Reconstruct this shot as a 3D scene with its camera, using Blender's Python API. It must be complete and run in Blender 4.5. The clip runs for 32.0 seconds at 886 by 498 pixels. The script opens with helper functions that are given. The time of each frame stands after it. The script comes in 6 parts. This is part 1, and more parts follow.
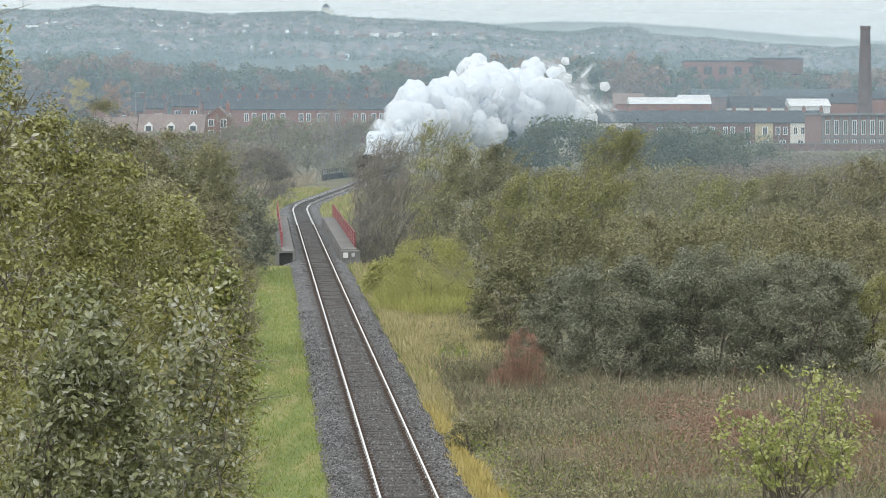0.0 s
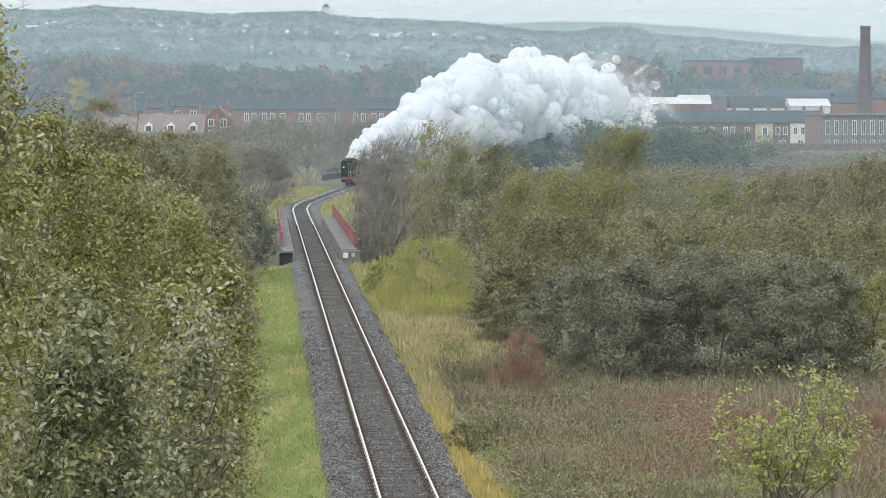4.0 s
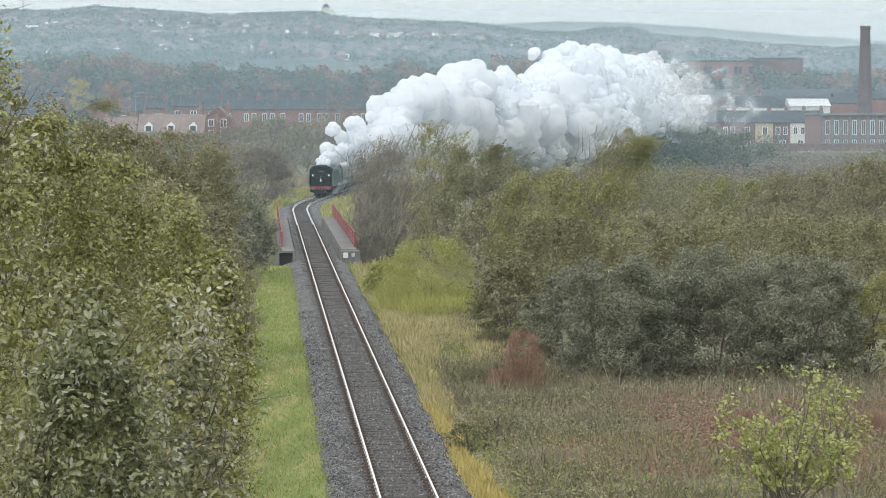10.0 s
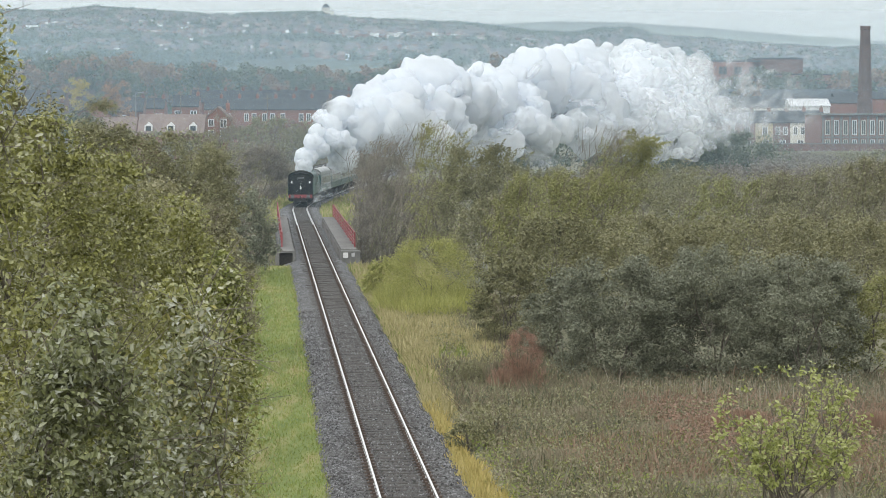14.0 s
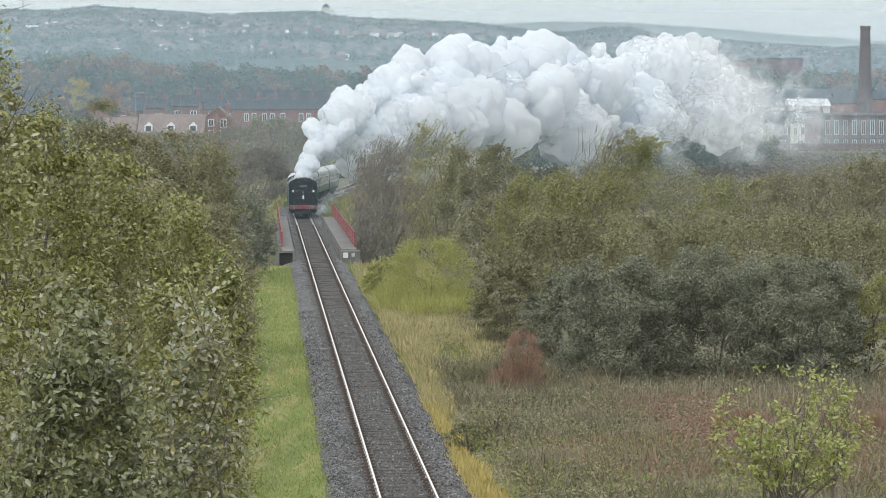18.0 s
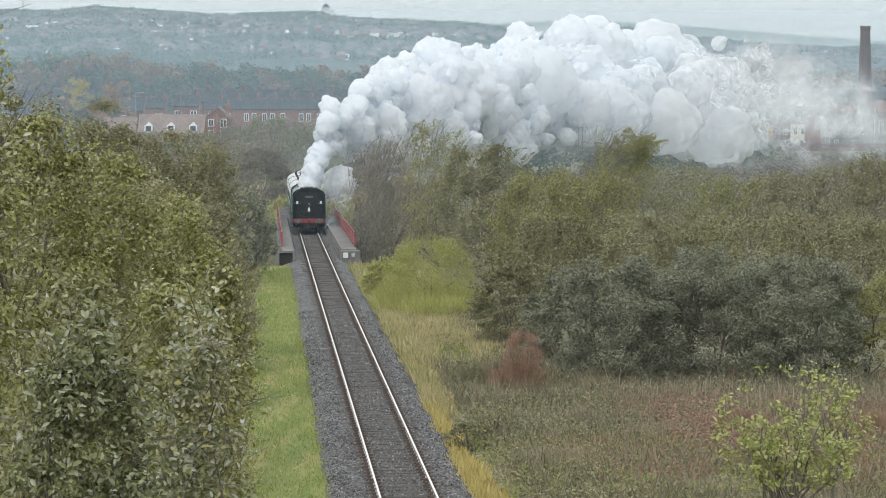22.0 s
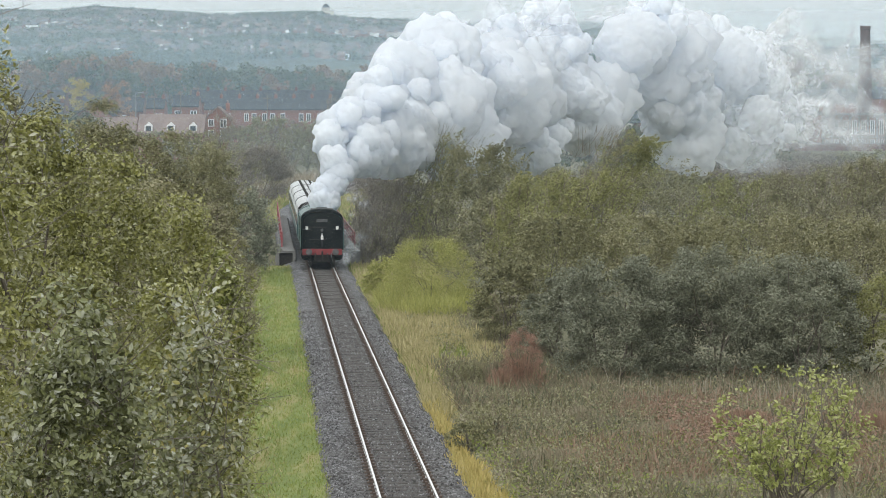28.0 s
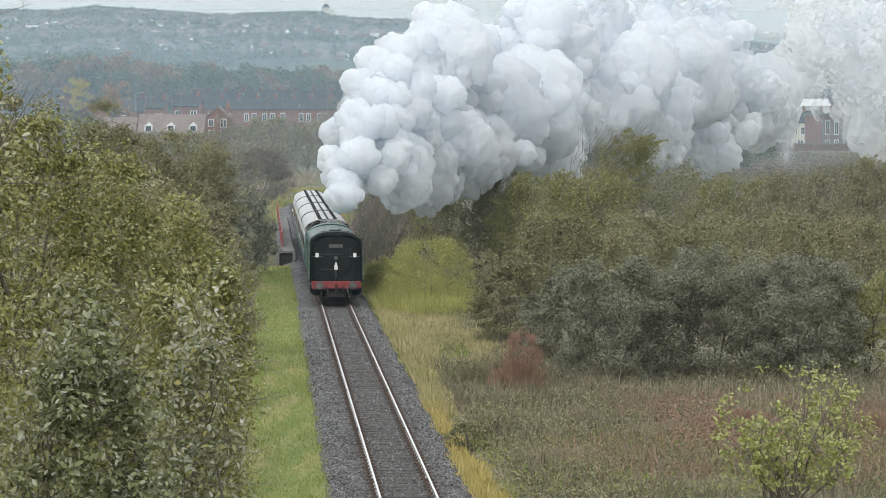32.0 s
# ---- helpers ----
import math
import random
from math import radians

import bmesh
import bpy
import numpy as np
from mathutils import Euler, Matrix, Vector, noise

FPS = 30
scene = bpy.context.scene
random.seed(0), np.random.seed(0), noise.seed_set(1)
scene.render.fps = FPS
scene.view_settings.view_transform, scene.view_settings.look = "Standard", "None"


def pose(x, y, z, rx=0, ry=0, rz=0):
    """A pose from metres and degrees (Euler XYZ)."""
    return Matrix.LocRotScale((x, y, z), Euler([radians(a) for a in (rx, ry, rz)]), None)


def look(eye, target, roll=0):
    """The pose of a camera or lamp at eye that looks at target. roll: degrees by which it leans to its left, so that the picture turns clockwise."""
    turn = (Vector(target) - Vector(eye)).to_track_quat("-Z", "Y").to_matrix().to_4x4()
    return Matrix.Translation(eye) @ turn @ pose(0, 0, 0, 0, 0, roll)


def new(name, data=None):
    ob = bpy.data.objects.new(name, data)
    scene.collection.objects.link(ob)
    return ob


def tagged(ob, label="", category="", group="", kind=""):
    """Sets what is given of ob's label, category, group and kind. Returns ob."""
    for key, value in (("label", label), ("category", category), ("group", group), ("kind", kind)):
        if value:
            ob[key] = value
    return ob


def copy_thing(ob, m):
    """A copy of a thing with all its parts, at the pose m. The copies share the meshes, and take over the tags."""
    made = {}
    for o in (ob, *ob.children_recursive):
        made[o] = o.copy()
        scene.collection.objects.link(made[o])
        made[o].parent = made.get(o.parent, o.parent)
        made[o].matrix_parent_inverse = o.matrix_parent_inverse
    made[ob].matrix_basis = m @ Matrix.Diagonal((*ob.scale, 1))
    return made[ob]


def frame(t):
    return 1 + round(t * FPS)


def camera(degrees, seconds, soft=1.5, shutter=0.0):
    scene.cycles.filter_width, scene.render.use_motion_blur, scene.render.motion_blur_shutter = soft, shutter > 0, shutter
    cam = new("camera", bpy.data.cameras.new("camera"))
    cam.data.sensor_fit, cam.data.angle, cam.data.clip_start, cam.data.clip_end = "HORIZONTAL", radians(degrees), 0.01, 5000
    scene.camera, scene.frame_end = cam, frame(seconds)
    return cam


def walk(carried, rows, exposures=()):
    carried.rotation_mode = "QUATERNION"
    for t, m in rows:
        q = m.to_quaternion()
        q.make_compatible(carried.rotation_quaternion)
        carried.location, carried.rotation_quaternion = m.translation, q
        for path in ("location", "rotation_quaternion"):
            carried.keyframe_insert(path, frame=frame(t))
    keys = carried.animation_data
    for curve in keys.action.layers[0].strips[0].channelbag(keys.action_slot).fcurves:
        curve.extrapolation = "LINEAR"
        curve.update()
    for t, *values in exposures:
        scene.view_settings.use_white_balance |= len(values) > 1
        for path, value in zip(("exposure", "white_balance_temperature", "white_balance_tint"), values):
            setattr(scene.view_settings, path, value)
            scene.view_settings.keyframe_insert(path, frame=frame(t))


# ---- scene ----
cam = camera(16.83, 32.0, soft=0.9)
EYE = (0.0, 0.0, 10.0)
VIEW = pose(*EYE, 90 - 2.551, 0, 0)
walk(cam, [(0.0, VIEW), (32.0, VIEW)], exposures=[(0.0, 0.16), (9.0, 0.15), (17.0, 0.06), (32.0, 0.04)])

scene.cycles.transparent_max_bounces = 160
scene.cycles.diffuse_bounces = 8
scene.cycles.max_bounces = 14

# ---- world and sun: an overcast autumn day ----
world = bpy.data.worlds.new("world")
scene.world = world
world.use_nodes = True
wn, wl = world.node_tree.nodes, world.node_tree.links
sky = wn.new("ShaderNodeTexSky")
sky.sky_type = "NISHITA"
sky.sun_disc = False
sky.sun_elevation = radians(32)
sky.sun_rotation = radians(205)
sky.air_density = 1.0
sky.dust_density = 6.0
soften = wn.new("ShaderNodeHueSaturation")
soften.inputs["Saturation"].default_value = 0.16
cloud = wn.new("ShaderNodeMixRGB")
cloud.inputs["Fac"].default_value = 0.85
# an overcast sky is brightest overhead
up = wn.new("ShaderNodeSeparateXYZ")
wl.new(wn.new("ShaderNodeTexCoord").outputs["Generated"], up.inputs[0])
dome = wn.new("ShaderNodeValToRGB")
dome.color_ramp.elements[0].color = (0.575, 0.58, 0.562, 1)
dome.color_ramp.elements[1].color = (1.0, 1.0, 1.0, 1)
wl.new(up.outputs["Z"], dome.inputs["Fac"])
dome_light = wn.new("ShaderNodeMixRGB")
dome_light.blend_type = "MULTIPLY"
dome_light.inputs["Fac"].default_value = 1.0
dome_light.inputs["Color2"].default_value = (10.4, 10.75, 10.95, 1)
wl.new(dome.outputs[0], dome_light.inputs["Color1"])
wl.new(dome_light.outputs[0], cloud.inputs["Color2"])
wl.new(sky.outputs[0], soften.inputs["Color"])
wl.new(soften.outputs[0], cloud.inputs["Color1"])
wl.new(cloud.outputs[0], wn["Background"].inputs["Color"])
wn["Background"].inputs["Strength"].default_value = 0.152

sun = new("sun", bpy.data.lights.new("sun", "SUN"))
sun.data.energy = 0.85
sun.data.angle = radians(25)
sun.data.color = (1.0, 0.98, 0.95)
sun.matrix_world = look((0, 0, 60), (0 + 30, 0 + 64, 60 - 44))


# ---- mesh helpers ----
def mesh_of(name, bm, smooth=False):
    me = bpy.data.meshes.new(name)
    bm.to_mesh(me)
    bm.free()
    if smooth:
        for p in me.polygons:
            p.use_smooth = True
    return me


def np_mesh(name, verts, faces, smooth=False):
    """A mesh from an array of corners and an array of faces of one size."""
    me = bpy.data.meshes.new(name)
    verts, faces = np.asarray(verts, dtype=np.float32), np.asarray(faces, dtype=np.int32)
    n = faces.shape[1]
    me.vertices.add(len(verts))
    me.vertices.foreach_set("co", verts.ravel())
    me.loops.add(faces.size)
    me.loops.foreach_set("vertex_index", faces.ravel())
    me.polygons.add(len(faces))
    me.polygons.foreach_set("loop_start", np.arange(0, faces.size, n, dtype=np.int32))
    me.polygons.foreach_set("use_smooth", np.full(len(faces), smooth, dtype=bool))
    me.update(calc_edges=True)
    return me


def part(name, bm, material, parent=None, label="", smooth=False):
    me = bm if isinstance(bm, bpy.types.Mesh) else mesh_of(name, bm, smooth)
    if material and not me.materials:
        me.materials.append(material)
    ob = new(name, me)
    ob.parent = parent
    return tagged(ob, label=label)


def thing(name, m=None, label="", category="", group="", kind=""):
    ob = new(name)
    ob.empty_display_size = 0.2
    if m is not None:
        ob.matrix_basis = m
    return tagged(ob, label, category, group, kind)


def box(bm, x0, x1, y0, y1, z0, z1, bevel=0.0):
    r = bmesh.ops.create_cube(bm, size=1.0, matrix=Matrix.LocRotScale(((x0 + x1) / 2, (y0 + y1) / 2, (z0 + z1) / 2), None, (x1 - x0, y1 - y0, z1 - z0)))
    if bevel:
        edges = {e for v in r["verts"] for e in v.link_edges}
        bmesh.ops.bevel(bm, geom=list(edges), offset=bevel, segments=2, profile=0.6, affect="EDGES")


def tube(bm, a, b, r0, r1=None, n=8, caps=True):
    a, b = Vector(a), Vector(b)
    d = b - a
    m = Matrix.Translation((a + b) / 2) @ d.to_track_quat("Z", "Y").to_matrix().to_4x4()
    bmesh.ops.create_cone(bm, cap_ends=caps, segments=n, radius1=r0, radius2=r0 if r1 is None else r1, depth=d.length, matrix=m)


def quad(bm, *pts):
    return bm.faces.new([bm.verts.new(p) for p in pts])


def loft(bm, rings, close=True, caps=True):
    """Skin rings of equally many points."""
    vs = [[bm.verts.new(p) for p in ring] for ring in rings]
    n = len(vs[0])
    for a, b in zip(vs, vs[1:]):
        for i in range(n if close else n - 1):
            j = (i + 1) % n
            bm.faces.new((a[i], a[j], b[j], b[i]))
    if caps:
        bm.faces.new(vs[0][::-1])
        bm.faces.new(vs[-1])
    bmesh.ops.recalc_face_normals(bm, faces=bm.faces[:])


# ---- the line of the railway: straight over the bridge, then a curve of 690 m ----
CURVE_Y, CURVE_R, CURVE_L = 318.0, 400.0, 37.0
SLOPE = -0.0595


def track_x(y):
    e = max(0.0, y - CURVE_Y)
    b = min(e, CURVE_L)
    return 3.76 + SLOPE * y + b * b / (2 * CURVE_R) + (e - b) * CURVE_L / CURVE_R


LINE = [(track_x(y), y) for y in np.arange(-30.0, 760.0, 2.0)]
LENGTHS = np.concatenate([[0.0], np.cumsum([math.dist(a, b) for a, b in zip(LINE, LINE[1:])])])
LINE_X, LINE_Y = np.array([p[0] for p in LINE]), np.array([p[1] for p in LINE])
S_OF_ZERO = float(np.interp(0.0, LINE_Y, LENGTHS))


def rail_point(s, across=0.0, z=0.0):
    """The point s metres along the line from the camera's cross-section, offset to the line's right."""
    s += S_OF_ZERO
    p = Vector((float(np.interp(s, LENGTHS, LINE_X)), float(np.interp(s, LENGTHS, LINE_Y)), z))
    h = rail_heading(s - S_OF_ZERO)
    return p + Vector((math.cos(h), -math.sin(h), 0)) * across


def rail_heading(s):
    """The line's angle from +Y towards +X."""
    s += S_OF_ZERO
    ax, ay = np.interp(s - 2, LENGTHS, LINE_X), np.interp(s - 2, LENGTHS, LINE_Y)
    bx, by = np.interp(s + 2, LENGTHS, LINE_X), np.interp(s + 2, LENGTHS, LINE_Y)
    return math.atan2(bx - ax, by - ay)


# ---- materials ----
class Nodes:
    """A few short ways to write node materials."""

    def __init__(self, name):
        self.mat = bpy.data.materials.new(name)
        self.mat.use_nodes = True
        self.tree = self.mat.node_tree
        self.bsdf = self.tree.nodes["Principled BSDF"]
        self.out = self.tree.nodes["Material Output"]

    def add(self, kind, **inputs):
        n = self.tree.nodes.new(kind)
        for k, v in inputs.items():
            n.inputs[k.replace("_", " ")].default_value = v
        return n

    def link(self, a, b):
        self.tree.links.new(a, b)

    def coords(self, which="Object"):
        return self.add("ShaderNodeTexCoord").outputs[which]

    def noise(self, scale, detail=4.0, rough=0.6, vector=None):
        n = self.add("ShaderNodeTexNoise", Scale=scale, Detail=detail, Roughness=rough)
        if vector is not None:
            self.link(vector, n.inputs["Vector"])
        return n.outputs["Fac"]

    def ramp(self, fac, stops):
        n = self.add("ShaderNodeValToRGB")
        el = n.color_ramp.elements
        while len(el) < len(stops):
            el.new(0.5)
        for e, (p, c) in zip(el, stops):
            e.position, e.color = p, (*c, 1) if len(c) == 3 else c
        self.link(fac, n.inputs["Fac"])
        return n.outputs["Color"]

    def mix(self, fac, a, b, blend="MIX"):
        n = self.add("ShaderNodeMixRGB")
        n.blend_type = blend
        for key, v in (("Fac", fac), ("Color1", a), ("Color2", b)):
            if isinstance(v, (int, float)):
                n.inputs[key].default_value = v
            elif isinstance(v, tuple):
                n.inputs[key].default_value = (*v, 1)
            else:
                self.link(v, n.inputs[key])
        return n.outputs["Color"]

    def math(self, op, a, b=0.0, clamp=False):
        n = self.add("ShaderNodeMath")
        n.operation, n.use_clamp = op, clamp
        for i, v in enumerate((a, b)):
            if isinstance(v, (int, float)):
                n.inputs[i].default_value = v
            else:
                self.link(v, n.inputs[i])
        return n.outputs[0]

    def bump(self, height, strength=0.4, distance=0.02):
        n = self.add("ShaderNodeBump", Strength=strength, Distance=distance)
        self.link(height, n.inputs["Height"])
        self.link(n.outputs[0], self.bsdf.inputs["Normal"])

    def colour(self, c):
        if isinstance(c, tuple):
            self.bsdf.inputs["Base Color"].default_value = (*c, 1)
        else:
            self.link(c, self.bsdf.inputs["Base Color"])

    def gloss(self, rough, metal=0.0):
        self.bsdf.inputs["Roughness"].default_value = rough
        self.bsdf.inputs["Metallic"].default_value = metal


def surface(name, a, b, scale=1.0, rough=0.7, metal=0.0, bump=0.3, fine=12.0, dist=0.01, dirt=None, which="Object"):
    """Two tones blotched at one scale, grain at a finer one, and relief."""
    k = Nodes(name)
    co = k.coords(which)
    big = k.noise(scale, 5.0, 0.6, co)
    small = k.noise(scale * fine, 4.0, 0.65, co)
    c = k.mix(k.ramp(big, [(0.35, (0, 0, 0)), (0.65, (1, 1, 1))]), a, b)
    c = k.mix(0.35, c, k.ramp(small, [(0.3, (0.45, 0.45, 0.45)), (0.7, (1, 1, 1))]), "MULTIPLY")
    if dirt:
        c = k.mix(k.ramp(k.noise(scale * 2.3, 6.0, 0.7, co), [(0.5, (0, 0, 0)), (0.7, (0.8, 0.8, 0.8))]), c, dirt)
    k.colour(c)
    k.gloss(rough, metal)
    if bump:
        k.bump(small, bump, dist)
    return k.mat


def foliage(name, tones, through_light=0.25, rough=0.45):
    """Leaves: each one takes its own tone, and neighbours drift together."""
    k = Nodes(name)
    geo = k.add("ShaderNodeNewGeometry")
    info = k.add("ShaderNodeObjectInfo")
    drift = k.noise(0.55, 3.0, 0.5, geo.outputs["Position"])
    fac = k.math("ADD", k.math("MULTIPLY", geo.outputs["Random Per Island"], 0.8), k.math("MULTIPLY", drift, 0.6))
    fac = k.math("ADD", fac, k.math("MULTIPLY", info.outputs["Random"], 0.24))
    fac = k.math("SUBTRACT", fac, 0.31, True)
    n = len(tones)
    c = k.ramp(fac, [(i / max(1, n - 1), t) for i, t in enumerate(tones)])
    k.colour(c)
    k.gloss(rough)
    k.bsdf.inputs["Specular IOR Level"].default_value = 0.5
    tr = k.add("ShaderNodeBsdfTranslucent")
    k.link(c, tr.inputs["Color"])
    mx = k.add("ShaderNodeMixShader", Fac=through_light)
    k.link(k.bsdf.outputs[0], mx.inputs[1])
    k.link(tr.outputs[0], mx.inputs[2])
    k.link(mx.outputs[0], k.out.inputs["Surface"])
    return k.mat


BARK = surface("bark", (0.11, 0.09, 0.07), (0.2, 0.18, 0.15), 3.0, 0.9, bump=0.6)
PALE_BARK = surface("pale_bark", (0.36, 0.35, 0.32), (0.2, 0.19, 0.17), 2.0, 0.85, bump=0.4)
TWIG = surface("twig_bark", (0.17, 0.15, 0.12), (0.24, 0.21, 0.17), 4.0, 0.9, bump=0.2)
LEAF_NEAR = foliage("sallow_leaves", [(0.06, 0.064, 0.026), (0.118, 0.13, 0.05), (0.18, 0.195, 0.078), (0.24, 0.257, 0.12), (0.3, 0.312, 0.2), (0.45, 0.46, 0.39), (0.34, 0.31, 0.1)], rough=0.33)
LEAF_MID = foliage("olive_green_sallow_leaves", [(0.08, 0.08, 0.028), (0.16, 0.165, 0.046), (0.24, 0.243, 0.068), (0.305, 0.303, 0.105), (0.345, 0.345, 0.17), (0.46, 0.46, 0.34)], rough=0.33)
LEAF_SALLOW = foliage("olive_sallow_leaves", [(0.085, 0.095, 0.028), (0.165, 0.185, 0.046), (0.25, 0.272, 0.066), (0.315, 0.332, 0.108), (0.345, 0.352, 0.195), (0.46, 0.47, 0.34)])
LEAF_OLIVE = foliage("olive_leaves", [(0.118, 0.117, 0.062), (0.198, 0.194, 0.096), (0.266, 0.254, 0.13), (0.345, 0.322, 0.2)])
LEAF_DARK = foliage("dark_green_leaves", [(0.1, 0.107, 0.076), (0.165, 0.175, 0.118), (0.228, 0.238, 0.162), (0.305, 0.312, 0.232)])
LEAF_WILLOW = foliage("willow_leaves", [(0.13, 0.135, 0.05), (0.215, 0.22, 0.076), (0.29, 0.288, 0.105), (0.35, 0.345, 0.165)])
LEAF_YELLOW = foliage("yellow_green_leaves", [(0.2, 0.21, 0.06), (0.31, 0.32, 0.085), (0.4, 0.4, 0.125), (0.42, 0.385, 0.18)])
LEAF_BROWN = foliage("brown_leaves", [(0.14, 0.13, 0.08), (0.21, 0.2, 0.115), (0.28, 0.262, 0.15), (0.26, 0.265, 0.125)])
LEAF_GREY = foliage("grey_twigs", [(0.15, 0.135, 0.115), (0.22, 0.195, 0.17), (0.26, 0.235, 0.195), (0.21, 0.2, 0.11)])
LEAF_LIME = foliage("lime_leaves", [(0.18, 0.205, 0.055), (0.28, 0.31, 0.09), (0.36, 0.385, 0.13), (0.43, 0.44, 0.21)])
LEAF_RUST = foliage("rust_stems", [(0.19, 0.125, 0.09), (0.27, 0.17, 0.12), (0.33, 0.215, 0.15), (0.26, 0.195, 0.135)])
LEAF_FAR = foliage("far_leaves", [(0.05, 0.075, 0.05), (0.085, 0.115, 0.07), (0.12, 0.145, 0.09), (0.155, 0.165, 0.105)])
LEAF_FAR_RED = foliage("far_autumn_leaves", [(0.15, 0.095, 0.066), (0.23, 0.145, 0.098), (0.29, 0.185, 0.125), (0.2, 0.16, 0.1)])
LEAF_RUSSET = foliage("russet_seed_heads", [(0.22, 0.13, 0.095), (0.3, 0.18, 0.13), (0.36, 0.22, 0.155), (0.28, 0.185, 0.13)])
LEAF_FAR_RUST = foliage("far_rust_leaves", [(0.26, 0.15, 0.09), (0.36, 0.2, 0.12), (0.4, 0.25, 0.15)])
LEAF_FAR_GOLD = foliage("far_golden_leaves", [(0.3, 0.24, 0.06), (0.46, 0.36, 0.08), (0.52, 0.42, 0.12)])
GRASS_DRY = foliage("dry_grass", [(0.17, 0.15, 0.1), (0.255, 0.22, 0.15), (0.33, 0.285, 0.205), (0.235, 0.23, 0.13)], 0.2, 0.8)
GRASS_YELLOW = foliage("yellow_grass", [(0.25, 0.23, 0.1), (0.36, 0.32, 0.155), (0.46, 0.4, 0.22), (0.3, 0.29, 0.11)], 0.2, 0.8)
GRASS_GREEN = foliage("green_grass", [(0.13, 0.175, 0.04), (0.2, 0.25, 0.06), (0.26, 0.3, 0.08), (0.31, 0.305, 0.1)], 0.2, 0.8)
GRASS_GOLD = foliage("golden_grass", [(0.3, 0.25, 0.08), (0.43, 0.35, 0.12), (0.52, 0.42, 0.17), (0.36, 0.33, 0.1)], 0.2, 0.8)
WEEDS = foliage("weeds", [(0.1, 0.11, 0.068), (0.155, 0.155, 0.095), (0.215, 0.18, 0.12), (0.245, 0.18, 0.135)], 0.2, 0.8)
SEED = foliage("seed_heads", [(0.25, 0.22, 0.16), (0.34, 0.31, 0.24), (0.2, 0.16, 0.11)], 0.15, 0.9)

# ---- ground ----
SKYLINE = [(-600, 60), (0, 27), (100, 29), (165, 22), (240, 27), (300, 31), (370, 36), (450, 34), (560, 31), (620, 42), (700, 45), (840, 51), (900, 61), (960, 66), (1020, 68), (1060, 60), (1120, 60), (1160, 73), (1250, 78), (1350, 88), (1480, 96), (1568, 90), (2200, 100)]
FAR_LINE = [(-600, 120), (600, 96), (760, 62), (850, 48), (980, 42), (1100, 44), (1230, 52), (1400, 66), (1568, 78), (2200, 116)]


def skyline_z(a, y, line=SKYLINE):
    px = 784 + 5300 * a
    top = float(np.interp(px, [p[0] for p in line], [p[1] for p in line]))
    return 10 + (205 - top) / 5300 * y


def step(a, b, v):
    t = min(1.0, max(0.0, (v - a) / (b - a)))
    return t * t * (3 - 2 * t)


BRIDGE_NEAR, BRIDGE_FAR = 212.0, 288.0


def ground_z(x, y):
    z = -0.36 + 0.10 * noise.noise((x * 0.11, y * 0.11, 0)) * step(4, 9, abs(x - track_x(min(y, 700))))
    if y < 700:
        off = x - track_x(y)
        # the bank falls away from the line, and the lane passes under the bridge
        z -= 0.9 * step(7.5, 16, -off)
        z -= 5.4 * step(BRIDGE_NEAR - 7, BRIDGE_NEAR - 1, y) * (1 - step(BRIDGE_FAR + 1, BRIDGE_FAR + 7, y))
    z += 3.2 * step(540, 690, y)
    if y > 1400:
        t = min(1.0, (y - 1400) / 2500)
        zs = skyline_z(x / y, 3900)
        rise = 12 + (zs - 12) * t ** 0.85
        rise += 7 * noise.noise((x * 0.004, y * 0.004, 3)) * math.sin(math.pi * t)
        if y > 3900:
            rise = zs - (y - 3900) * 0.12
            back = skyline_z(x / y, 4700, FAR_LINE)
            rise = max(rise, back * step(4000, 4700, y))
        z += rise * step(1400, 1700, y)
    return z


ys = [-120.0]
while ys[-1] < 5000:
    ys.append(ys[-1] + (2.0 if ys[-1] < 520 else max(6.0, (ys[-1] - 400) * 0.03)))
us = np.linspace(-1, 1, 181)
us = np.sign(us) * np.abs(us) ** 2.0
gv = []
for y in ys:
    half = 90 + 0.75 * max(0.0, y)
    cx = track_x(min(y, 420)) * (1 - step(420, 900, y))
    for u in us:
        gx = cx + u * half
        gv.append((gx, y, ground_z(gx, y)))
nc = len(us)
gi = np.arange(len(ys) * nc).reshape(len(ys), nc)
gf = np.stack([gi[:-1, :-1], gi[:-1, 1:], gi[1:, 1:], gi[1:, :-1]], -1).reshape(-1, 4)

k = Nodes("ground_turf")
co = k.coords("Object")
a = k.noise(0.05, 5.0, 0.6, co)
b = k.noise(0.6, 5.0, 0.65, co)
c2 = k.noise(9.0, 4.0, 0.7, co)
field = k.ramp(k.noise(0.006, 2.0, 0.4, co), [(0.45, (0.035, 0.045, 0.035)), (0.56, (0.055, 0.07, 0.045)), (0.66, (0.12, 0.16, 0.08))])
near = k.mix(k.ramp(b, [(0.3, (0, 0, 0)), (0.7, (1, 1, 1))]), (0.125, 0.12, 0.065), (0.18, 0.16, 0.095))
near = k.mix(k.ramp(a, [(0.45, (0, 0, 0)), (0.6, (0.7, 0.7, 0.7))]), near, (0.1, 0.105, 0.055))
sep = k.add("ShaderNodeSeparateXYZ")
k.link(co, sep.inputs[0])
far = k.math("MULTIPLY", k.math("SUBTRACT", sep.outputs["Y"], 900.0), 0.002, True)
c = k.mix(far, near, field)
c = k.mix(0.4, c, k.ramp(c2, [(0.3, (0.5, 0.5, 0.5)), (0.7, (1, 1, 1))]), "MULTIPLY")
k.colour(c)
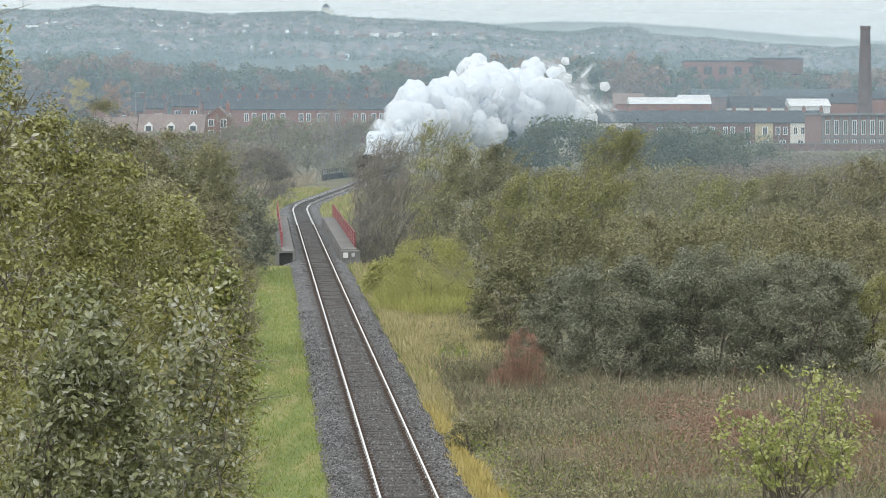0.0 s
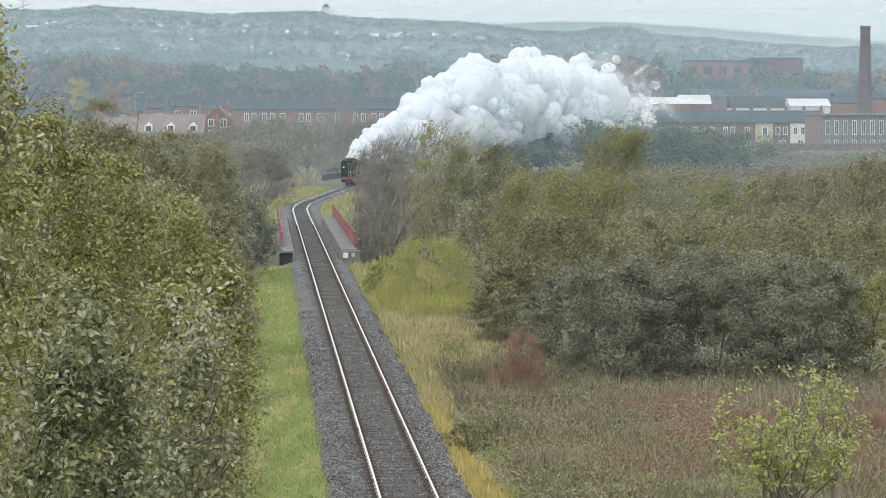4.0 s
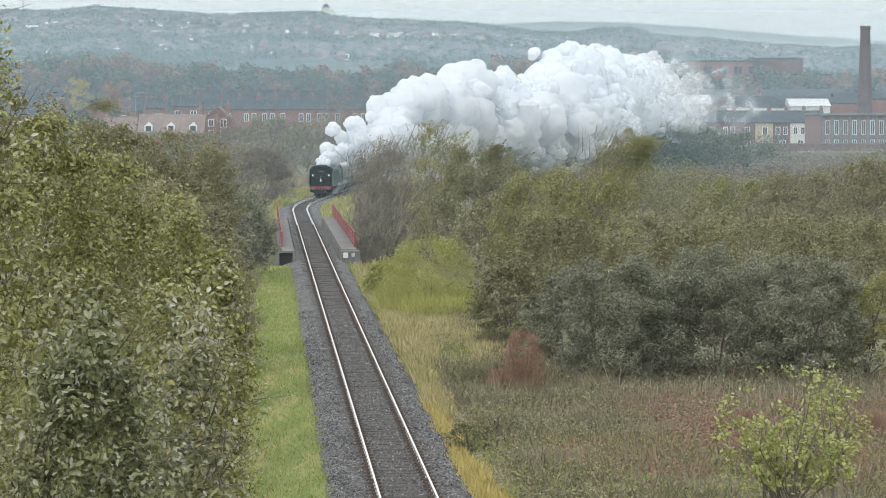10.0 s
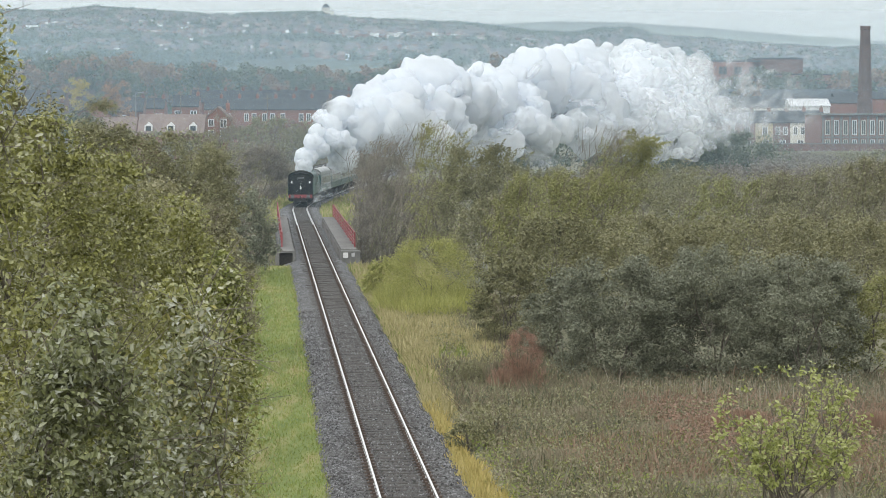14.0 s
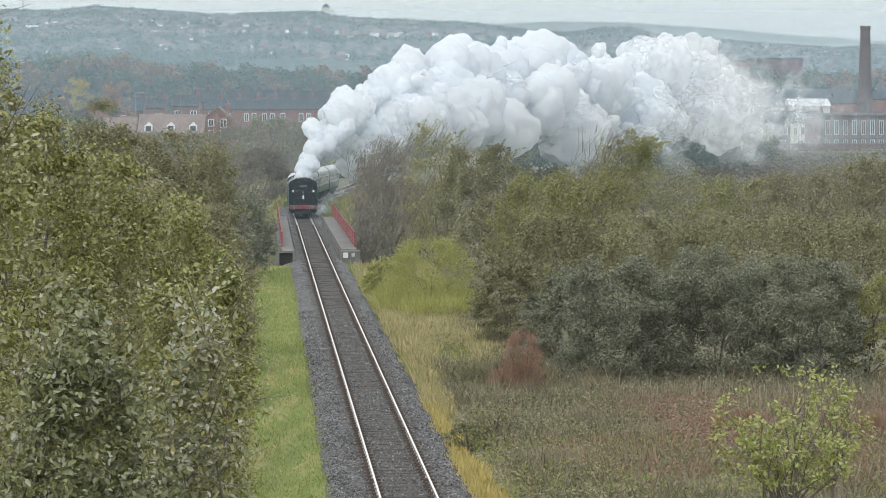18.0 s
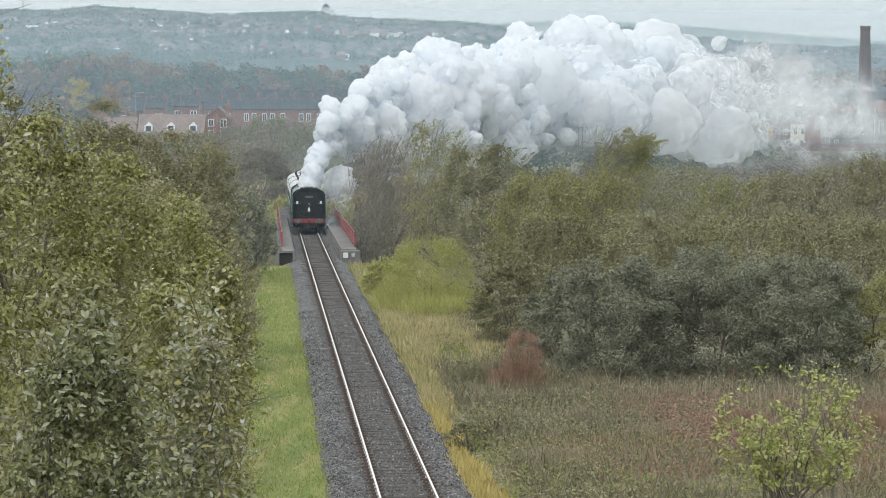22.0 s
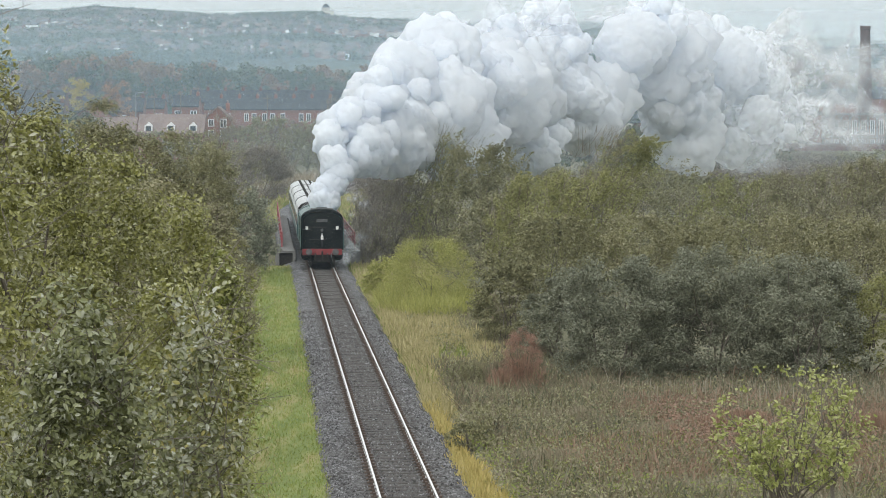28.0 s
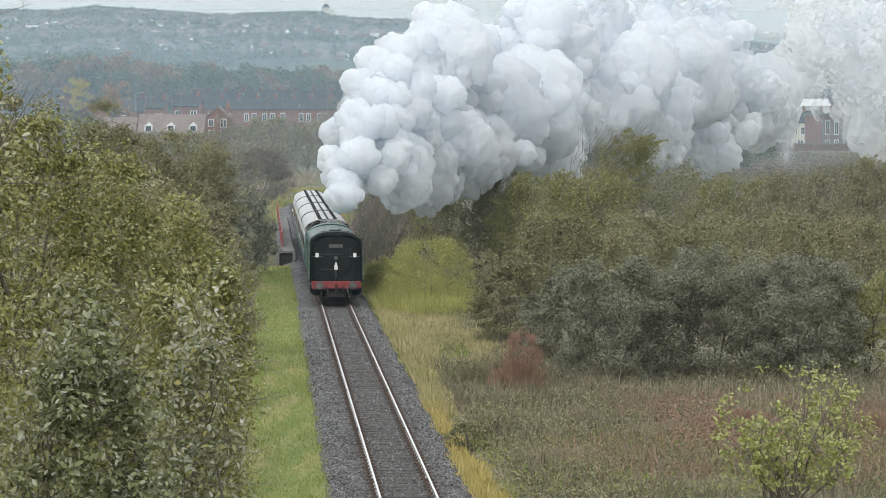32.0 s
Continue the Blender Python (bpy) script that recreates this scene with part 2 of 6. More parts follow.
k.gloss(0.95)
k.bump(k.math("MULTIPLY", c2, k.math("SUBTRACT", 1.0, far)), 0.6, 0.06)
TURF = k.mat
ground = part("ground", np_mesh("ground", gv, gf, True), TURF)
tagged(ground, "rough autumn grassland rising to a wooded hillside", "ground", kind="structure")

# ---- ballast bed ----
k = Nodes("ballast")
co = k.coords("Object")
vor = k.add("ShaderNodeTexVoronoi", Scale=14.0)
k.link(co, vor.inputs["Vector"])
stone = k.add("ShaderNodeSeparateColor")
k.link(vor.outputs["Color"], stone.inputs[0])
c = k.ramp(stone.outputs[0], [(0.0, (0.02, 0.02, 0.022)), (0.5, (0.08, 0.08, 0.083)), (1.0, (0.32, 0.32, 0.33))])
c = k.mix(k.ramp(k.noise(0.35, 4.0, 0.6, co), [(0.4, (0, 0, 0)), (0.65, (0.6, 0.6, 0.6))]), c, (0.085, 0.08, 0.075))
sp = k.add("ShaderNodeSeparateXYZ")
k.link(co, sp.inputs[0])
across = k.math("ABSOLUTE", k.math("SUBTRACT", k.math("SUBTRACT", sp.outputs["X"], 3.76), k.math("MULTIPLY", sp.outputs["Y"], SLOPE)))
oily = k.math("SUBTRACT", k.math("ADD", 1.75, k.math("MULTIPLY", k.noise(0.8, 5.0, 0.7, co), 0.9)), k.math("MULTIPLY", across, 1.6), True)
c = k.mix(k.math("MULTIPLY", oily, 0.6), c, (0.07, 0.062, 0.054))
k.colour(c)
k.gloss(0.9)
k.bump(vor.outputs["Distance"], 1.0, 0.05)
BALLAST = k.mat

S0, S1 = 50.0, 640.0
profile = [(-2.75, -0.6), (-2.1, -0.33), (-1.68, -0.175), (-1.28, -0.15), (-1.0, -0.163), (-0.6, -0.17), (0, -0.168), (0.6, -0.17), (1.0, -0.163), (1.28, -0.15), (1.65, -0.175), (1.95, -0.33), (2.5, -0.6)]
vv, ff = [], []
stations = np.arange(S0, S1, 0.4)
for s in stations:
    for i, (o, z) in enumerate(profile):
        wob = 0.22 * noise.noise((o * 0.7, s * 0.35, 5)) if abs(o) > 2 else 0
        dz = 0.035 * noise.noise((o * 2.1, s * 1.9, 1)) + 0.02 * noise.noise((o * 5, s * 5, 2))
        vv.append(rail_point(s, o + wob, z + dz))
npf = len(profile)
idx = np.arange(len(vv)).reshape(-1, npf)
ff = np.stack([idx[:-1, :-1], idx[:-1, 1:], idx[1:, 1:], idx[1:, :-1]], -1).reshape(-1, 4)
bed = part("ballast_bed", np_mesh("ballast_bed", vv, ff, True), BALLAST)
tagged(bed, "dark grey crushed stone ballast under the single track", "ballast", kind="structure")

# loose stones on the bed, where they can be told apart
rs = np.random.RandomState(17)
n = 24000
ss = 66 + 90 * rs.uniform(0, 1, n) ** 1.5
oo = rs.uniform(-2.15, 2.0, n)
oo = np.where(np.abs(np.abs(oo) - 0.7535) < 0.13, oo * 0.72, oo)
surf = np.interp(oo, [p[0] for p in profile], [p[1] for p in profile])
cen = np.array([rail_point(s, o, z) for s, o, z in zip(ss, oo, surf)])
unit = np.array([(1, 0, 0), (-1, 0, 0), (0, 1, 0), (0, -1, 0), (0, 0, 1), (0, 0, -1)])
rad = rs.uniform(0.022, 0.05, (n, 1, 1)) * rs.uniform(0.6, 1.35, (n, 6, 1))
yaw = rs.uniform(0, 6.28, n)
rot = np.zeros((n, 3, 3))
rot[:, 0, 0], rot[:, 0, 1], rot[:, 1, 0], rot[:, 1, 1], rot[:, 2, 2] = np.cos(yaw), -np.sin(yaw), np.sin(yaw), np.cos(yaw), 1
v = cen[:, None, :] + np.einsum("nij,nkj->nki", rot, unit[None] * rad)
tri = np.array([(0, 2, 4), (2, 1, 4), (1, 3, 4), (3, 0, 4), (2, 0, 5), (1, 2, 5), (3, 1, 5), (0, 3, 5)])
f = (np.arange(n)[:, None, None] * 6 + tri[None]).reshape(-1, 3)
k = Nodes("ballast_stone")
geo = k.add("ShaderNodeNewGeometry")
k.colour(k.ramp(geo.outputs["Random Per Island"], [(0.0, (0.035, 0.034, 0.033)), (0.5, (0.095, 0.093, 0.092)), (0.88, (0.17, 0.17, 0.172)), (1.0, (0.3, 0.3, 0.31))]))
k.gloss(0.85)
stones = part("ballast_stone", np_mesh("ballast_stone", v.reshape(-1, 3), f), k.mat, bed)
tagged(stones, kind="stuff")

# ---- rails ----
k = Nodes("rail_steel")
geo = k.add("ShaderNodeNewGeometry")
sx = k.add("ShaderNodeSeparateXYZ")
k.link(geo.outputs["Normal"], sx.inputs[0])
top = k.ramp(sx.outputs["Z"], [(0.8, (0, 0, 0)), (0.93, (1, 1, 1))])
rust = k.mix(k.noise(7.0, 4.0, 0.6, k.coords("Object")), (0.17, 0.155, 0.145), (0.27, 0.245, 0.23))
k.colour(k.mix(top, rust, (0.9, 0.9, 0.9)))
k.link(k.math("MULTIPLY", top, 0.7), k.bsdf.inputs["Metallic"])
k.link(k.math("SUBTRACT", 0.85, k.math("MULTIPLY", top, 0.55)), k.bsdf.inputs["Roughness"])
RAIL = k.mat
railway = thing("railway_track", label="single railway track with worn shiny rails on sleepers", category="railway track", kind="structure")
HEAD = [(-0.075, -0.15), (-0.075, -0.138), (-0.01, -0.125), (-0.01, -0.045), (-0.036, -0.036), (-0.036, -0.007), (-0.026, 0.0), (0.026, 0.0), (0.036, -0.007), (0.036, -0.036), (0.01, -0.045), (0.01, -0.125), (0.075, -0.138), (0.075, -0.15)]
JOINT = 13.72
for side in (-1, 1):
    vv = []
    st = np.arange(S0, S1, 2.0)
    for s in st:
        for o, z in HEAD:
            vv.append(rail_point(s, side * 0.7535 + o, z))
    n = len(HEAD)
    idx = np.arange(len(vv)).reshape(-1, n)
    nxt = np.roll(idx, -1, axis=1)
    ff = np.stack([idx[:-1], nxt[:-1], nxt[1:], idx[1:]], -1).reshape(-1, 4)
    part("rail", np_mesh("rail", vv, ff), RAIL, railway, "steel rail with a polished running surface")
IRON = surface("rusty_iron", (0.06, 0.045, 0.038), (0.12, 0.085, 0.065), 6.0, 0.85, bump=0.4)
bm = bmesh.new()
s = S0 + 5.2
while s < 420:
    for side in (-1, 1):
        for face in (-1, 1):
            h = rail_heading(s)
            m = Matrix.Translation(rail_point(s, side * 0.7535 + face * 0.026, -0.078)) @ Matrix.Rotation(-h, 4, "Z")
            bmesh.ops.create_cube(bm, size=1, matrix=m @ Matrix.Diagonal((0.03, 0.55, 0.075, 1)))
    s += JOINT
part("fishplate", bm, IRON, railway, "dark bolted joint plates between rail lengths")

# ---- bridge over the lane ----
CONCRETE = surface("weathered_concrete", (0.15, 0.15, 0.14), (0.23, 0.225, 0.21), 0.6, 0.9, bump=0.35, dirt=(0.09, 0.09, 0.08))
DECK = surface("grey_deck_boards", (0.14, 0.135, 0.13), (0.2, 0.195, 0.185), 0.7, 0.9, bump=0.3, dirt=(0.12, 0.115, 0.1))
RED = surface("faded_red_paint", (0.3, 0.045, 0.053), (0.22, 0.045, 0.052), 1.2, 0.6, bump=0.15, dirt=(0.25, 0.1, 0.09))
GREYSTEEL = surface("grey_painted_steel", (0.24, 0.235, 0.225), (0.16, 0.155, 0.15), 1.0, 0.75, bump=0.25, dirt=(0.1, 0.08, 0.06))
WHITE = surface("white_paint", (0.78, 0.78, 0.77), (0.68, 0.68, 0.67), 2.0, 0.6, bump=0.05)
ang = math.atan(SLOPE)
bridge = thing("railway_bridge", pose(track_x(250), 250, 0, 0, 0, -math.degrees(ang)), "railway bridge with grey walkways and red railings", "bridge", kind="structure")
L0, L1 = -45.0, 41.0
bm = bmesh.new()
box(bm, -2.65, 2.75, L0 + 3, L1 - 3, -1.3, -0.52)
part("deck", bm, CONCRETE, bridge)
for y0 in (L0 - 1, L1 - 3):
    bm = bmesh.new()
    box(bm, -2.75, 2.85, y0, y0 + 4, -6.2, -1.31)
    part("abutment", bm, CONCRETE, bridge)
for side in (-1, 1):
    xi, xo = (1.62, 2.72) if side > 0 else (-1.72, -2.6)
    w0, w1 = (L0 + 6, L1 - 13) if side > 0 else (L0 + 4, L1 - 10)
    bm = bmesh.new()
    box(bm, min(xi, xo), max(xi, xo), w0, w1, 0.42, 0.58, 0.02)
    part("walkway", bm, DECK, bridge, "grey boarded walkway")
    bm = bmesh.new()
    box(bm, min(xi, xi + side * 0.18), max(xi, xi + side * 0.18), w0, w1, -0.5, 0.415)
    for q in np.arange(w0 + 1, w1, 3.2):
        box(bm, xi - side * 0.09 - 0.07, xi - side * 0.09 + 0.07, q - 0.07, q + 0.07, -0.5, 0.41)
    part("girder", bm, GREYSTEEL, bridge, "stiffened grey steel edge girder")
    bm = bmesh.new()
    if side > 0:
        box(bm, xi - 0.05, xo + 0.2, w0 - 1.3, w0 - 0.02, -0.9, 0.5, 0.03)
        part("end_pier", bm, CONCRETE, bridge)
    else:
        for q in (xi - 0.02, xo - 0.25):
            box(bm, q - 0.09, q + 0.09, w0 - 0.25, w0 - 0.05, -0.9, 0.6)
        box(bm, xo - 0.2, xi, w0 - 0.24, w0 - 0.06, 0.42, 0.58)
        part("end_frame", bm, GREYSTEEL, bridge)
        # the shaded inside of the open frame is painted with a near-black panel
        bm = bmesh.new()
        box(bm, xo - 0.15, xi - 0.11, w0 - 0.04, w0 + 0.02, -0.9, 0.415)
        part("shade_panel", bm, surface("frame_shade_black", (0.022, 0.02, 0.018), (0.04, 0.035, 0.03), 2.0, 0.9), bridge, "near-black panel painting the shaded inside of the end frame")
    rx = xo + side * (-0.06)
    r0, r1 = (w0 + 3, w1 + 4) if side > 0 else (w0 + 6, w1 + 8)
    for q in np.linspace(r0, r1, 13):
        bm = bmesh.new()
        box(bm, rx - 0.05, rx + 0.05, q - 0.05, q + 0.05, 0.4, 1.66)
        part("railing_post", bm, RED, bridge)
    for z in (0.78, 1.02, 1.3, 1.6):
        bm = bmesh.new()
        box(bm, rx - 0.035, rx + 0.035, r0, r1, z - 0.05, z + 0.05, 0.01)
        part("railing_bar", bm, RED, bridge)
# a low parapet beyond the curve
wall_run = thing("parapet", pose(-19.2, 478, 0), "low dark parapet with a pale coping and rails beyond the curve", "parapet", kind="structure")
for nm, z0_, z1_, w_, mt in (("parapet_wall", -1.2, 0.55, 0.3, IRON), ("coping", 0.555, 0.72, 0.5, CONCRETE), ("top_rail", 1.3, 1.4, 0.09, IRON)):
    bm = bmesh.new()
    loft(bm, [[(x - w_ / 2, y, z0_), (x + w_ / 2, y, z0_), (x + w_ / 2, y, z1_), (x - w_ / 2, y, z1_)] for x, y in ((0, 0), (2.0, 18), (4.6, 38))])
    part(nm, bm, mt, wall_run)
for i in range(16):
    bm = bmesh.new()
    y = i * 2.5
    x = y * 2.0 / 18 if y < 18 else 2.0 + (y - 18) * 0.13
    box(bm, x - 0.07, x + 0.07, y - 0.07, y + 0.07, 0.73, 1.3)
    part("railing_post", bm, IRON, wall_run)
bm = bmesh.new()
box(bm, 1.72, 2.06, L0 + 4.62, L0 + 4.66, 0.02, 0.4)
part("marker_plate", bm, WHITE, bridge, "small white marker plate")
bm = bmesh.new()
box(bm, 2.3, 2.52, L0 + 4.6, L0 + 4.66, 0.1, 0.35, 0.02)
part("marker_disc", bm, surface("pale_grey_enamel", (0.5, 0.5, 0.5), (0.4, 0.4, 0.4), 3.0), bridge, "small grey marker")

# ---- the train ----
BLACK = surface("sooty_black_paint", (0.008, 0.011, 0.011), (0.014, 0.018, 0.017), 1.2, 0.8, bump=0.1, dirt=(0.02, 0.021, 0.02))
BLACK.node_tree.nodes["Principled BSDF"].inputs["Specular IOR Level"].default_value = 0.2
GREEN = surface("green_engine_paint", (0.02, 0.085, 0.075), (0.03, 0.10, 0.085), 0.8, 0.32, bump=0.05, dirt=(0.05, 0.075, 0.065))
BEAM_RED = surface("red_buffer_beam", (0.27, 0.028, 0.034), (0.2, 0.032, 0.036), 2.0, 0.45, bump=0.05, dirt=(0.25, 0.06, 0.05))
STEEL = surface("greasy_steel", (0.18, 0.18, 0.18), (0.1, 0.1, 0.1), 4.0, 0.45, 0.7, bump=0.1)
COAL = surface("coal", (0.012, 0.012, 0.013), (0.03, 0.03, 0.032), 5.0, 0.6, bump=0.9, dist=0.08)
ROOF = surface("grey_coach_roof", (0.48, 0.5, 0.5), (0.58, 0.6, 0.6), 0.6, 0.55, bump=0.06, dirt=(0.17, 0.17, 0.165))
COACH = surface("blue_green_coach_paint", (0.04, 0.1, 0.11), (0.055, 0.12, 0.125), 0.7, 0.35, bump=0.04, dirt=(0.1, 0.13, 0.125))
BAND = surface("pale_grey_coach_paint", (0.46, 0.48, 0.47), (0.54, 0.56, 0.55), 0.7, 0.4, bump=0.04, dirt=(0.3, 0.31, 0.3))
FRAME = surface("dark_underframe", (0.022, 0.021, 0.02), (0.045, 0.04, 0.036), 2.5, 0.85, bump=0.3)
LAMPGLASS = surface("white_lamp_enamel", (0.85, 0.85, 0.82), (0.75, 0.75, 0.72), 5.0, 0.3, bump=0.0)
k = Nodes("window_glass")
k.colour((0.05, 0.06, 0.065))
k.gloss(0.08)
GLASS = k.mat


def arch(half, z0, shoulder, z1, n=14, x=0.0):
    """The cross-section of a body: flat sides to the shoulder, then an arched top."""
    pts = [(x - half, z0), (x - half, shoulder)]
    for i in range(1, n):
        t = math.pi * i / n
        pts.append((x - half * math.cos(t), shoulder + (z1 - shoulder) * math.sin(t) ** 0.8))
    return pts + [(x + half, shoulder), (x + half, z0)]


def body_shell(bm, section_list):
    loft(bm, [[(x, y, z) for x, z in sec] for y, sec in section_list])


def wheelset(parent, y, r, name="wheelset"):
    """Two spoked wheels on an axle, which turn together."""
    bm = bmesh.new()
    tube(bm, (-0.75, 0, 0), (0.75, 0, 0), 0.08, n=8)
    for sx_ in (-1, 1):
        tube(bm, (sx_ * 0.68, 0, 0), (sx_ * 0.705, 0, 0), r + 0.03, n=24)
        tube(bm, (sx_ * 0.69, 0, 0), (sx_ * 0.82, 0, 0), r, n=24)
        for q in range(3):
            a_ = math.pi * q / 3
            box(bm, sx_ * 0.83 - 0.02, sx_ * 0.83 + 0.02, -0.05, 0.05, -r * 0.8, r * 0.8)
            bmesh.ops.rotate(bm, verts=bm.verts[-8:], cent=(0, 0, 0), matrix=Matrix.Rotation(a_, 3, "X"))
    ob = part(name, bm, FRAME, parent)
    ob.location = (0, y, r)
    return ob


TURNING = []


def locomotive():
    """An air-smoothed express engine with its tender; its front is at y = 0 and it runs towards -y."""
    e = thing("steam_locomotive", label="black-fronted green air-smoothed steam locomotive with red buffer beam", category="locomotive")
    # casing: flat sides, arched top
    bm = bmesh.new()
    sec = arch(1.36, 1.18, 3.04, 3.72)
    sec2 = arch(1.36, 1.18, 3.08, 3.78)
    body_shell(bm, [(2.35, sec), (5.0, sec2), (12.3, sec2), (12.6, sec2)])
    part("casing", bm, GREEN, e, "green air-smoothed boiler casing")
    for y in (5.4, 8.2, 11.0):
        bm = bmesh.new()
        rim = arch(1.375, 1.18, 3.0, 3.797)
        body_shell(bm, [(y, rim), (y + 0.06, rim)])
        part("casing_band", bm, BLACK, e)
    # front plate with the hooded cowl
    bm = bmesh.new()
    face_in = arch(1.3, 1.2, 3.0, 3.6)
    body_shell(bm, [(1.02, face_in), (1.12, face_in)])
    part("front_plate", bm, BLACK, e, "sooty black front plate")
    bm = bmesh.new()
    outer, inner = arch(1.4, 1.15, 3.1, 3.86), arch(1.33, 1.15, 3.04, 3.73)
    rings = []
    for y, g in ((0.78, outer), (2.3, outer), (2.3, inner), (0.78, inner)):
        rings.append([(x, y + 0.16 * max(0, z - 2.9), z) for x, z in g])
    loft(bm, rings + [rings[0]], close=False, caps=False)
    part("cowl", bm, BLACK, e, "black hooded cowl round the chimney")
    bm = bmesh.new()
    for z, y in ((3.78, 1.35), (3.75, 1.75)):
        box(bm, -0.75, 0.75, y, y + 0.22, z - 0.2, z + 0.1, 0.04)
    part("hood_slat", bm, STEEL, e, "pale worn hood plate")
    # smokebox door: round, shallow dome, hinges, dart
    bm = bmesh.new()
    rings = []
    for r, y in ((0.86, 1.03), (0.85, 1.0), (0.7, 0.975), (0.4, 0.96), (0.08, 0.955)):
        rings.append([(r * math.cos(q * math.tau / 28), y, 2.25 + r * math.sin(q * math.tau / 28)) for q in range(28)])
    loft(bm, rings)
    part("smokebox_door", bm, BLACK, e, "round black smokebox door")
    for z in (1.85, 2.65):
        bm = bmesh.new()
        box(bm, -0.85, 0.3, 0.935, 0.965, z - 0.025, z + 0.025)
        part("door_hinge", bm, FRAME, e)
    bm = bmesh.new()
    box(bm, -1.28, 1.28, 0.985, 1.0, 2.5, 2.545)
    part("seam_rail", bm, STEEL, e, "thin grab rail across the front plate")
    bm = bmesh.new()
    box(bm, -0.02, 0.02, 0.84, 0.94, 1.4, 2.2)
    part("door_handle", bm, STEEL, e)
    bm = bmesh.new()
    box(bm, -0.36, 0.36, 0.93, 0.97, 3.0, 3.18, 0.01)
    for i, q in enumerate(np.linspace(-0.24, 0.24, 5)):
        box(bm, q - 0.035, q + 0.035, 0.915, 0.93, 3.04, 3.14)
    plate = part("number_plate", bm, surface("dull_plate", (0.08, 0.08, 0.08), (0.13, 0.13, 0.13), 4.0), e, "dull metal plate with worn characters")
    # lamps
    for x, z, y in ((-1.0, 2.62, 0.86), (1.0, 2.62, 0.86)):
        bm = bmesh.new()
        tube(bm, (x, y, z - 0.05), (x, y, z + 0.09), 0.085, n=12)
        box(bm, x - 0.085, x + 0.085, y - 0.09, y + 0.05, z - 0.12, z + 0.1, 0.02)
        part("lamp", bm, LAMPGLASS, e, "white marker lamp")
    bm = bmesh.new()
    tube(bm, (0, 0.8, 1.9), (0, 0.8, 2.14), 0.1, 0.06, n=12)
    tube(bm, (0, 0.8, 2.14), (0, 0.8, 2.24), 0.035, n=8)
    box(bm, -0.09, 0.09, 0.7, 0.86, 1.84, 2.04, 0.03)
    part("headlamp", bm, LAMPGLASS, e, "white oil headlamp hung on the door")
    bm = bmesh.new()
    tube(bm, (0, 0.87, 2.46), (0, 0.9, 2.46), 0.1, n=12)
    part("lamp_iron", bm, STEEL, e)
    # smoke deflectors
    for s_ in (-1, 1):
        bm = bmesh.new()
        box(bm, s_ * 1.4 - 0.02, s_ * 1.4 + 0.02, 0.6, 4.0, 1.25, 3.05, 0.01)
        for y in (1.2, 2.4, 3.6):
            box(bm, min(s_ * 1.3, s_ * 1.39), max(s_ * 1.3, s_ * 1.39), y - 0.03, y + 0.03, 2.9, 2.96)
        part("smoke_deflector", bm, GREEN, e, "green smoke deflector plate")
        bm = bmesh.new()
        box(bm, s_ * 1.4 - 0.03, s_ * 1.4 + 0.03, 0.56, 0.6, 2.6, 3.06)
        part("handrail", bm, STEEL, e, "pale steel edge rail")
    bm = bmesh.new()
    tube(bm, (0, 2.0, 3.3), (0, 2.0, 3.92), 0.42, 0.36, n=20)
    part("chimney", bm, BLACK, e, "squat black chimney")
    # buffer beam
    bm = bmesh.new()
    box(bm, -1.3, 1.3, 0.42, 0.56, 0.86, 1.24, 0.015)
    part("buffer_beam", bm, BEAM_RED, e, "red buffer beam")
    for x in (-0.87, 0.87):
        bm = bmesh.new()
        tube(bm, (x, 0.42, 1.05), (x, 0.12, 1.05), 0.15, 0.11, n=14)
        tube(bm, (x, 0.12, 1.05), (x, 0.06, 1.05), 0.215, 0.215, n=20)
        part("buffer", bm, STEEL, e, "round dark steel buffer")
    bm = bmesh.new()
    box(bm, -0.05, 0.05, 0.2, 0.45, 0.95, 1.1)
    tube(bm, (0, 0.25, 1.0), (0, 0.3, 0.45), 0.05, n=8)
    part("coupling_hook", bm, FRAME, e)
    for x in (-0.45, 0.35, 0.6):
        bm = bmesh.new()
        tube(bm, (x, 0.4, 0.95), (x, 0.25, 0.7), 0.04, n=8)
        tube(bm, (x, 0.25, 0.7), (x + 0.1, 0.35, 0.4), 0.035, n=8)
        part("brake_hose", bm, STEEL if x > 0.5 else FRAME, e)
    bm = bmesh.new()
    box(bm, -1.2, 1.2, 0.6, 12.2, 0.75, 1.17, 0.03)
    box(bm, -0.55, 0.55, 0.7, 12.0, 0.4, 0.76)
    for x in (-0.78, 0.78):
        box(bm, x - 0.04, x + 0.04, 0.75, 0.85, 0.1, 0.9)
    part("frames", bm, FRAME, e, "dark frames and guard irons")
    for x in (-1.05, 1.05):
        bm = bmesh.new()
        tube(bm, (x, 1.2, 0.78), (x, 2.6, 0.78), 0.33, n=18)
        part("cylinder", bm, BLACK, e)
        bm = bmesh.new()
        tube(bm, (x, 2.6, 0.78), (x * 0.95, 6.2, 0.85), 0.05, n=8)
        box(bm, x * 0.93 - 0.04, x * 0.93 + 0.04, 4.6, 9.1, 0.84, 0.98, 0.02)
        part("coupling_rod", bm, STEEL, e, "greasy steel rods")
    for y in (1.6, 3.5):
        TURNING.append((wheelset(e, y, 0.46, "bogie_wheelset"), 0.46))
    for y in (5.3, 7.2, 9.1):
        TURNING.append((wheelset(e, y, 0.94, "driving_wheelset"), 0.94))
    TURNING.append((wheelset(e, 11.2, 0.54, "trailing_wheelset"), 0.54))
    # cab
    bm = bmesh.new()
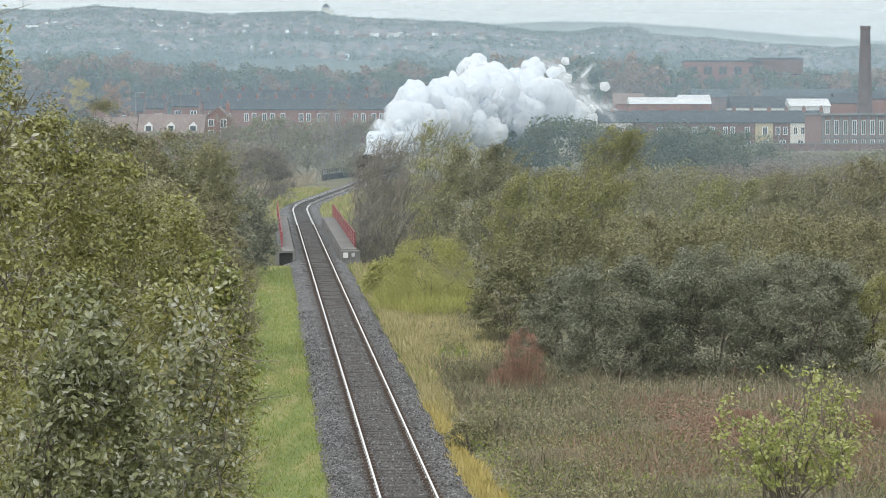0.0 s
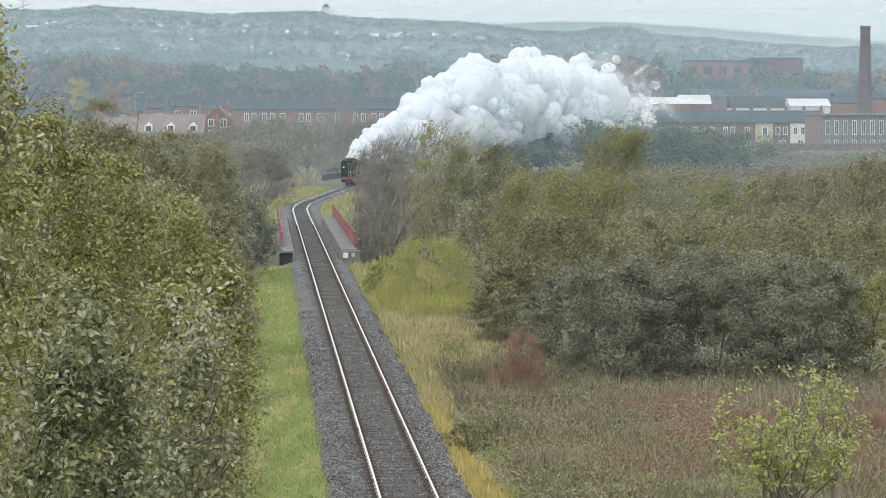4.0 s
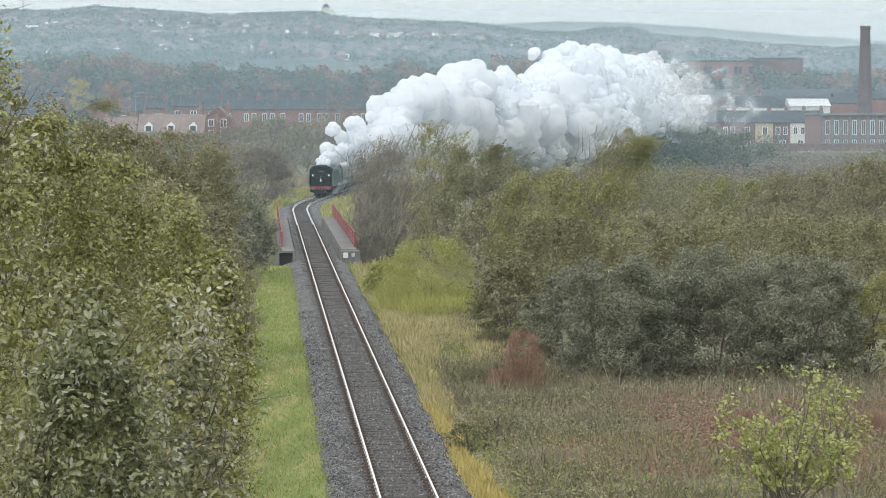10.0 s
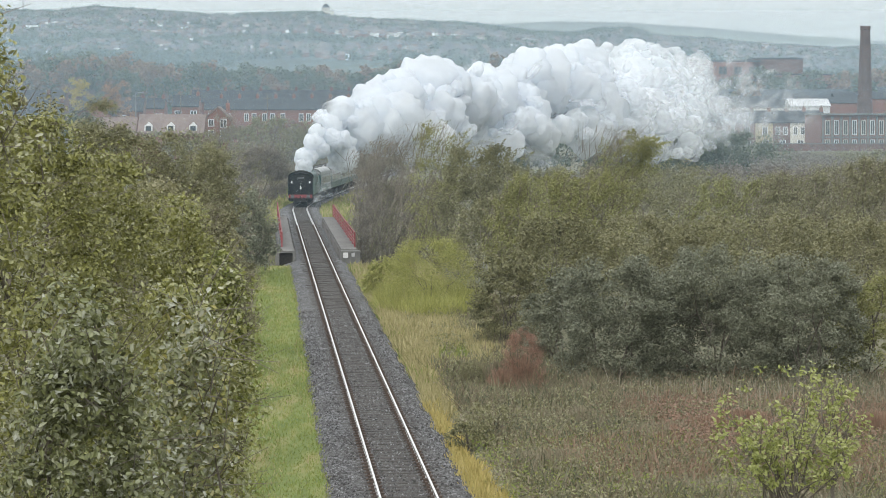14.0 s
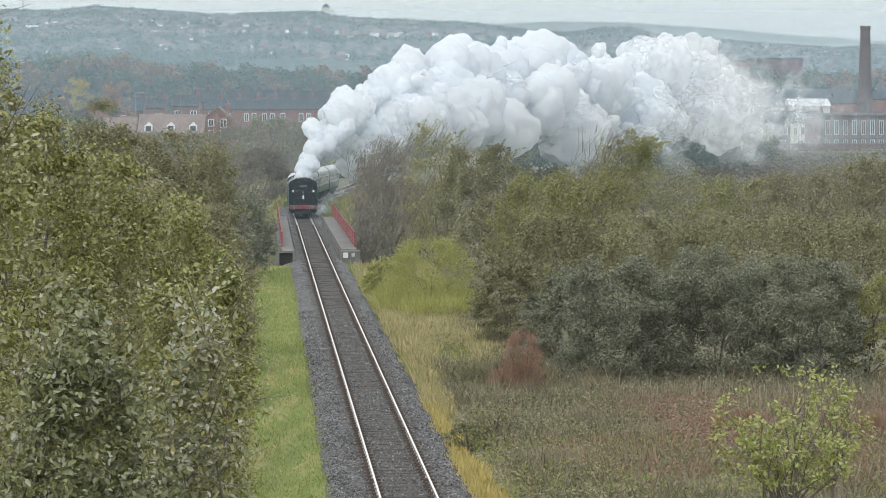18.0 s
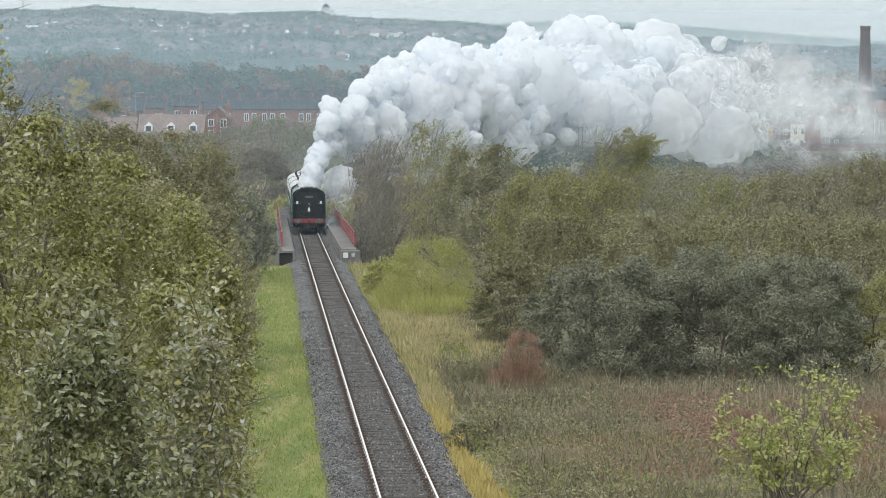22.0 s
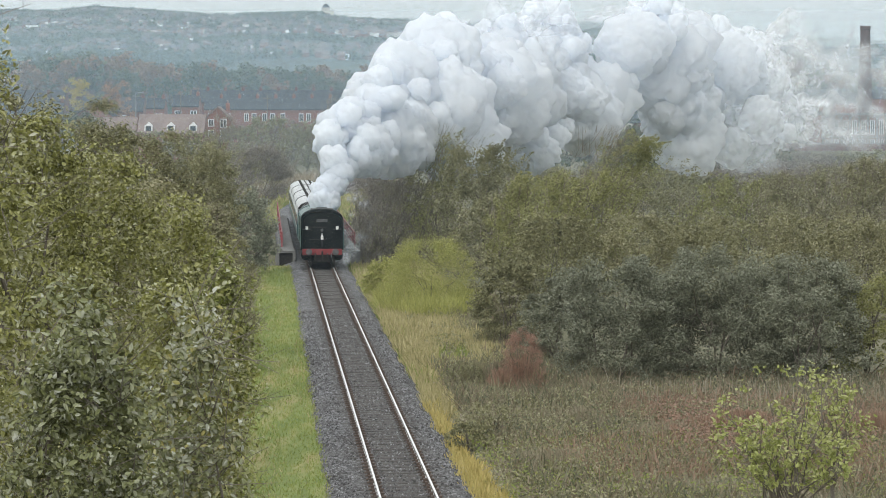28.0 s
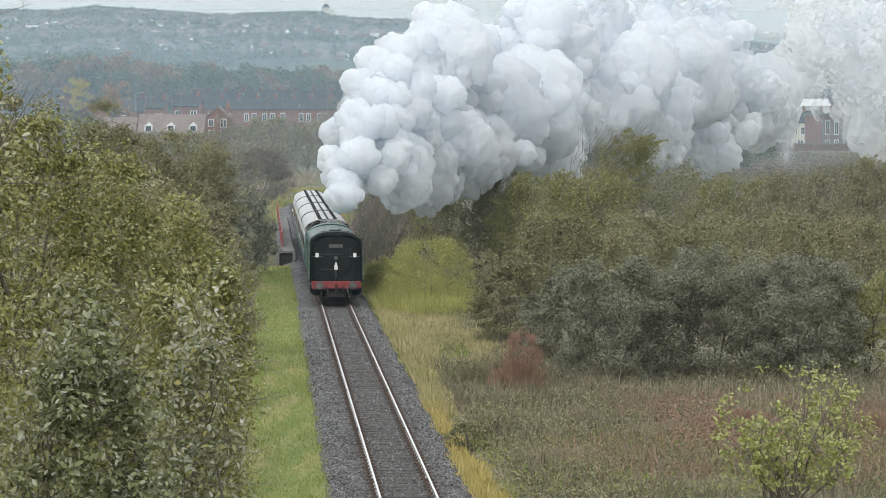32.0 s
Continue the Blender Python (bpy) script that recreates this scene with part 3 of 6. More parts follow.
    cab = arch(1.37, 1.15, 3.02, 3.86)
    body_shell(bm, [(12.62, cab), (14.2, cab)])
    part("cab", bm, GREEN, e)
    for s_ in (-1, 1):
        bm = bmesh.new()
        box(bm, s_ * 1.375 - 0.012, s_ * 1.375 + 0.012, 12.85, 13.75, 2.35, 2.95)
        part("cab_window", bm, GLASS, e)
    # tender
    bm = bmesh.new()
    tank = [(-1.35, 1.15), (-1.36, 2.6), (-1.2, 3.05), (1.2, 3.05), (1.36, 2.6), (1.35, 1.15)]
    body_shell(bm, [(14.35, tank), (20.2, tank)])
    part("tender_tank", bm, GREEN, e, "green tender tank")
    bm = bmesh.new()
    bmesh.ops.create_grid(bm, x_segments=16, y_segments=34, size=0.5, matrix=Matrix.Translation((0, 16.6, 3.1)) @ Matrix.Diagonal((2.1, 4.2, 1, 1)))
    for v in bm.verts:
        edge = max(abs(v.co.x) / 1.05, abs(v.co.y - 16.6) / 2.1)
        v.co.z = 3.02 + 0.55 * (1 - edge ** 3) + 0.14 * noise.noise(v.co * 3.1)
    part("coal_load", bm, COAL, e, "heaped black coal")
    bm = bmesh.new()
    box(bm, -1.1, 1.1, 14.3, 20.3, 0.7, 1.14, 0.02)
    part("tender_frame", bm, FRAME, e)
    for y in (15.2, 17.2, 19.2):
        TURNING.append((wheelset(e, y, 0.54, "tender_wheelset"), 0.54))
    return e


def coach(label):
    """A bogie coach 17.6 m long; the near end is at y = 0."""
    e = thing("railway_coach", label=label, category="railway coach", group="coaches of the train")
    bm = bmesh.new()
    sec = [(-1.36, 1.05), (-1.42, 1.5), (-1.41, 2.3), (-1.34, 3.02), (1.34, 3.02), (1.41, 2.3), (1.42, 1.5), (1.36, 1.05)]
    body_shell(bm, [(0.35, sec), (17.2, sec)])
    part("body", bm, COACH, e, "dark blue-green painted coach side")
    bm = bmesh.new()
    roof = arch(1.37, 2.98, 3.06, 3.82, 12)
    body_shell(bm, [(0.3, roof), (17.25, roof)])
    part("roof", bm, ROOF, e, "weathered grey roof")
    bm = bmesh.new()
    tube(bm, (0, 0, -0.12), (0, 0, 0.12), 0.13, 0.1, n=8)
    vent = mesh_of("roof_vent", bm)
    vent.materials.append(FRAME)
    for y in np.linspace(1.8, 15.9, 7):
        for x in (-0.45, 0.45):
            part("roof_vent", vent, None, e).location = (x, y, 3.76)
    bm = bmesh.new()
    for y in (0.3, 17.17):
        rim = arch(1.385, 3.0, 3.08, 3.84, 12)
        body_shell(bm, [(y, rim), (y + 0.08, rim)])
    box(bm, -0.06, 0.06, 0.4, 17.1, 3.79, 3.85)
    part("roof_rib", bm, FRAME, e, "dark roof edge strips")
    for s_ in (-1, 1):
        bm = bmesh.new()
        box(bm, min(s_ * 1.3, s_ * 1.418), max(s_ * 1.3, s_ * 1.418), 0.5, 17.1, 1.78, 2.92, 0.01)
        part("window_band", bm, BAND, e, "pale grey window band")
        for i, y in enumerate(np.linspace(1.5, 16.0, 9)):
            bm = bmesh.new()
            w = 0.62 if i % 4 else 0.36
            box(bm, s_ * 1.422 - 0.012, s_ * 1.422 + 0.012, y - w, y + w, 1.98, 2.72, 0.004)
            part("window", bm, GLASS, e)
    for y in (0.16, 17.28):
        bm = bmesh.new()
        box(bm, -0.55, 0.55, y - 0.16, y + 0.2, 1.15, 3.2, 0.05)
        part("gangway", bm, FRAME, e)
    bm = bmesh.new()
    box(bm, -1.25, 1.25, 0.3, 17.2, 0.85, 1.04)
    box(bm, -1.0, 1.0, 6.0, 11.2, 0.45, 0.86, 0.04)
    part("underframe", bm, FRAME, e)
    for y in (2.9, 14.6):
        bm = bmesh.new()
        for s_ in (-1, 1):
            box(bm, s_ * 1.05 - 0.06, s_ * 1.05 + 0.06, y - 1.9, y + 1.9, 0.4, 0.7, 0.03)
        box(bm, -1.0, 1.0, y - 0.3, y + 0.3, 0.45, 0.84)
        part("bogie", bm, FRAME, e)
        for q in (-1.3, 1.3):
            TURNING.append((wheelset(e, y + q, 0.46, "coach_wheelset"), 0.46))
    return e


ENGINE = locomotive()
COACHES = [coach("grey-roofed blue-green and pale grey railway coach") for _ in range(4)]

SPEED, FRONT_END = 9.66, 158.0


def front_s(t):
    """How far along the line the engine's front stands."""
    return FRONT_END + SPEED * (32.0 - t)


def vehicle_pose(s, bogie_a, bogie_b):
    """A vehicle whose front is at s, resting on the line at two points behind it."""
    a_, b_ = rail_point(s + bogie_a), rail_point(s + bogie_b)
    h = math.atan2(b_.x - a_.x, b_.y - a_.y)
    o = a_ - Vector((math.sin(h), math.cos(h), 0)) * bogie_a
    return pose(o.x, o.y, 0.0, 0, 0, -math.degrees(h))

# ---- steam: rigid puffs that leave the chimney, spread and drift off downwind ----
def steam_shader(k, cover, lumps):
    """White steam of a given cover: light passes into it and out of its far side."""
    k.colour(STEAM_WHITE)
    k.gloss(1.0)
    k.bsdf.inputs["Specular IOR Level"].default_value = 0.0
    if lumps:
        k.bsdf.inputs["Subsurface Weight"].default_value = 0.7
        k.bsdf.inputs["Subsurface Radius"].default_value = (1.0, 1.0, 1.0)
        k.bsdf.inputs["Subsurface Scale"].default_value = 1.1
        k.bump(k.noise(2.6, 4.0, 0.6, k.coords("Object")), lumps, 0.3)
    tr = k.add("ShaderNodeBsdfTranslucent", Color=(*STEAM_WHITE, 1))
    mx = k.add("ShaderNodeMixShader", Fac=0.6)
    k.link(k.bsdf.outputs[0], mx.inputs[1])
    k.link(tr.outputs[0], mx.inputs[2])
    clear = k.add("ShaderNodeBsdfTransparent")
    al = k.add("ShaderNodeMixShader")
    k.link(cover, al.inputs[0])
    k.link(clear.outputs[0], al.inputs[1])
    k.link(mx.outputs[0], al.inputs[2])
    k.link(al.outputs[0], k.out.inputs["Surface"])
    return k.mat


def downwind(k):
    """How far a point lies downwind of the line."""
    geo = k.add("ShaderNodeNewGeometry")
    p = k.add("ShaderNodeSeparateXYZ")
    k.link(geo.outputs["Position"], p.inputs[0])
    past = k.math("MAXIMUM", k.math("SUBTRACT", p.outputs["Y"], CURVE_Y), 0.0)
    bend = k.math("MINIMUM", past, CURVE_L)
    line = k.math("ADD", k.math("MULTIPLY", p.outputs["Y"], SLOPE), k.math("MULTIPLY", k.math("MULTIPLY", bend, bend), 1 / (2 * CURVE_R)))
    line = k.math("ADD", line, k.math("MULTIPLY", k.math("SUBTRACT", past, bend), CURVE_L / CURVE_R))
    return k.math("SUBTRACT", k.math("SUBTRACT", p.outputs["X"], 3.76), line), geo.outputs["Position"]


def steam_material(name, dense, gone, density=1.0, lumps=0.5, gather=False):
    """Steam that breaks up into rags between two distances downwind of the line."""
    k = Nodes(name)
    off, place = downwind(k)
    thin = k.math("MULTIPLY", k.math("SUBTRACT", off, dense), 1 / (gone - dense), True)
    info = k.add("ShaderNodeObjectInfo")
    fleck = k.noise(1.1, 2.0, 0.5, k.coords("Object"))
    fleck = k.math("ADD", fleck, k.math("MULTIPLY", k.math("SUBTRACT", info.outputs["Random"], 0.5), 0.5))
    cover = k.math("MULTIPLY", k.math("SUBTRACT", k.math("ADD", fleck, 0.3), thin), 3.0, True)
    cover = k.math("MULTIPLY", cover, k.math("SUBTRACT", density, k.math("MULTIPLY", thin, 0.75 * density)))
    if gather:
        # it condenses a little way off the line and above the ground
        p = k.add("ShaderNodeSeparateXYZ")
        k.link(place, p.inputs[0])
        grain = k.math("MULTIPLY", k.math("SUBTRACT", fleck, 0.5), 2.0)
        cover = k.math("MULTIPLY", cover, k.math("ADD", k.math("MULTIPLY", k.math("SUBTRACT", off, 0.5), 0.4), grain, True))
        cover = k.math("MULTIPLY", cover, k.math("ADD", k.math("MULTIPLY", k.math("SUBTRACT", p.outputs["Z"], 3.0), 0.4), grain, True))
    return steam_shader(k, cover, lumps)


def veil_material(name, strength, near, gather, fade, gone):
    """Thin drifting steam: sheets that fade towards their rims and with distance."""
    k = Nodes(name)
    off, place = downwind(k)
    uv = k.coords("UV")
    centre = k.add("ShaderNodeVectorMath")
    centre.operation = "DISTANCE"
    centre.inputs[1].default_value = (0.5, 0.5, 0.0)
    k.link(uv, centre.inputs[0])
    rim = k.math("SUBTRACT", 1.0, k.math("MULTIPLY", centre.outputs["Value"], 2.0), True)
    rim = k.math("MULTIPLY", rim, rim)
    fleck = k.math("MULTIPLY", k.math("SUBTRACT", k.noise(0.45, 5.0, 0.6, k.coords("Object")), 0.36), 3.6, True)
    close = k.math("MULTIPLY", k.math("SUBTRACT", off, near), 1 / gather, True)
    far = k.math("SUBTRACT", 1.0, k.math("MULTIPLY", k.math("SUBTRACT", off, fade), 1 / (gone - fade), True))
    cover = k.math("MULTIPLY", k.math("MULTIPLY", k.math("MULTIPLY", rim, fleck), k.math("MULTIPLY", close, far)), strength)
    return steam_shader(k, cover, 0)


STEAM_WHITE = (0.888, 0.918, 0.955)
STEAM = steam_material("white_steam", 25.0, 64.0, 1.0, 0.5)
BANK_STEAM = steam_material("white_steam_bank", 26.0, 62.0, 0.97, 0.6, True)
WISP_STEAM = veil_material("thin_steam_veil", 0.8, 5.0, 12.0, 34.0, 96.0)
DRAIN_STEAM = veil_material("thin_drain_steam", 0.5, 0.9, 0.6, 1.2, 4.5)


def puff_mesh(seed, level=4):
    """A billowing lump of radius 1: knobs on knobs, like a cauliflower."""
    rs = np.random.RandomState(seed)
    bm = bmesh.new()
    bmesh.ops.create_icosphere(bm, subdivisions=level, radius=1.0)
    d = np.array([v.co.normalized() for v in bm.verts])

    def knobs(n, low, high, sink):
        c = rs.normal(0, 1, (n, 3))
        c /= np.linalg.norm(c, axis=1, keepdims=True)
        r = rs.uniform(low, high, n)
        grow = np.full(len(d), 0.0)
        for q, r_ in zip(c, r):
            far = base_at(q) - sink * r_
            m = d @ q * far
            disc = m * m - far * far + r_ * r_
            grow = np.maximum(grow, np.where((disc > 0) & (m > 0), m + np.sqrt(np.maximum(disc, 0)), 0))
        return grow

    def base_at(q):
        return float(radius[int(np.argmax(d @ q))])

    radius = np.full(len(d), 0.62) + 0.1 * np.array([noise.noise(Vector(q) * 1.4 + Vector((seed, 0, 0))) for q in d])
    radius = np.maximum(radius, knobs(26, 0.24, 0.44, 0.35))
    if level > 3:
        radius = np.maximum(radius, knobs(120, 0.08, 0.19, 0.4))
    if level > 4:
        radius = np.maximum(radius, knobs(300, 0.04, 0.09, 0.35))
    radius /= radius.max()
    for v, r_ in zip(bm.verts, radius):
        v.co = v.co.normalized() * float(r_)
    return mesh_of("steam_puff", bm, True)


def wisp_mesh(seed):
    """Curved, overlapping sheets of thin steam in a long narrow bundle."""
    rs = np.random.RandomState(seed)
    vs, fs, uvs = [], [], []
    for i in range(5):
        turn = Euler((rs.uniform(-0.12, 0.12), rs.uniform(0, 3.14), rs.uniform(-0.12, 0.12))).to_matrix()
        mid = Vector((rs.uniform(-0.3, 0.3), rs.uniform(-2.2, 2.2), rs.uniform(-0.3, 0.3)))
        w, h, b0 = rs.uniform(0.8, 1.05), rs.uniform(2.0, 3.6), len(vs)
        for a_ in range(9):
            for b_ in range(13):
                x, y = a_ / 4 - 1, b_ / 6 - 1
                z = 0.35 * noise.noise((x * 1.1 + seed, y * 2.0, i * 3.7)) - 0.25 * x * x
                vs.append(mid + turn @ Vector((x * w, y * h, z)))
                uvs.append((a_ / 8, b_ / 12))
        idx = b0 + np.arange(117).reshape(9, 13)
        fs.append(np.stack([idx[:-1, :-1], idx[:-1, 1:], idx[1:, 1:], idx[1:, :-1]], -1).reshape(-1, 4))
    fs = np.concatenate(fs)
    me = np_mesh("steam_wisp", vs, fs, True)
    me.uv_layers.new(name="UVMap").data.foreach_set("uv", np.array(uvs, dtype=np.float32)[fs.ravel()].ravel())
    return me


FAR_PUFFS = [puff_mesh(i + 9, 3) for i in range(6)]
PUFFS = [puff_mesh(i + 30, 4) for i in range(8)]
FAR_BANKS = [puff_mesh(i + 60, 4) for i in range(6)]
BANKS = [puff_mesh(i + 80, 5) for i in range(6)]
WISPS = [wisp_mesh(i + 1) for i in range(6)]
for me in PUFFS + FAR_PUFFS:
    me.materials.append(STEAM)
for me in BANKS + FAR_BANKS:
    me.materials.append(BANK_STEAM)
for me in WISPS:
    me.materials.append(WISP_STEAM)
rng = random.Random(11)
STEAM_ROWS = []


def wind(tb):
    return float(np.interp(tb, (-9, -3, 0, 3, 6, 10, 17, 21.2, 21.3, 22, 26, 28), (2.7, 2.9, 3.3, 3.7, 4.1, 3.9, 3.9, 4.6, 3.6, 3.6, 2.9, 2.5)))


def half_width(age):
    return 0.9 + 1.8 * (1 - math.exp(-age / 0.2)) + 7.8 * (1 - math.exp(-age / 4.0))


def plume_z(age, tb):
    """The height of the plume's middle: the blast throws the steam higher as the engine works harder."""
    lift = float(np.interp(tb, (-14, -9, -4, 0.5, 2, 4, 5.5, 7, 8.5, 12, 15, 18, 20.5, 23, 25, 27, 32), (11, 8.0, 8.0, 8.5, 5.0, 5.2, 8.5, 8.8, 5.6, 6.6, 5.8, 4.6, 7.0, 6.4, 7.0, 5.0, 5.4)))
    jet = float(np.interp(tb, (4, 8, 18), (1.2, 2.0, 4.2)))
    return 3.6 + jet * (1 - math.exp(-max(0.0, age) / 0.22)) + lift * (1 - math.exp(-max(0.0, age) / 4.0))


plume = thing("steam_plume", label="thick white steam and smoke drifting from the engine chimney", category="steam")


def add_steam(tb, meshes, name, size, hold, out, below=False):
    """A piece of steam: it rides inside the train, hold metres behind the front, until out seconds after its blast at tb;
    then it rolls, spreads and drifts downwind. The large ones gather out of the damp air below."""
    ob = part(name, rng.choice(meshes), None, plume)
    ob.scale = size
    u = Vector((rng.gauss(0, 1), rng.gauss(0, 1), rng.gauss(0, 1))).normalized() * rng.uniform(0.08, 1.0) ** 0.42
    u.z = max(u.z, -0.8 if below else -0.62)
    wide = float(np.interp(tb, (18.5, 20.5, 22.5, 24.5), (0.78, 0.4, 0.4, 0.78)))
    drift = wind(tb) * rng.uniform(0.94, 1.06) - 0.45 * u.z
    start = rail_point(front_s(tb) + 4.2, 0.0, 0.0)
    last = [rng.uniform(-84, 84), rng.uniform(-84, 84), rng.uniform(-84, 84)]
    spin = [rng.uniform(-5, 5) for _ in range(3)]
    reach = max(size)

    def flying(age):
        room = max(0.0, half_width(age) - 0.6 * reach) * (1.0 if below else 0.9)
        c = start + Vector((1.2 * (1 - math.exp(-age / 0.2)) + drift * (age - 0.3 * (1 - math.exp(-age / 0.3))) + wide * u.x * room, 0.5 * u.y * room, plume_z(age, tb) + u.z * room))
        f_ = min(1.0, age / 1.2)
        return pose(c.x, c.y, max(c.z, 2.3 + 0.7 * reach), *[a_ * f_ + s_ * age for a_, s_ in zip(last, spin)])

    def riding(t):
        p = rail_point(front_s(t) + hold, 0.0, 2.42)
        return pose(*p, 0, 0, -math.degrees(rail_heading(front_s(t) + hold)))

    first = tb + out
    marks = {0, 32 * FPS} | {round(t * FPS) for t in np.arange(1.6, 31.0, 2.4)}
    marks |= {round((first + e_) * FPS) for e_ in (-1.1, -0.25, 0.0, 0.3, 0.7, 1.2, 2.2, 3.6) if 0 < first + e_ < 32}
    rows, prev = [], -9
    for f_ in sorted(marks):
        t = f_ / FPS
        near_mark = abs(t - first) < 1.3 or f_ in (0, 32 * FPS)
        if not near_mark and f_ - prev < 12:
            continue
        prev = f_
        if t >= first - 0.01:
            rows.append((t, flying(max(0.0, t - tb))))
        elif below:
            p = flying(out)
            rows.append((t, Matrix.Translation((1.5, 0, -p.translation.z - reach - 4.0)) @ p))
        else:
            rows.append((t, riding(t)))
    STEAM_ROWS.append((ob, rows))


def rate(tb):
    """Blasts in a second: thin at first, and more towards the end, when the plume is near."""
    return float(np.interp(tb, (-14, -10.5, -9.5, 16, 19, 24, 32), (3, 5, 19, 20, 30, 34, 34)))


tb = -14.0
while tb < 31.9:
    r_ = rng.uniform(0.95, 1.25)
    add_steam(tb, PUFFS if tb > 6 else FAR_PUFFS, "steam_puff", (r_, r_ * rng.uniform(1.1, 1.45), r_), rng.uniform(4.6, 6.0), 0)
    tb += rng.uniform(0.6, 1.4) / rate(tb)
for gap, r0, r1, out in ((0.22, 2.2, 3.0, 0.7), (0.3, 3.2, 4.2, 1.5), (0.45, 4.4, 5.6, 2.6)):
    tb = -10.3
    while tb < 32 - out:
        r_ = rng.uniform(r0, r1)
        if not (14 < tb < 20.5 and rng.random() < 0.25):
            add_steam(tb, BANKS if tb > 14 else FAR_BANKS, "steam_bank", (r_, r_, r_ * rng.uniform(0.8, 0.95)), 0, out, True)
        tb += rng.uniform(0.7, 1.3) * gap
for i in range(130):
    tb = -13.0 + 0.33 * i
    add_steam(tb, WISPS, "steam_wisp", (1.25, 1.35, 1.25), 29.4 if i % 2 else 47.0, 2.6 if i % 2 else 4.4)
for i in range(120):
    add_steam(-12.5 + 0.34 * i, WISPS, "steam_wisp", (2.7, 1.5, 2.7), 0, 3.6, True)


# steam from the cylinder drains, low on the engine's side
drains = thing("drain_steam", label="thin white steam blowing from the cylinder drains", category="steam")
DRAIN_PUFFS = [wisp_mesh(i + 40) for i in range(5)]
for me in DRAIN_PUFFS:
    me.materials.append(DRAIN_STEAM)


def add_drain(tb, r):
    ob = part("steam_puff", rng.choice(DRAIN_PUFFS), None, drains)
    ob.scale = (1.5 * r, 0.4 * r, 1.5 * r)
    out, up, along = rng.uniform(0.4, 1.8), rng.uniform(0.0, 1.9), rng.uniform(-4.0, -1.0)
    base = rail_point(front_s(tb) + 1.5, 1.05, 0.5)
    turn0 = [rng.uniform(0, 360) for _ in range(3)]
    rows = {0: rail_point(front_s(0) + 3.0, 0.3, 0.75), 32 * FPS: rail_point(front_s(32) + 3.0, 0.3, 0.75)}
    for t in np.arange(2.0, 32.0, 2.0):
        if t < tb - 0.2:
            rows[round(t * FPS)] = rail_point(front_s(t) + 3.0, 0.3, 0.75)
    for age in (-0.15, 0.0, 0.3, 0.8, 1.5, 2.4, 3.4, 4.4):
        t = tb + age
        if 0 < t < 32:
            g = max(0.0, age)
            sink = -2.2 * max(0.0, age - 3.0)
            rows[round(t * FPS)] = base + Vector((0.35 + out * g, along * (1 - math.exp(-1.2 * g)), up * g + sink)) if age >= 0 else rail_point(front_s(t) + 1.5, 0.6, 0.7)
    if tb < 27.5:
        q = base + Vector((out * 4.4, along, -3.5))
        rows[32 * FPS] = q
    STEAM_ROWS.append((ob, [(f_ / FPS, pose(*rows[f_], *turn0)) for f_ in sorted(rows)]))


for tb in np.arange(0.2, 32.0, 1 / 13):
    add_drain(float(tb) + rng.uniform(-0.05, 0.05), rng.uniform(0.28, 0.55))


def move_steam():
    for ob, rows in STEAM_ROWS:
        scale = ob.scale.copy()
        walk(ob, rows)
        ob.scale = scale

# ---- plants ----
prng = np.random.RandomState(5)
SWAY = []
WILLOW = []


def leaf_mesh(name, centres, normals, length, width, jitter=0.35):
    """Small folded leaves: one quad each."""
    n = len(centres)
    nr = normals + prng.normal(0, 0.55, (n, 3))
    nr /= np.linalg.norm(nr, axis=1, keepdims=True) + 1e-9
    d = prng.normal(0, 1, (n, 3))
    d -= nr * (d * nr).sum(1, keepdims=True)
    d /= np.linalg.norm(d, axis=1, keepdims=True) + 1e-9
    e = np.cross(nr, d)
    le = length * (1 + prng.uniform(-jitter, jitter, (n, 1)))
    we = width * (1 + prng.uniform(-jitter, jitter, (n, 1)))
    v = np.stack([centres - d * le / 2, centres + e * we / 2 + nr * we * 0.18, centres + d * le / 2 - nr * le * 0.1, centres - e * we / 2 + nr * we * 0.18], 1).reshape(-1, 3)
    return np_mesh(name, v, np.arange(n * 4).reshape(n, 4))


def shaped_leaves(name, centres, normals, length, width):
    """Larger leaves, each folded along its midrib, with rounded sides and a pointed tip."""
    n = len(centres)
    nr = normals + prng.normal(0, 0.6, (n, 3))
    nr /= np.linalg.norm(nr, axis=1, keepdims=True) + 1e-9
    d = prng.normal(0, 1, (n, 3)) + np.array([[0.2, -0.3, -0.3]])
    d -= nr * (d * nr).sum(1, keepdims=True)
    d /= np.linalg.norm(d, axis=1, keepdims=True) + 1e-9
    e = np.cross(nr, d)
    le = length * prng.uniform(0.6, 1.35, (n, 1))
    we = width * prng.uniform(0.7, 1.3, (n, 1)) / 2
    cup = prng.uniform(0.1, 0.6, (n, 1)) * we
    droop = prng.uniform(0.0, 0.25, (n, 1)) * le
    base, tip = centres - d * le * 0.5, centres + d * le * 0.5 - nr * droop
    a, b = centres - d * le * 0.2, centres + d * le * 0.18 - nr * droop * 0.4
    v = np.stack([base, a + e * we * 0.85 + nr * cup, b + e * we * 0.9 + nr * cup, tip, b - e * we * 0.9 + nr * cup, a - e * we * 0.85 + nr * cup], 1).reshape(-1, 3)
    q = np.array([(0, 1, 2, 3), (0, 3, 4, 5)])
    return np_mesh(name, v, (np.arange(n)[:, None, None] * 6 + q[None]).reshape(-1, 4))


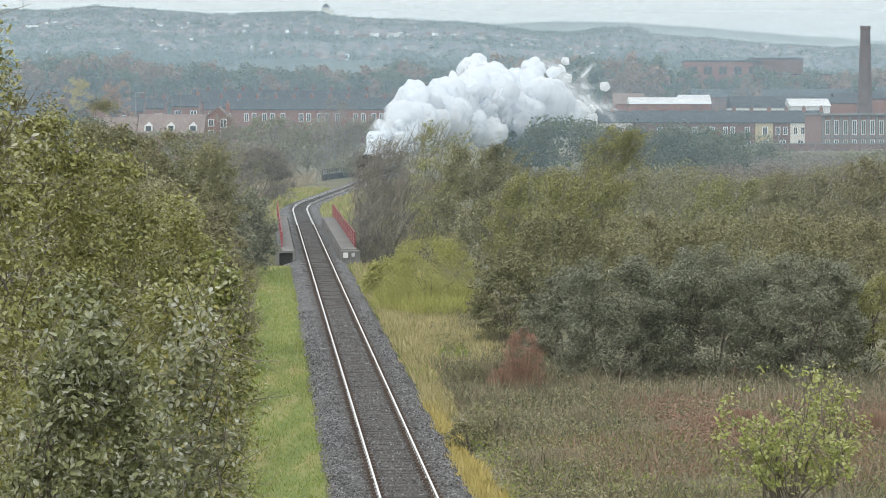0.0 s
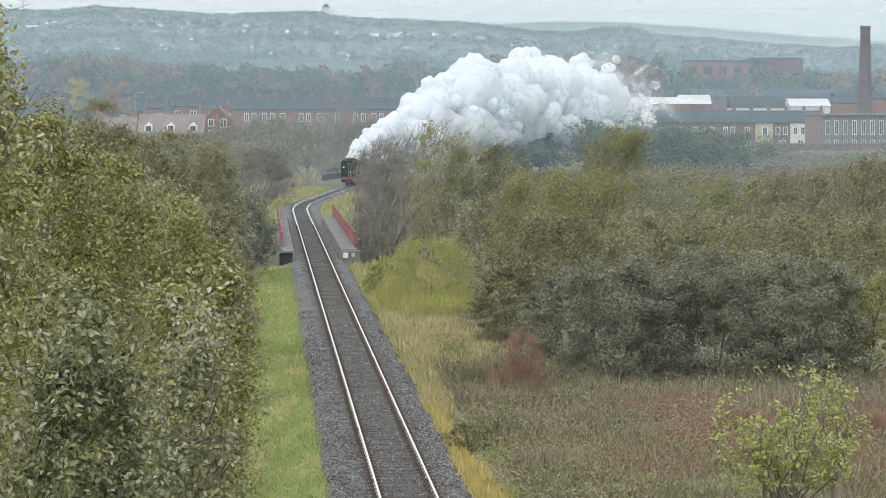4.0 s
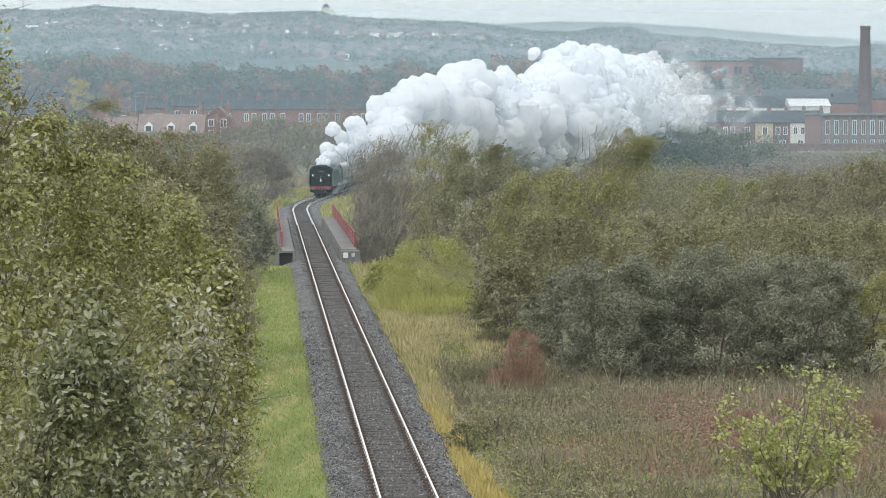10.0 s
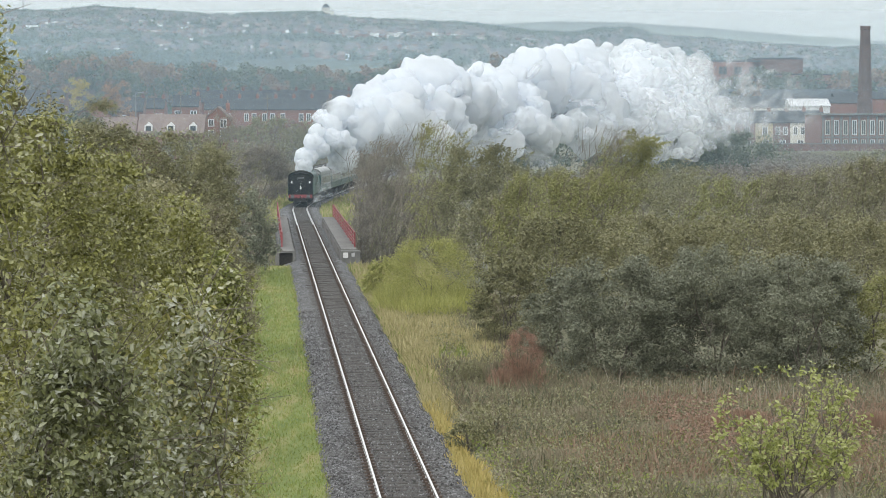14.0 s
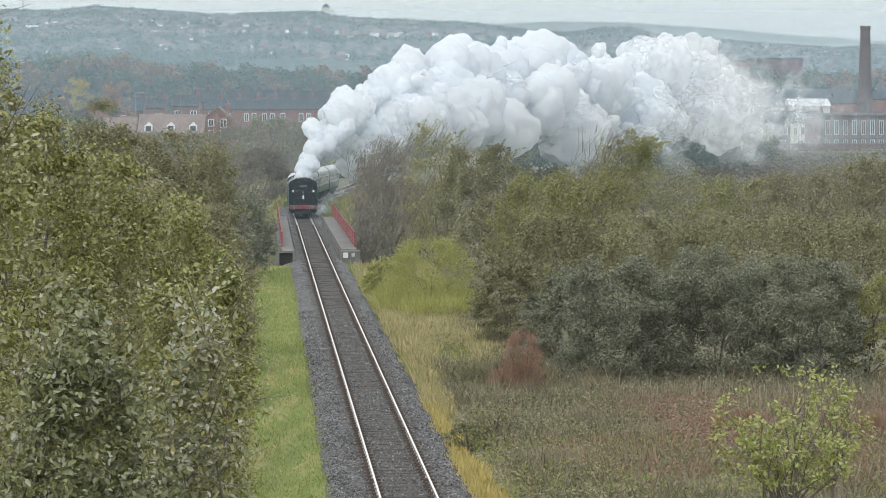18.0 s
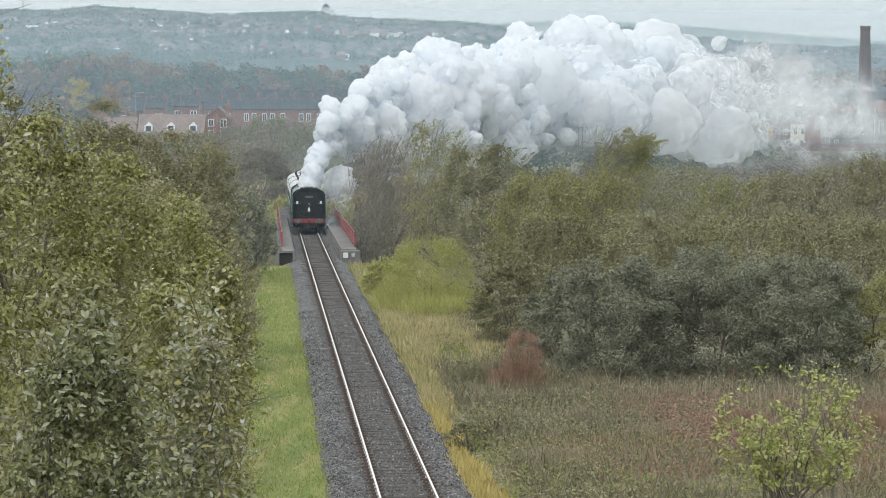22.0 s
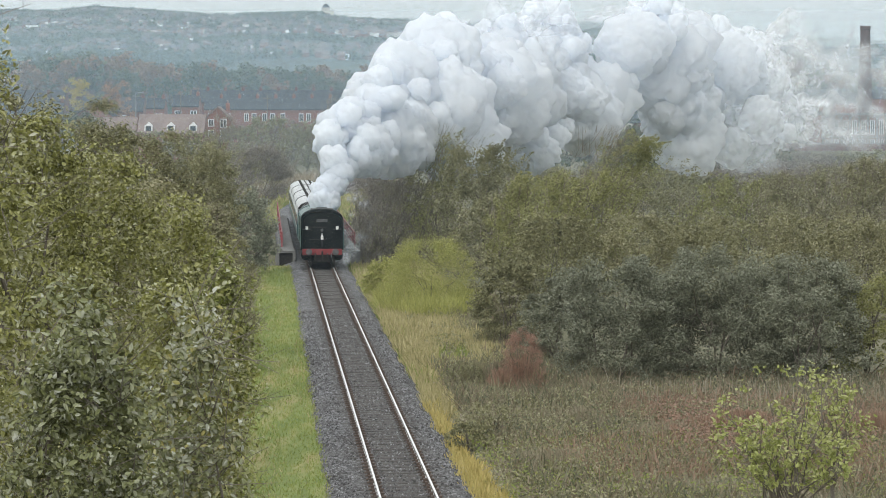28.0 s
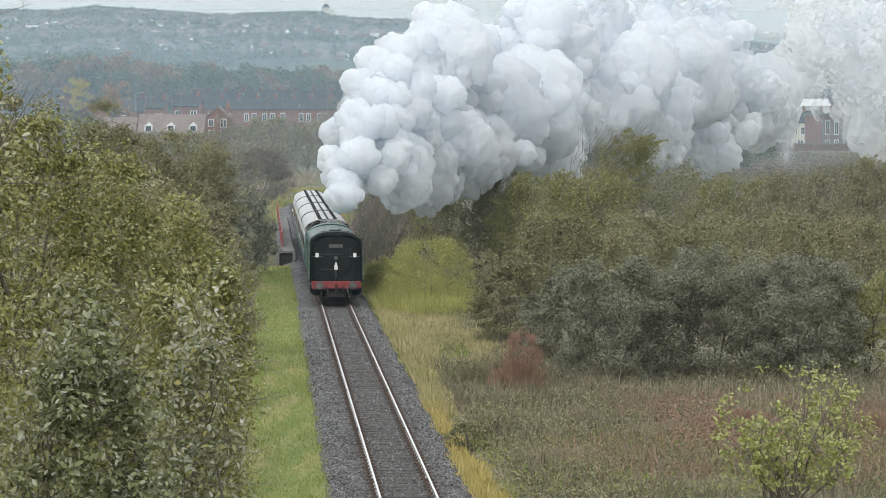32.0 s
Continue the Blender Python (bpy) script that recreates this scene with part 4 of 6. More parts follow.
def limb(bm, a, b, r0, r1, bend=0.12, n=5):
    a, b = Vector(a), Vector(b)
    L = (b - a).length
    m = (a + b) / 2 + Vector(prng.normal(0, bend * L, 3)) * Vector((1, 1, 0.4))
    rm = (r0 + r1) / 2
    for p, q, s_, t_ in ((a, m, r0, rm), (m, b, rm, r1)):
        tube(bm, p, q, s_, t_, n=n, caps=False)


def crown_points(h, r, low, clumps, leaves, ragged, puff):
    """Clumps on an uneven crown, leaves round each clump."""
    lobes = prng.uniform(0, 6.28, 3)
    f = prng.uniform(0, 1, clumps) ** 0.8
    th = prng.uniform(0, 6.283, clumps)
    env = np.maximum(0.06, 1 - ((f - 0.4) / 0.66) ** 2) ** 0.5
    env *= 1 + ragged * (0.5 * np.sin(2 * th + lobes[0] + 3 * f) + 0.4 * np.sin(3 * th + lobes[1]) + 0.3 * np.sin(5 * th + lobes[2] + 7 * f))
    rad = prng.uniform(0.2, 1, clumps) ** 0.5 * env * r * 0.95
    z = low + f * (h - low) * (1 + ragged * 0.3 * np.sin(2.3 * th + lobes[1]))
    cs = np.stack([rad * np.cos(th), rad * np.sin(th), np.maximum(z, 0.3)], 1)
    pick = prng.randint(0, clumps, leaves)
    u = prng.normal(0, 1, (leaves, 3))
    u /= np.linalg.norm(u, axis=1, keepdims=True)
    size = prng.uniform(0.5, 1.45, clumps)[pick][:, None] * puff
    p = cs[pick] + u * size * prng.uniform(0.1, 1, (leaves, 1)) ** 0.5 * np.array([[1, 1, 0.75]])
    nrm = u * 0.55 + np.array([[0, -0.15, 0.75]])
    return cs, p, nrm


def plant(name, x, y, h, r, leafmat, leaf=0.25, leaves=3000, clumps=120, low=0.1, ragged=0.22, bark=None, label="", category="bush", group="", aspect=0.55, base=None, kind="", puff=0.0, stout=1.0, lean=0.0):
    """A tree or bush: limbs from the ground and a crown of many small leaves."""
    z0 = ground_z(x, y) - 0.1 if base is None else base
    h = h - z0
    t = thing(name, pose(x, y, z0, 0, 0, prng.uniform(0, 360) if base is not None else 0), label, category, group, kind)
    cs, p, nrm = crown_points(h, r, low * h, clumps, leaves, ragged, puff or max(0.2 * r, 0.06 * h))
    p[:, 2] = np.maximum(p[:, 2], 0.15)
    for q in (cs, p):
        q[:, 0] += lean * np.maximum(0, q[:, 2] - 0.45 * h)
    bm = bmesh.new()
    rr = min(0.16, max(0.04, h * 0.013)) * stout
    fork = Vector((0, 0, 0))
    if name == "tree":
        fork = Vector((prng.normal(0, 0.04) * h, prng.normal(0, 0.04) * h, 0.28 * h))
        limb(bm, (0, 0, 0), fork, rr * 1.3, rr, 0.05, n=7)
    tips = []
    for i in range(7):
        tip = Vector(cs[prng.randint(len(cs))])
        mid = fork.lerp(tip, 0.55) + Vector((0, 0, 0.05 * h))
        limb(bm, fork, mid, rr * 0.7, rr * 0.4)
        limb(bm, mid, tip, rr * 0.4, rr * 0.12)
        tips += [mid, tip]
    for i in range(34):
        q = tips[prng.randint(len(tips))]
        near = cs[np.argsort(((cs - np.array(q)) ** 2).sum(1))[prng.randint(1, min(14, len(cs)))]]
        limb(bm, q, near, rr * 0.2, rr * 0.07, n=3)
    part("trunk", bm, bark or BARK, t, "branching stems")
    if base is None and 150 < y < 620 and leafmat in (LEAF_GREY, LEAF_BROWN, LEAF_WILLOW):
        # fine twigs that stand out of the crown
        m_ = min(420, leaves // 20)
        pick = prng.randint(0, len(cs), m_)
        a0 = cs[pick] + prng.normal(0, 0.05 * h, (m_, 3))
        d_ = prng.normal(0, 0.35, (m_, 3)) + np.array([[0.4, 0, 0.9]]) + 0.25 * cs[pick] / max(r, 0.5) * np.array([[1, 1, 0]])
        d_ /= np.linalg.norm(d_, axis=1, keepdims=True)
        ln = prng.uniform(0.10, 0.24, (m_, 1)) * h
        w_ = np.tile([[0.00008 * y + 0.003, 0, 0]], (m_, 1))
        a0[:, 2] = np.maximum(a0[:, 2], 0.1)
        b0 = a0 + d_ * ln
        b0[:, 2] = np.minimum(b0[:, 2], h * 1.07)
        v = np.stack([a0 - w_, a0 + w_, b0 + w_ * 0.3, b0 - w_ * 0.3], 1).reshape(-1, 3)
        part("brushwood", np_mesh("brushwood", v, np.arange(m_ * 4).reshape(m_, 4)), TWIG, t, "fine upright bare twigs")["kind"] = "stuff"
    if base is None and y < 60 and len(p) > 3000:
        # thin branches that show between the leaves
        m_ = 150
        a0 = cs[prng.randint(0, len(cs), m_)]
        d_ = prng.normal(0, 0.6, (m_, 3)) + np.array([[0.35, -0.35, 0.45]])
        d_ /= np.linalg.norm(d_, axis=1, keepdims=True)
        bm = bmesh.new()
        for q, w_, ln in zip(a0, d_, prng.uniform(0.35, 0.85, m_)):
            tube(bm, Vector(q), Vector(q + w_ * ln), 0.0065, 0.0025, n=3, caps=False)
        part("brushwood", bm, BARK, t, "thin brown branches")["kind"] = "stuff"
    if base is None and 150 < y < 620 and leafmat in (LEAF_WILLOW, LEAF_OLIVE, LEAF_BROWN):
        # leafy sprigs that stand out of the crown and bend downwind
        m_, share = 70, len(p) // 4
        high = np.argsort(cs[:, 2] + prng.normal(0, 0.12 * h, len(cs)))[len(cs) // 3:]
        root = cs[prng.choice(high, m_)]
        d_ = prng.normal(0, 0.3, (m_, 3)) + np.array([[0.3, 0, 0.9]]) + 0.35 * root / max(r, 0.5) * np.array([[1, 1, 0]])
        d_ /= np.linalg.norm(d_, axis=1, keepdims=True)
        ln = prng.uniform(0.1, 0.26, (m_, 1)) * h
        pick, f_ = prng.randint(0, m_, share), prng.uniform(0, 1, (share, 1))
        p[:share] = root[pick] + d_[pick] * ln[pick] * f_ + prng.normal(0, 0.022 * h, (share, 3)) * (1.15 - f_)
        p[:share, 2] = np.maximum(p[:share, 2], 0.15)
        over = np.maximum(0, p[:share, 2] - h * 0.98)
        p[:share, 2] -= over * 0.55
    crown = part("crown", (shaped_leaves if y < 60 else leaf_mesh)("crown", p, nrm, leaf, leaf * aspect), leafmat, t)
    if base is None and y < 300:
        SWAY.append((crown, 1.6 if leafmat is LEAF_WILLOW else 0.5))
        if lean:
            WILLOW.append(crown)
    return t

# the planting: trees and bushes on both sides of the line
plant("tree", -4.07, 26, 10.50, 0.52, LEAF_MID, 0.062, 12500, 260, label="leafy sallow tree with olive leaves beside the line", category="tree", low=0.5, puff=0.31, stout=0.5)
plant("tree", -6.05, 46, 9.80, 1.00, LEAF_MID, 0.08, 15000, 230, label="leafy sallow tree with olive leaves beside the line", category="tree", low=0.45, puff=0.33, stout=0.5)
plant("tree", -5.55, 50, 9.05, 1.25, LEAF_MID, 0.082, 17000, 230, label="sallow tree with olive and yellow leaves", category="tree", low=0.4, puff=0.36, stout=0.5)
plant("tree", -4.63, 54, 8.25, 0.98, LEAF_MID, 0.083, 12000, 180, label="sallow tree with green and yellow leaves", category="tree", low=0.35, puff=0.36, stout=0.5)
plant("tree", -2.63, 31, 8.16, 0.62, LEAF_MID, 0.068, 14500, 190, label="grey-green sallow tree with thin outer twigs", category="tree", low=0.35, puff=0.3, stout=0.5)
plant("tree", -2.84, 24, 8.30, 0.80, LEAF_NEAR, 0.066, 17500, 220, label="grey-green sallow tree with pale leaf undersides", category="tree", low=0.35, puff=0.3, stout=0.5)
plant("tree", -2.28, 27, 7.95, 0.52, LEAF_NEAR, 0.066, 9500, 150, label="grey-green sallow tree with pale leaf undersides", category="tree", low=0.35, puff=0.28, stout=0.5)
plant("tree", -3.82, 52, 7.30, 0.54, LEAF_SALLOW, 0.093, 5000, 90, label="olive sallow tree leaning over the verge", category="tree", low=0.3, puff=0.4, stout=0.5)
plant("tree", -11.08, 80, 9.85, 1.81, LEAF_OLIVE, 0.137, 11224, 138, label="olive-leaved tree with bare top twigs", category="tree")
plant("tree", -13.45, 120, 9.98, 2.45, LEAF_OLIVE, 0.125, 26000, 190, label="dark green rounded tree on the bank", category="tree", low=0.02)
plant("tree", -11.65, 125, 8.75, 2.05, LEAF_OLIVE, 0.135, 19000, 150, label="olive green tree in early autumn", category="tree")
plant("tree", -13.99, 180, 7.93, 1.97, LEAF_OLIVE, 0.16, 15000, 130, label="olive yellow tree in early autumn", category="tree")
plant("bush", -8.20, 88, 7.59, 1.99, LEAF_OLIVE, 0.127, 11224, 149, label="dense olive bush on the bank", category="bush")
plant("bush", -8.37, 70, 8.35, 1.58, LEAF_OLIVE, 0.117, 11224, 149, label="dense olive bush on the bank", category="bush")
plant("bush", -8.30, 105, 6.43, 1.49, LEAF_BROWN, 0.12, 13000, 140, label="half-bare grey bush on the bank", category="bush")
plant("bush", -13.02, 195, 4.85, 2.13, LEAF_DARK, 0.196, 8416, 126, label="dark bush beside the bridge end", category="bush")
plant("bush", -14.62, 224, 3.79, 1.52, LEAF_GREY, 0.16, 5000, 100, label="bare grey-brown bush beside the bridge", category="bush")
plant("bush", -8.58, 120, 5.13, 1.13, LEAF_BROWN, 0.137, 5612, 103, label="brown bush at the verge edge", category="bush")
plant("tree", -24.22, 330, 10.00, 2.80, LEAF_GREY, 0.156, 2243, 103, label="bare grey tree with fine branches", category="tree")
plant("bush", -20.77, 345, 6.29, 3.91, LEAF_GREY, 0.274, 6313, 126, label="brown-grey thicket beyond the bridge", category="bush")
plant("bush", -27.60, 470, 2.91, 4.40, LEAF_GREY, 0.402, 3449, 80, label="low brown thicket beyond the curve", category="bush")
plant("bush", -27.47, 400, 5.09, 6.04, LEAF_BROWN, 0.402, 4024, 90, label="low brown thicket beyond the bridge", category="bush")
plant("tree", -34.39, 420, 7.62, 4.75, LEAF_OLIVE, 0.402, 3449, 80, label="olive tree below the houses", category="tree")
plant("tree", -30.81, 520, 9.02, 5.89, LEAF_OLIVE, 0.42, 3000, 80, label="olive tree below the terrace", category="tree")
plant("tree", -24.40, 530, 8.30, 6.00, LEAF_BROWN, 0.42, 3000, 80, label="brown tree below the terrace", category="tree")
plant("tree", -18.05, 520, 12.65, 3.53, LEAF_GREY, 0.3, 1600, 80, label="bare birch with a pale trunk", category="tree", bark=PALE_BARK)
plant("tree", -20.11, 510, 10.00, 2.89, LEAF_GREY, 0.3, 1200, 70, label="bare birch with a pale trunk", category="tree", bark=PALE_BARK)
plant("tree", -13.15, 520, 9.31, 5.89, LEAF_GREY, 0.4, 2500, 80, label="bare tree below the terrace", category="tree")
plant("tree", -48.36, 480, 7.28, 6.34, LEAF_OLIVE, 0.4, 2500, 80, label="olive tree below the houses", category="tree")
plant("bush", -15.00, 500, 2.45, 4.72, LEAF_BROWN, 0.4, 2500, 80, label="brown thicket beyond the curve", category="bush")
plant("tree", -4.29, 242, 7.58, 2.92, LEAF_GREY, 0.165, 10500, 138, label="half-bare grey-brown tree by the line", category="tree")
plant("tree", -0.90, 218, 8.48, 2.34, LEAF_WILLOW, 0.165, 10500, 126, label="yellowing willow tree by the line", category="tree")
plant("tree", 2.49, 200, 7.62, 3.09, LEAF_OLIVE, 0.165, 15000, 149, label="olive green tree with rounded top", category="tree")
plant("tree", 5.65, 186, 6.03, 3.40, LEAF_WILLOW, 0.16, 15000, 149, label="olive yellow willow scrub by the line", category="tree")
plant("tree", 9.3, 190, 8.75, 2.3, LEAF_WILLOW, 0.14, 15000, 149, label="wind-bent yellow-olive willow tree", category="tree", lean=0.3)
plant("bush", 8.26, 178, 6.20, 3.69, LEAF_WILLOW, 0.165, 12627, 172, label="olive willow scrub on the flat", category="bush")
plant("bush", 3.53, 195, 4.48, 2.94, LEAF_OLIVE, 0.185, 9118, 138, label="olive willow scrub on the flat", category="bush")
plant("bush", -2.27, 245, 4.22, 4.39, LEAF_BROWN, 0.215, 9819, 149, label="brown half-bare thicket by the bridge", category="bush")
plant("bush", -6.45, 255, 6.30, 1.15, LEAF_GREY, 0.15, 6500, 110, label="tall grey-brown bush beside the curve", category="bush")
plant("bush", -5.64, 262, 3.57, 2.47, LEAF_GREY, 0.196, 6313, 103, label="brown half-bare thicket by the bridge", category="bush")
plant("bush", 16.06, 215, 5.66, 4.46, LEAF_OLIVE, 0.185, 9819, 149, label="brown-olive thicket with reddish twigs", category="bush")
plant("bush", 20.25, 208, 5.09, 4.32, LEAF_WILLOW, 0.185, 11224, 161, label="brown-olive thicket with reddish twigs", category="bush")
plant("bush", 24.00, 200, 5.96, 3.96, LEAF_BROWN, 0.185, 11224, 161, label="brown-olive thicket with reddish twigs", category="bush")
plant("bush", 27.10, 190, 6.74, 3.58, LEAF_BROWN, 0.185, 11224, 161, label="brown-olive thicket with reddish twigs", category="bush")
plant("bush", 10.12, 155, 4.44, 3.80, LEAF_OLIVE, 0.156, 14030, 184, label="olive scrub behind the sallows", category="bush")
plant("bush", 15.66, 152, 4.69, 4.30, LEAF_OLIVE, 0.156, 15431, 195, label="olive scrub behind the sallows", category="bush")
plant("bush", 20.82, 152, 4.55, 3.73, LEAF_OLIVE, 0.156, 14030, 184, label="olive scrub behind the sallows", category="bush")
plant("bush", 5.73, 155, 4.44, 2.78, LEAF_OLIVE, 0.156, 11224, 161, label="olive scrub behind the sallows", category="bush")
plant("bush", 6.70, 116, 4.20, 2.63, LEAF_DARK, 0.115, 25000, 125, label="dark grey-green sallow bush", category="bush", low=0.02, puff=0.5)
plant("bush", 10.82, 118, 4.55, 3.34, LEAF_DARK, 0.115, 31250, 150, label="dark grey-green sallow bush", category="bush", low=0.02, puff=0.52)
plant("bush", 14.14, 116, 4.20, 2.63, LEAF_DARK, 0.115, 25000, 125, label="dark grey-green sallow bush", category="bush", low=0.02, puff=0.5)
plant("bush", 16.61, 118, 3.43, 2.00, LEAF_WILLOW, 0.122, 9416, 126, label="olive bush at the end of the sallows", category="bush")
plant("bush", 2.81, 134, 3.68, 1.72, LEAF_OLIVE, 0.137, 9819, 138, label="olive bush with dark stems", category="bush")
plant("bush", 4.97, 122, 3.44, 1.84, LEAF_DARK, 0.135, 12500, 95, label="dark olive bush with dark stems", category="bush", low=0.02, puff=0.4)
plant("bush", 9.04, 121, 3.27, 2.51, LEAF_DARK, 0.135, 9000, 150, label="dark grey-green sallow bush behind", category="bush", low=0.02)
plant("bush", 13.26, 122, 3.44, 2.76, LEAF_DARK, 0.135, 10000, 150, label="dark grey-green sallow bush behind", category="bush", low=0.02)
plant("bush", -0.72, 158, 3.29, 2.83, LEAF_YELLOW, 0.111, 18300, 229, label="bright yellow-green bush on the bank", category="bush", aspect=0.3)
plant("bush", -3.14, 168, 1.85, 1.52, LEAF_YELLOW, 0.146, 5612, 92, label="yellow-green bush by the ballast", category="bush")
plant("bush", 19.02, 300, 3.94, 6.23, LEAF_BROWN, 0.23, 7320, 138, label="brown-olive thicket further off", category="bush")
plant("bush", 26.38, 300, 3.60, 5.09, LEAF_OLIVE, 0.23, 7320, 138, label="brown-olive thicket further off", category="bush")
plant("bush", 32.06, 290, 3.98, 5.47, LEAF_OLIVE, 0.23, 7320, 138, label="olive thicket further off", category="bush")
plant("bush", 37.54, 290, 4.80, 4.38, LEAF_BROWN, 0.23, 7320, 138, label="brown-olive thicket further off", category="bush")
plant("bush", 42.05, 280, 4.98, 4.75, LEAF_BROWN, 0.23, 6100, 114, label="brown-olive thicket further off", category="bush")
plant("bush", 31.38, 420, 2.47, 9.51, LEAF_BROWN, 0.36, 4500, 100, label="dark brown thicket further off", category="bush")
plant("bush", 43.27, 420, 2.63, 9.51, LEAF_GREY, 0.36, 4500, 100, label="grey thicket further off", category="bush")
plant("bush", 55.15, 420, 2.63, 9.51, LEAF_GREY, 0.36, 4500, 100, label="grey thicket further off", category="bush")
plant("bush", 7.88, 360, 3.55, 5.43, LEAF_OLIVE, 0.3, 4500, 100, label="olive thicket further off", category="bush")
plant("bush", 16.03, 360, 3.55, 6.11, LEAF_OLIVE, 0.3, 4500, 100, label="olive thicket further off", category="bush")
plant("bush", 69.31, 560, 2.60, 7.40, LEAF_GREY, 0.45, 3500, 90, label="distant bare grey thicket by the mill", category="bush")
plant("bush", 78.82, 560, 2.92, 8.45, LEAF_BROWN, 0.45, 3500, 90, label="distant bare brown thicket by the mill", category="bush")
plant("bush", 60.87, 570, 2.15, 8.60, LEAF_GREY, 0.45, 3500, 90, label="distant bare grey thicket by the terrace", category="bush")
plant("tree", -37.40, 560, 7.57, 5.28, LEAF_BROWN, 0.45, 4000, 90, label="brown tree below the terrace", category="tree")
plant("tree", -31.58, 600, 8.75, 5.09, LEAF_GREY, 0.45, 3500, 90, label="bare grey tree below the terrace", category="tree")
plant("tree", -22.61, 560, 8.20, 5.28, LEAF_OLIVE, 0.45, 4000, 90, label="olive tree below the terrace", category="tree")
plant("tree", -17.43, 600, 8.53, 5.66, LEAF_BROWN, 0.45, 4000, 90, label="brown tree below the terrace", category="tree")
plant("tree", -9.40, 560, 8.20, 5.81, LEAF_BROWN, 0.45, 4000, 90, label="brown tree below the terrace", category="tree")
plant("tree", -42.83, 500, 5.57, 5.66, LEAF_BROWN, 0.45, 3500, 90, label="brown tree below the houses", category="tree")
plant("tree", -68.05, 560, 10.00, 6.34, LEAF_FAR, 0.5, 3500, 90, label="dark tree beside the houses", category="tree")
plant("tree", -87.89, 720, 18.02, 4.08, LEAF_FAR_GOLD, 0.5, 2500, 80, label="golden autumn tree among the houses", category="tree")
plant("tree", -78.66, 720, 17.47, 4.35, LEAF_FAR_RUST, 0.5, 2500, 80, label="rust-brown autumn tree among the houses", category="tree")
plant("tree", 21.19, 520, 8.53, 10.69, LEAF_FAR, 0.6, 6000, 90, label="distant dark green tree", category="tree")
plant("tree", 35.91, 520, 7.74, 10.69, LEAF_FAR, 0.6, 6000, 90, label="distant dark green tree", category="tree")
plant("tree", 48.68, 515, 6.60, 10.59, LEAF_FAR, 0.6, 6000, 90, label="distant dark green tree", category="tree")
plant("tree", 43.60, 530, 6.80, 8.60, LEAF_FAR, 0.6, 4500, 80, label="distant dark green tree", category="tree")
plant("tree", 29.60, 530, 7.30, 8.60, LEAF_FAR, 0.6, 4500, 80, label="distant dark green tree", category="tree")
plant("tree", 14.60, 530, 6.80, 6.90, LEAF_FAR, 0.6, 3750, 70, label="distant dark green tree", category="tree")
plant("tree", 58.11, 500, 2.45, 8.02, LEAF_GREY, 0.4, 2800, 80, label="distant bare grey thicket", category="tree")
plant("tree", 64.35, 490, 2.33, 7.40, LEAF_GREY, 0.4, 2800, 80, label="distant bare grey thicket", category="tree")
plant("tree", 69.83, 480, 2.30, 6.34, LEAF_BROWN, 0.4, 2800, 80, label="distant bare brown thicket", category="tree")

# ---- the town ----
BRICK = surface("red_brick", (0.21, 0.1, 0.085), (0.27, 0.14, 0.115), 0.4, 0.9, bump=0.3, dirt=(0.13, 0.08, 0.07))
DARK_BRICK = surface("dark_brick", (0.13, 0.07, 0.06), (0.19, 0.10, 0.085), 0.4, 0.9, bump=0.3, dirt=(0.08, 0.06, 0.055))
CREAM = surface("cream_render", (0.56, 0.53, 0.46), (0.64, 0.61, 0.54), 0.5, 0.85)
YELLOW = surface("ochre_render", (0.42, 0.35, 0.22), (0.48, 0.41, 0.27), 0.5, 0.85)
GREY_RENDER = surface("grey_render", (0.3, 0.3, 0.3), (0.38, 0.37, 0.36), 0.5, 0.85)
SLATE = surface("blue_grey_slate", (0.05, 0.057, 0.066), (0.08, 0.087, 0.097), 0.5, 0.95, bump=0.3)
SLATE.node_tree.nodes["Principled BSDF"].inputs["Specular IOR Level"].default_value = 0.15
TILE = surface("brown_roof_tile", (0.19, 0.145, 0.13), (0.24, 0.185, 0.165), 0.5, 0.85, bump=0.3)
FRAME_WHITE = surface("white_window_frame", (0.78, 0.78, 0.77), (0.7, 0.7, 0.7), 2.0, 0.5, bump=0)
PALE_ROOF = surface("pale_metal_roof", (0.62, 0.63, 0.64), (0.52, 0.53, 0.54), 0.3, 0.5)


def window_on(parent, x, z, w, h, y=0.0, frame_mat=None):
    bm = bmesh.new()
    box(bm, x - w / 2 - 0.12, x + w / 2 + 0.12, y - 0.08, y + 0.02, z - 0.15, z + h + 0.15)
    f = part("window", bm, frame_mat or FRAME_WHITE, parent)
    bm = bmesh.new()
    for sx_ in (-1, 1):
        box(bm, x + sx_ * w / 4 - w * 0.2, x + sx_ * w / 4 + w * 0.2, y - 0.1, y - 0.085, z, z + h)
    part("pane", bm, GLASS, f)
    return f


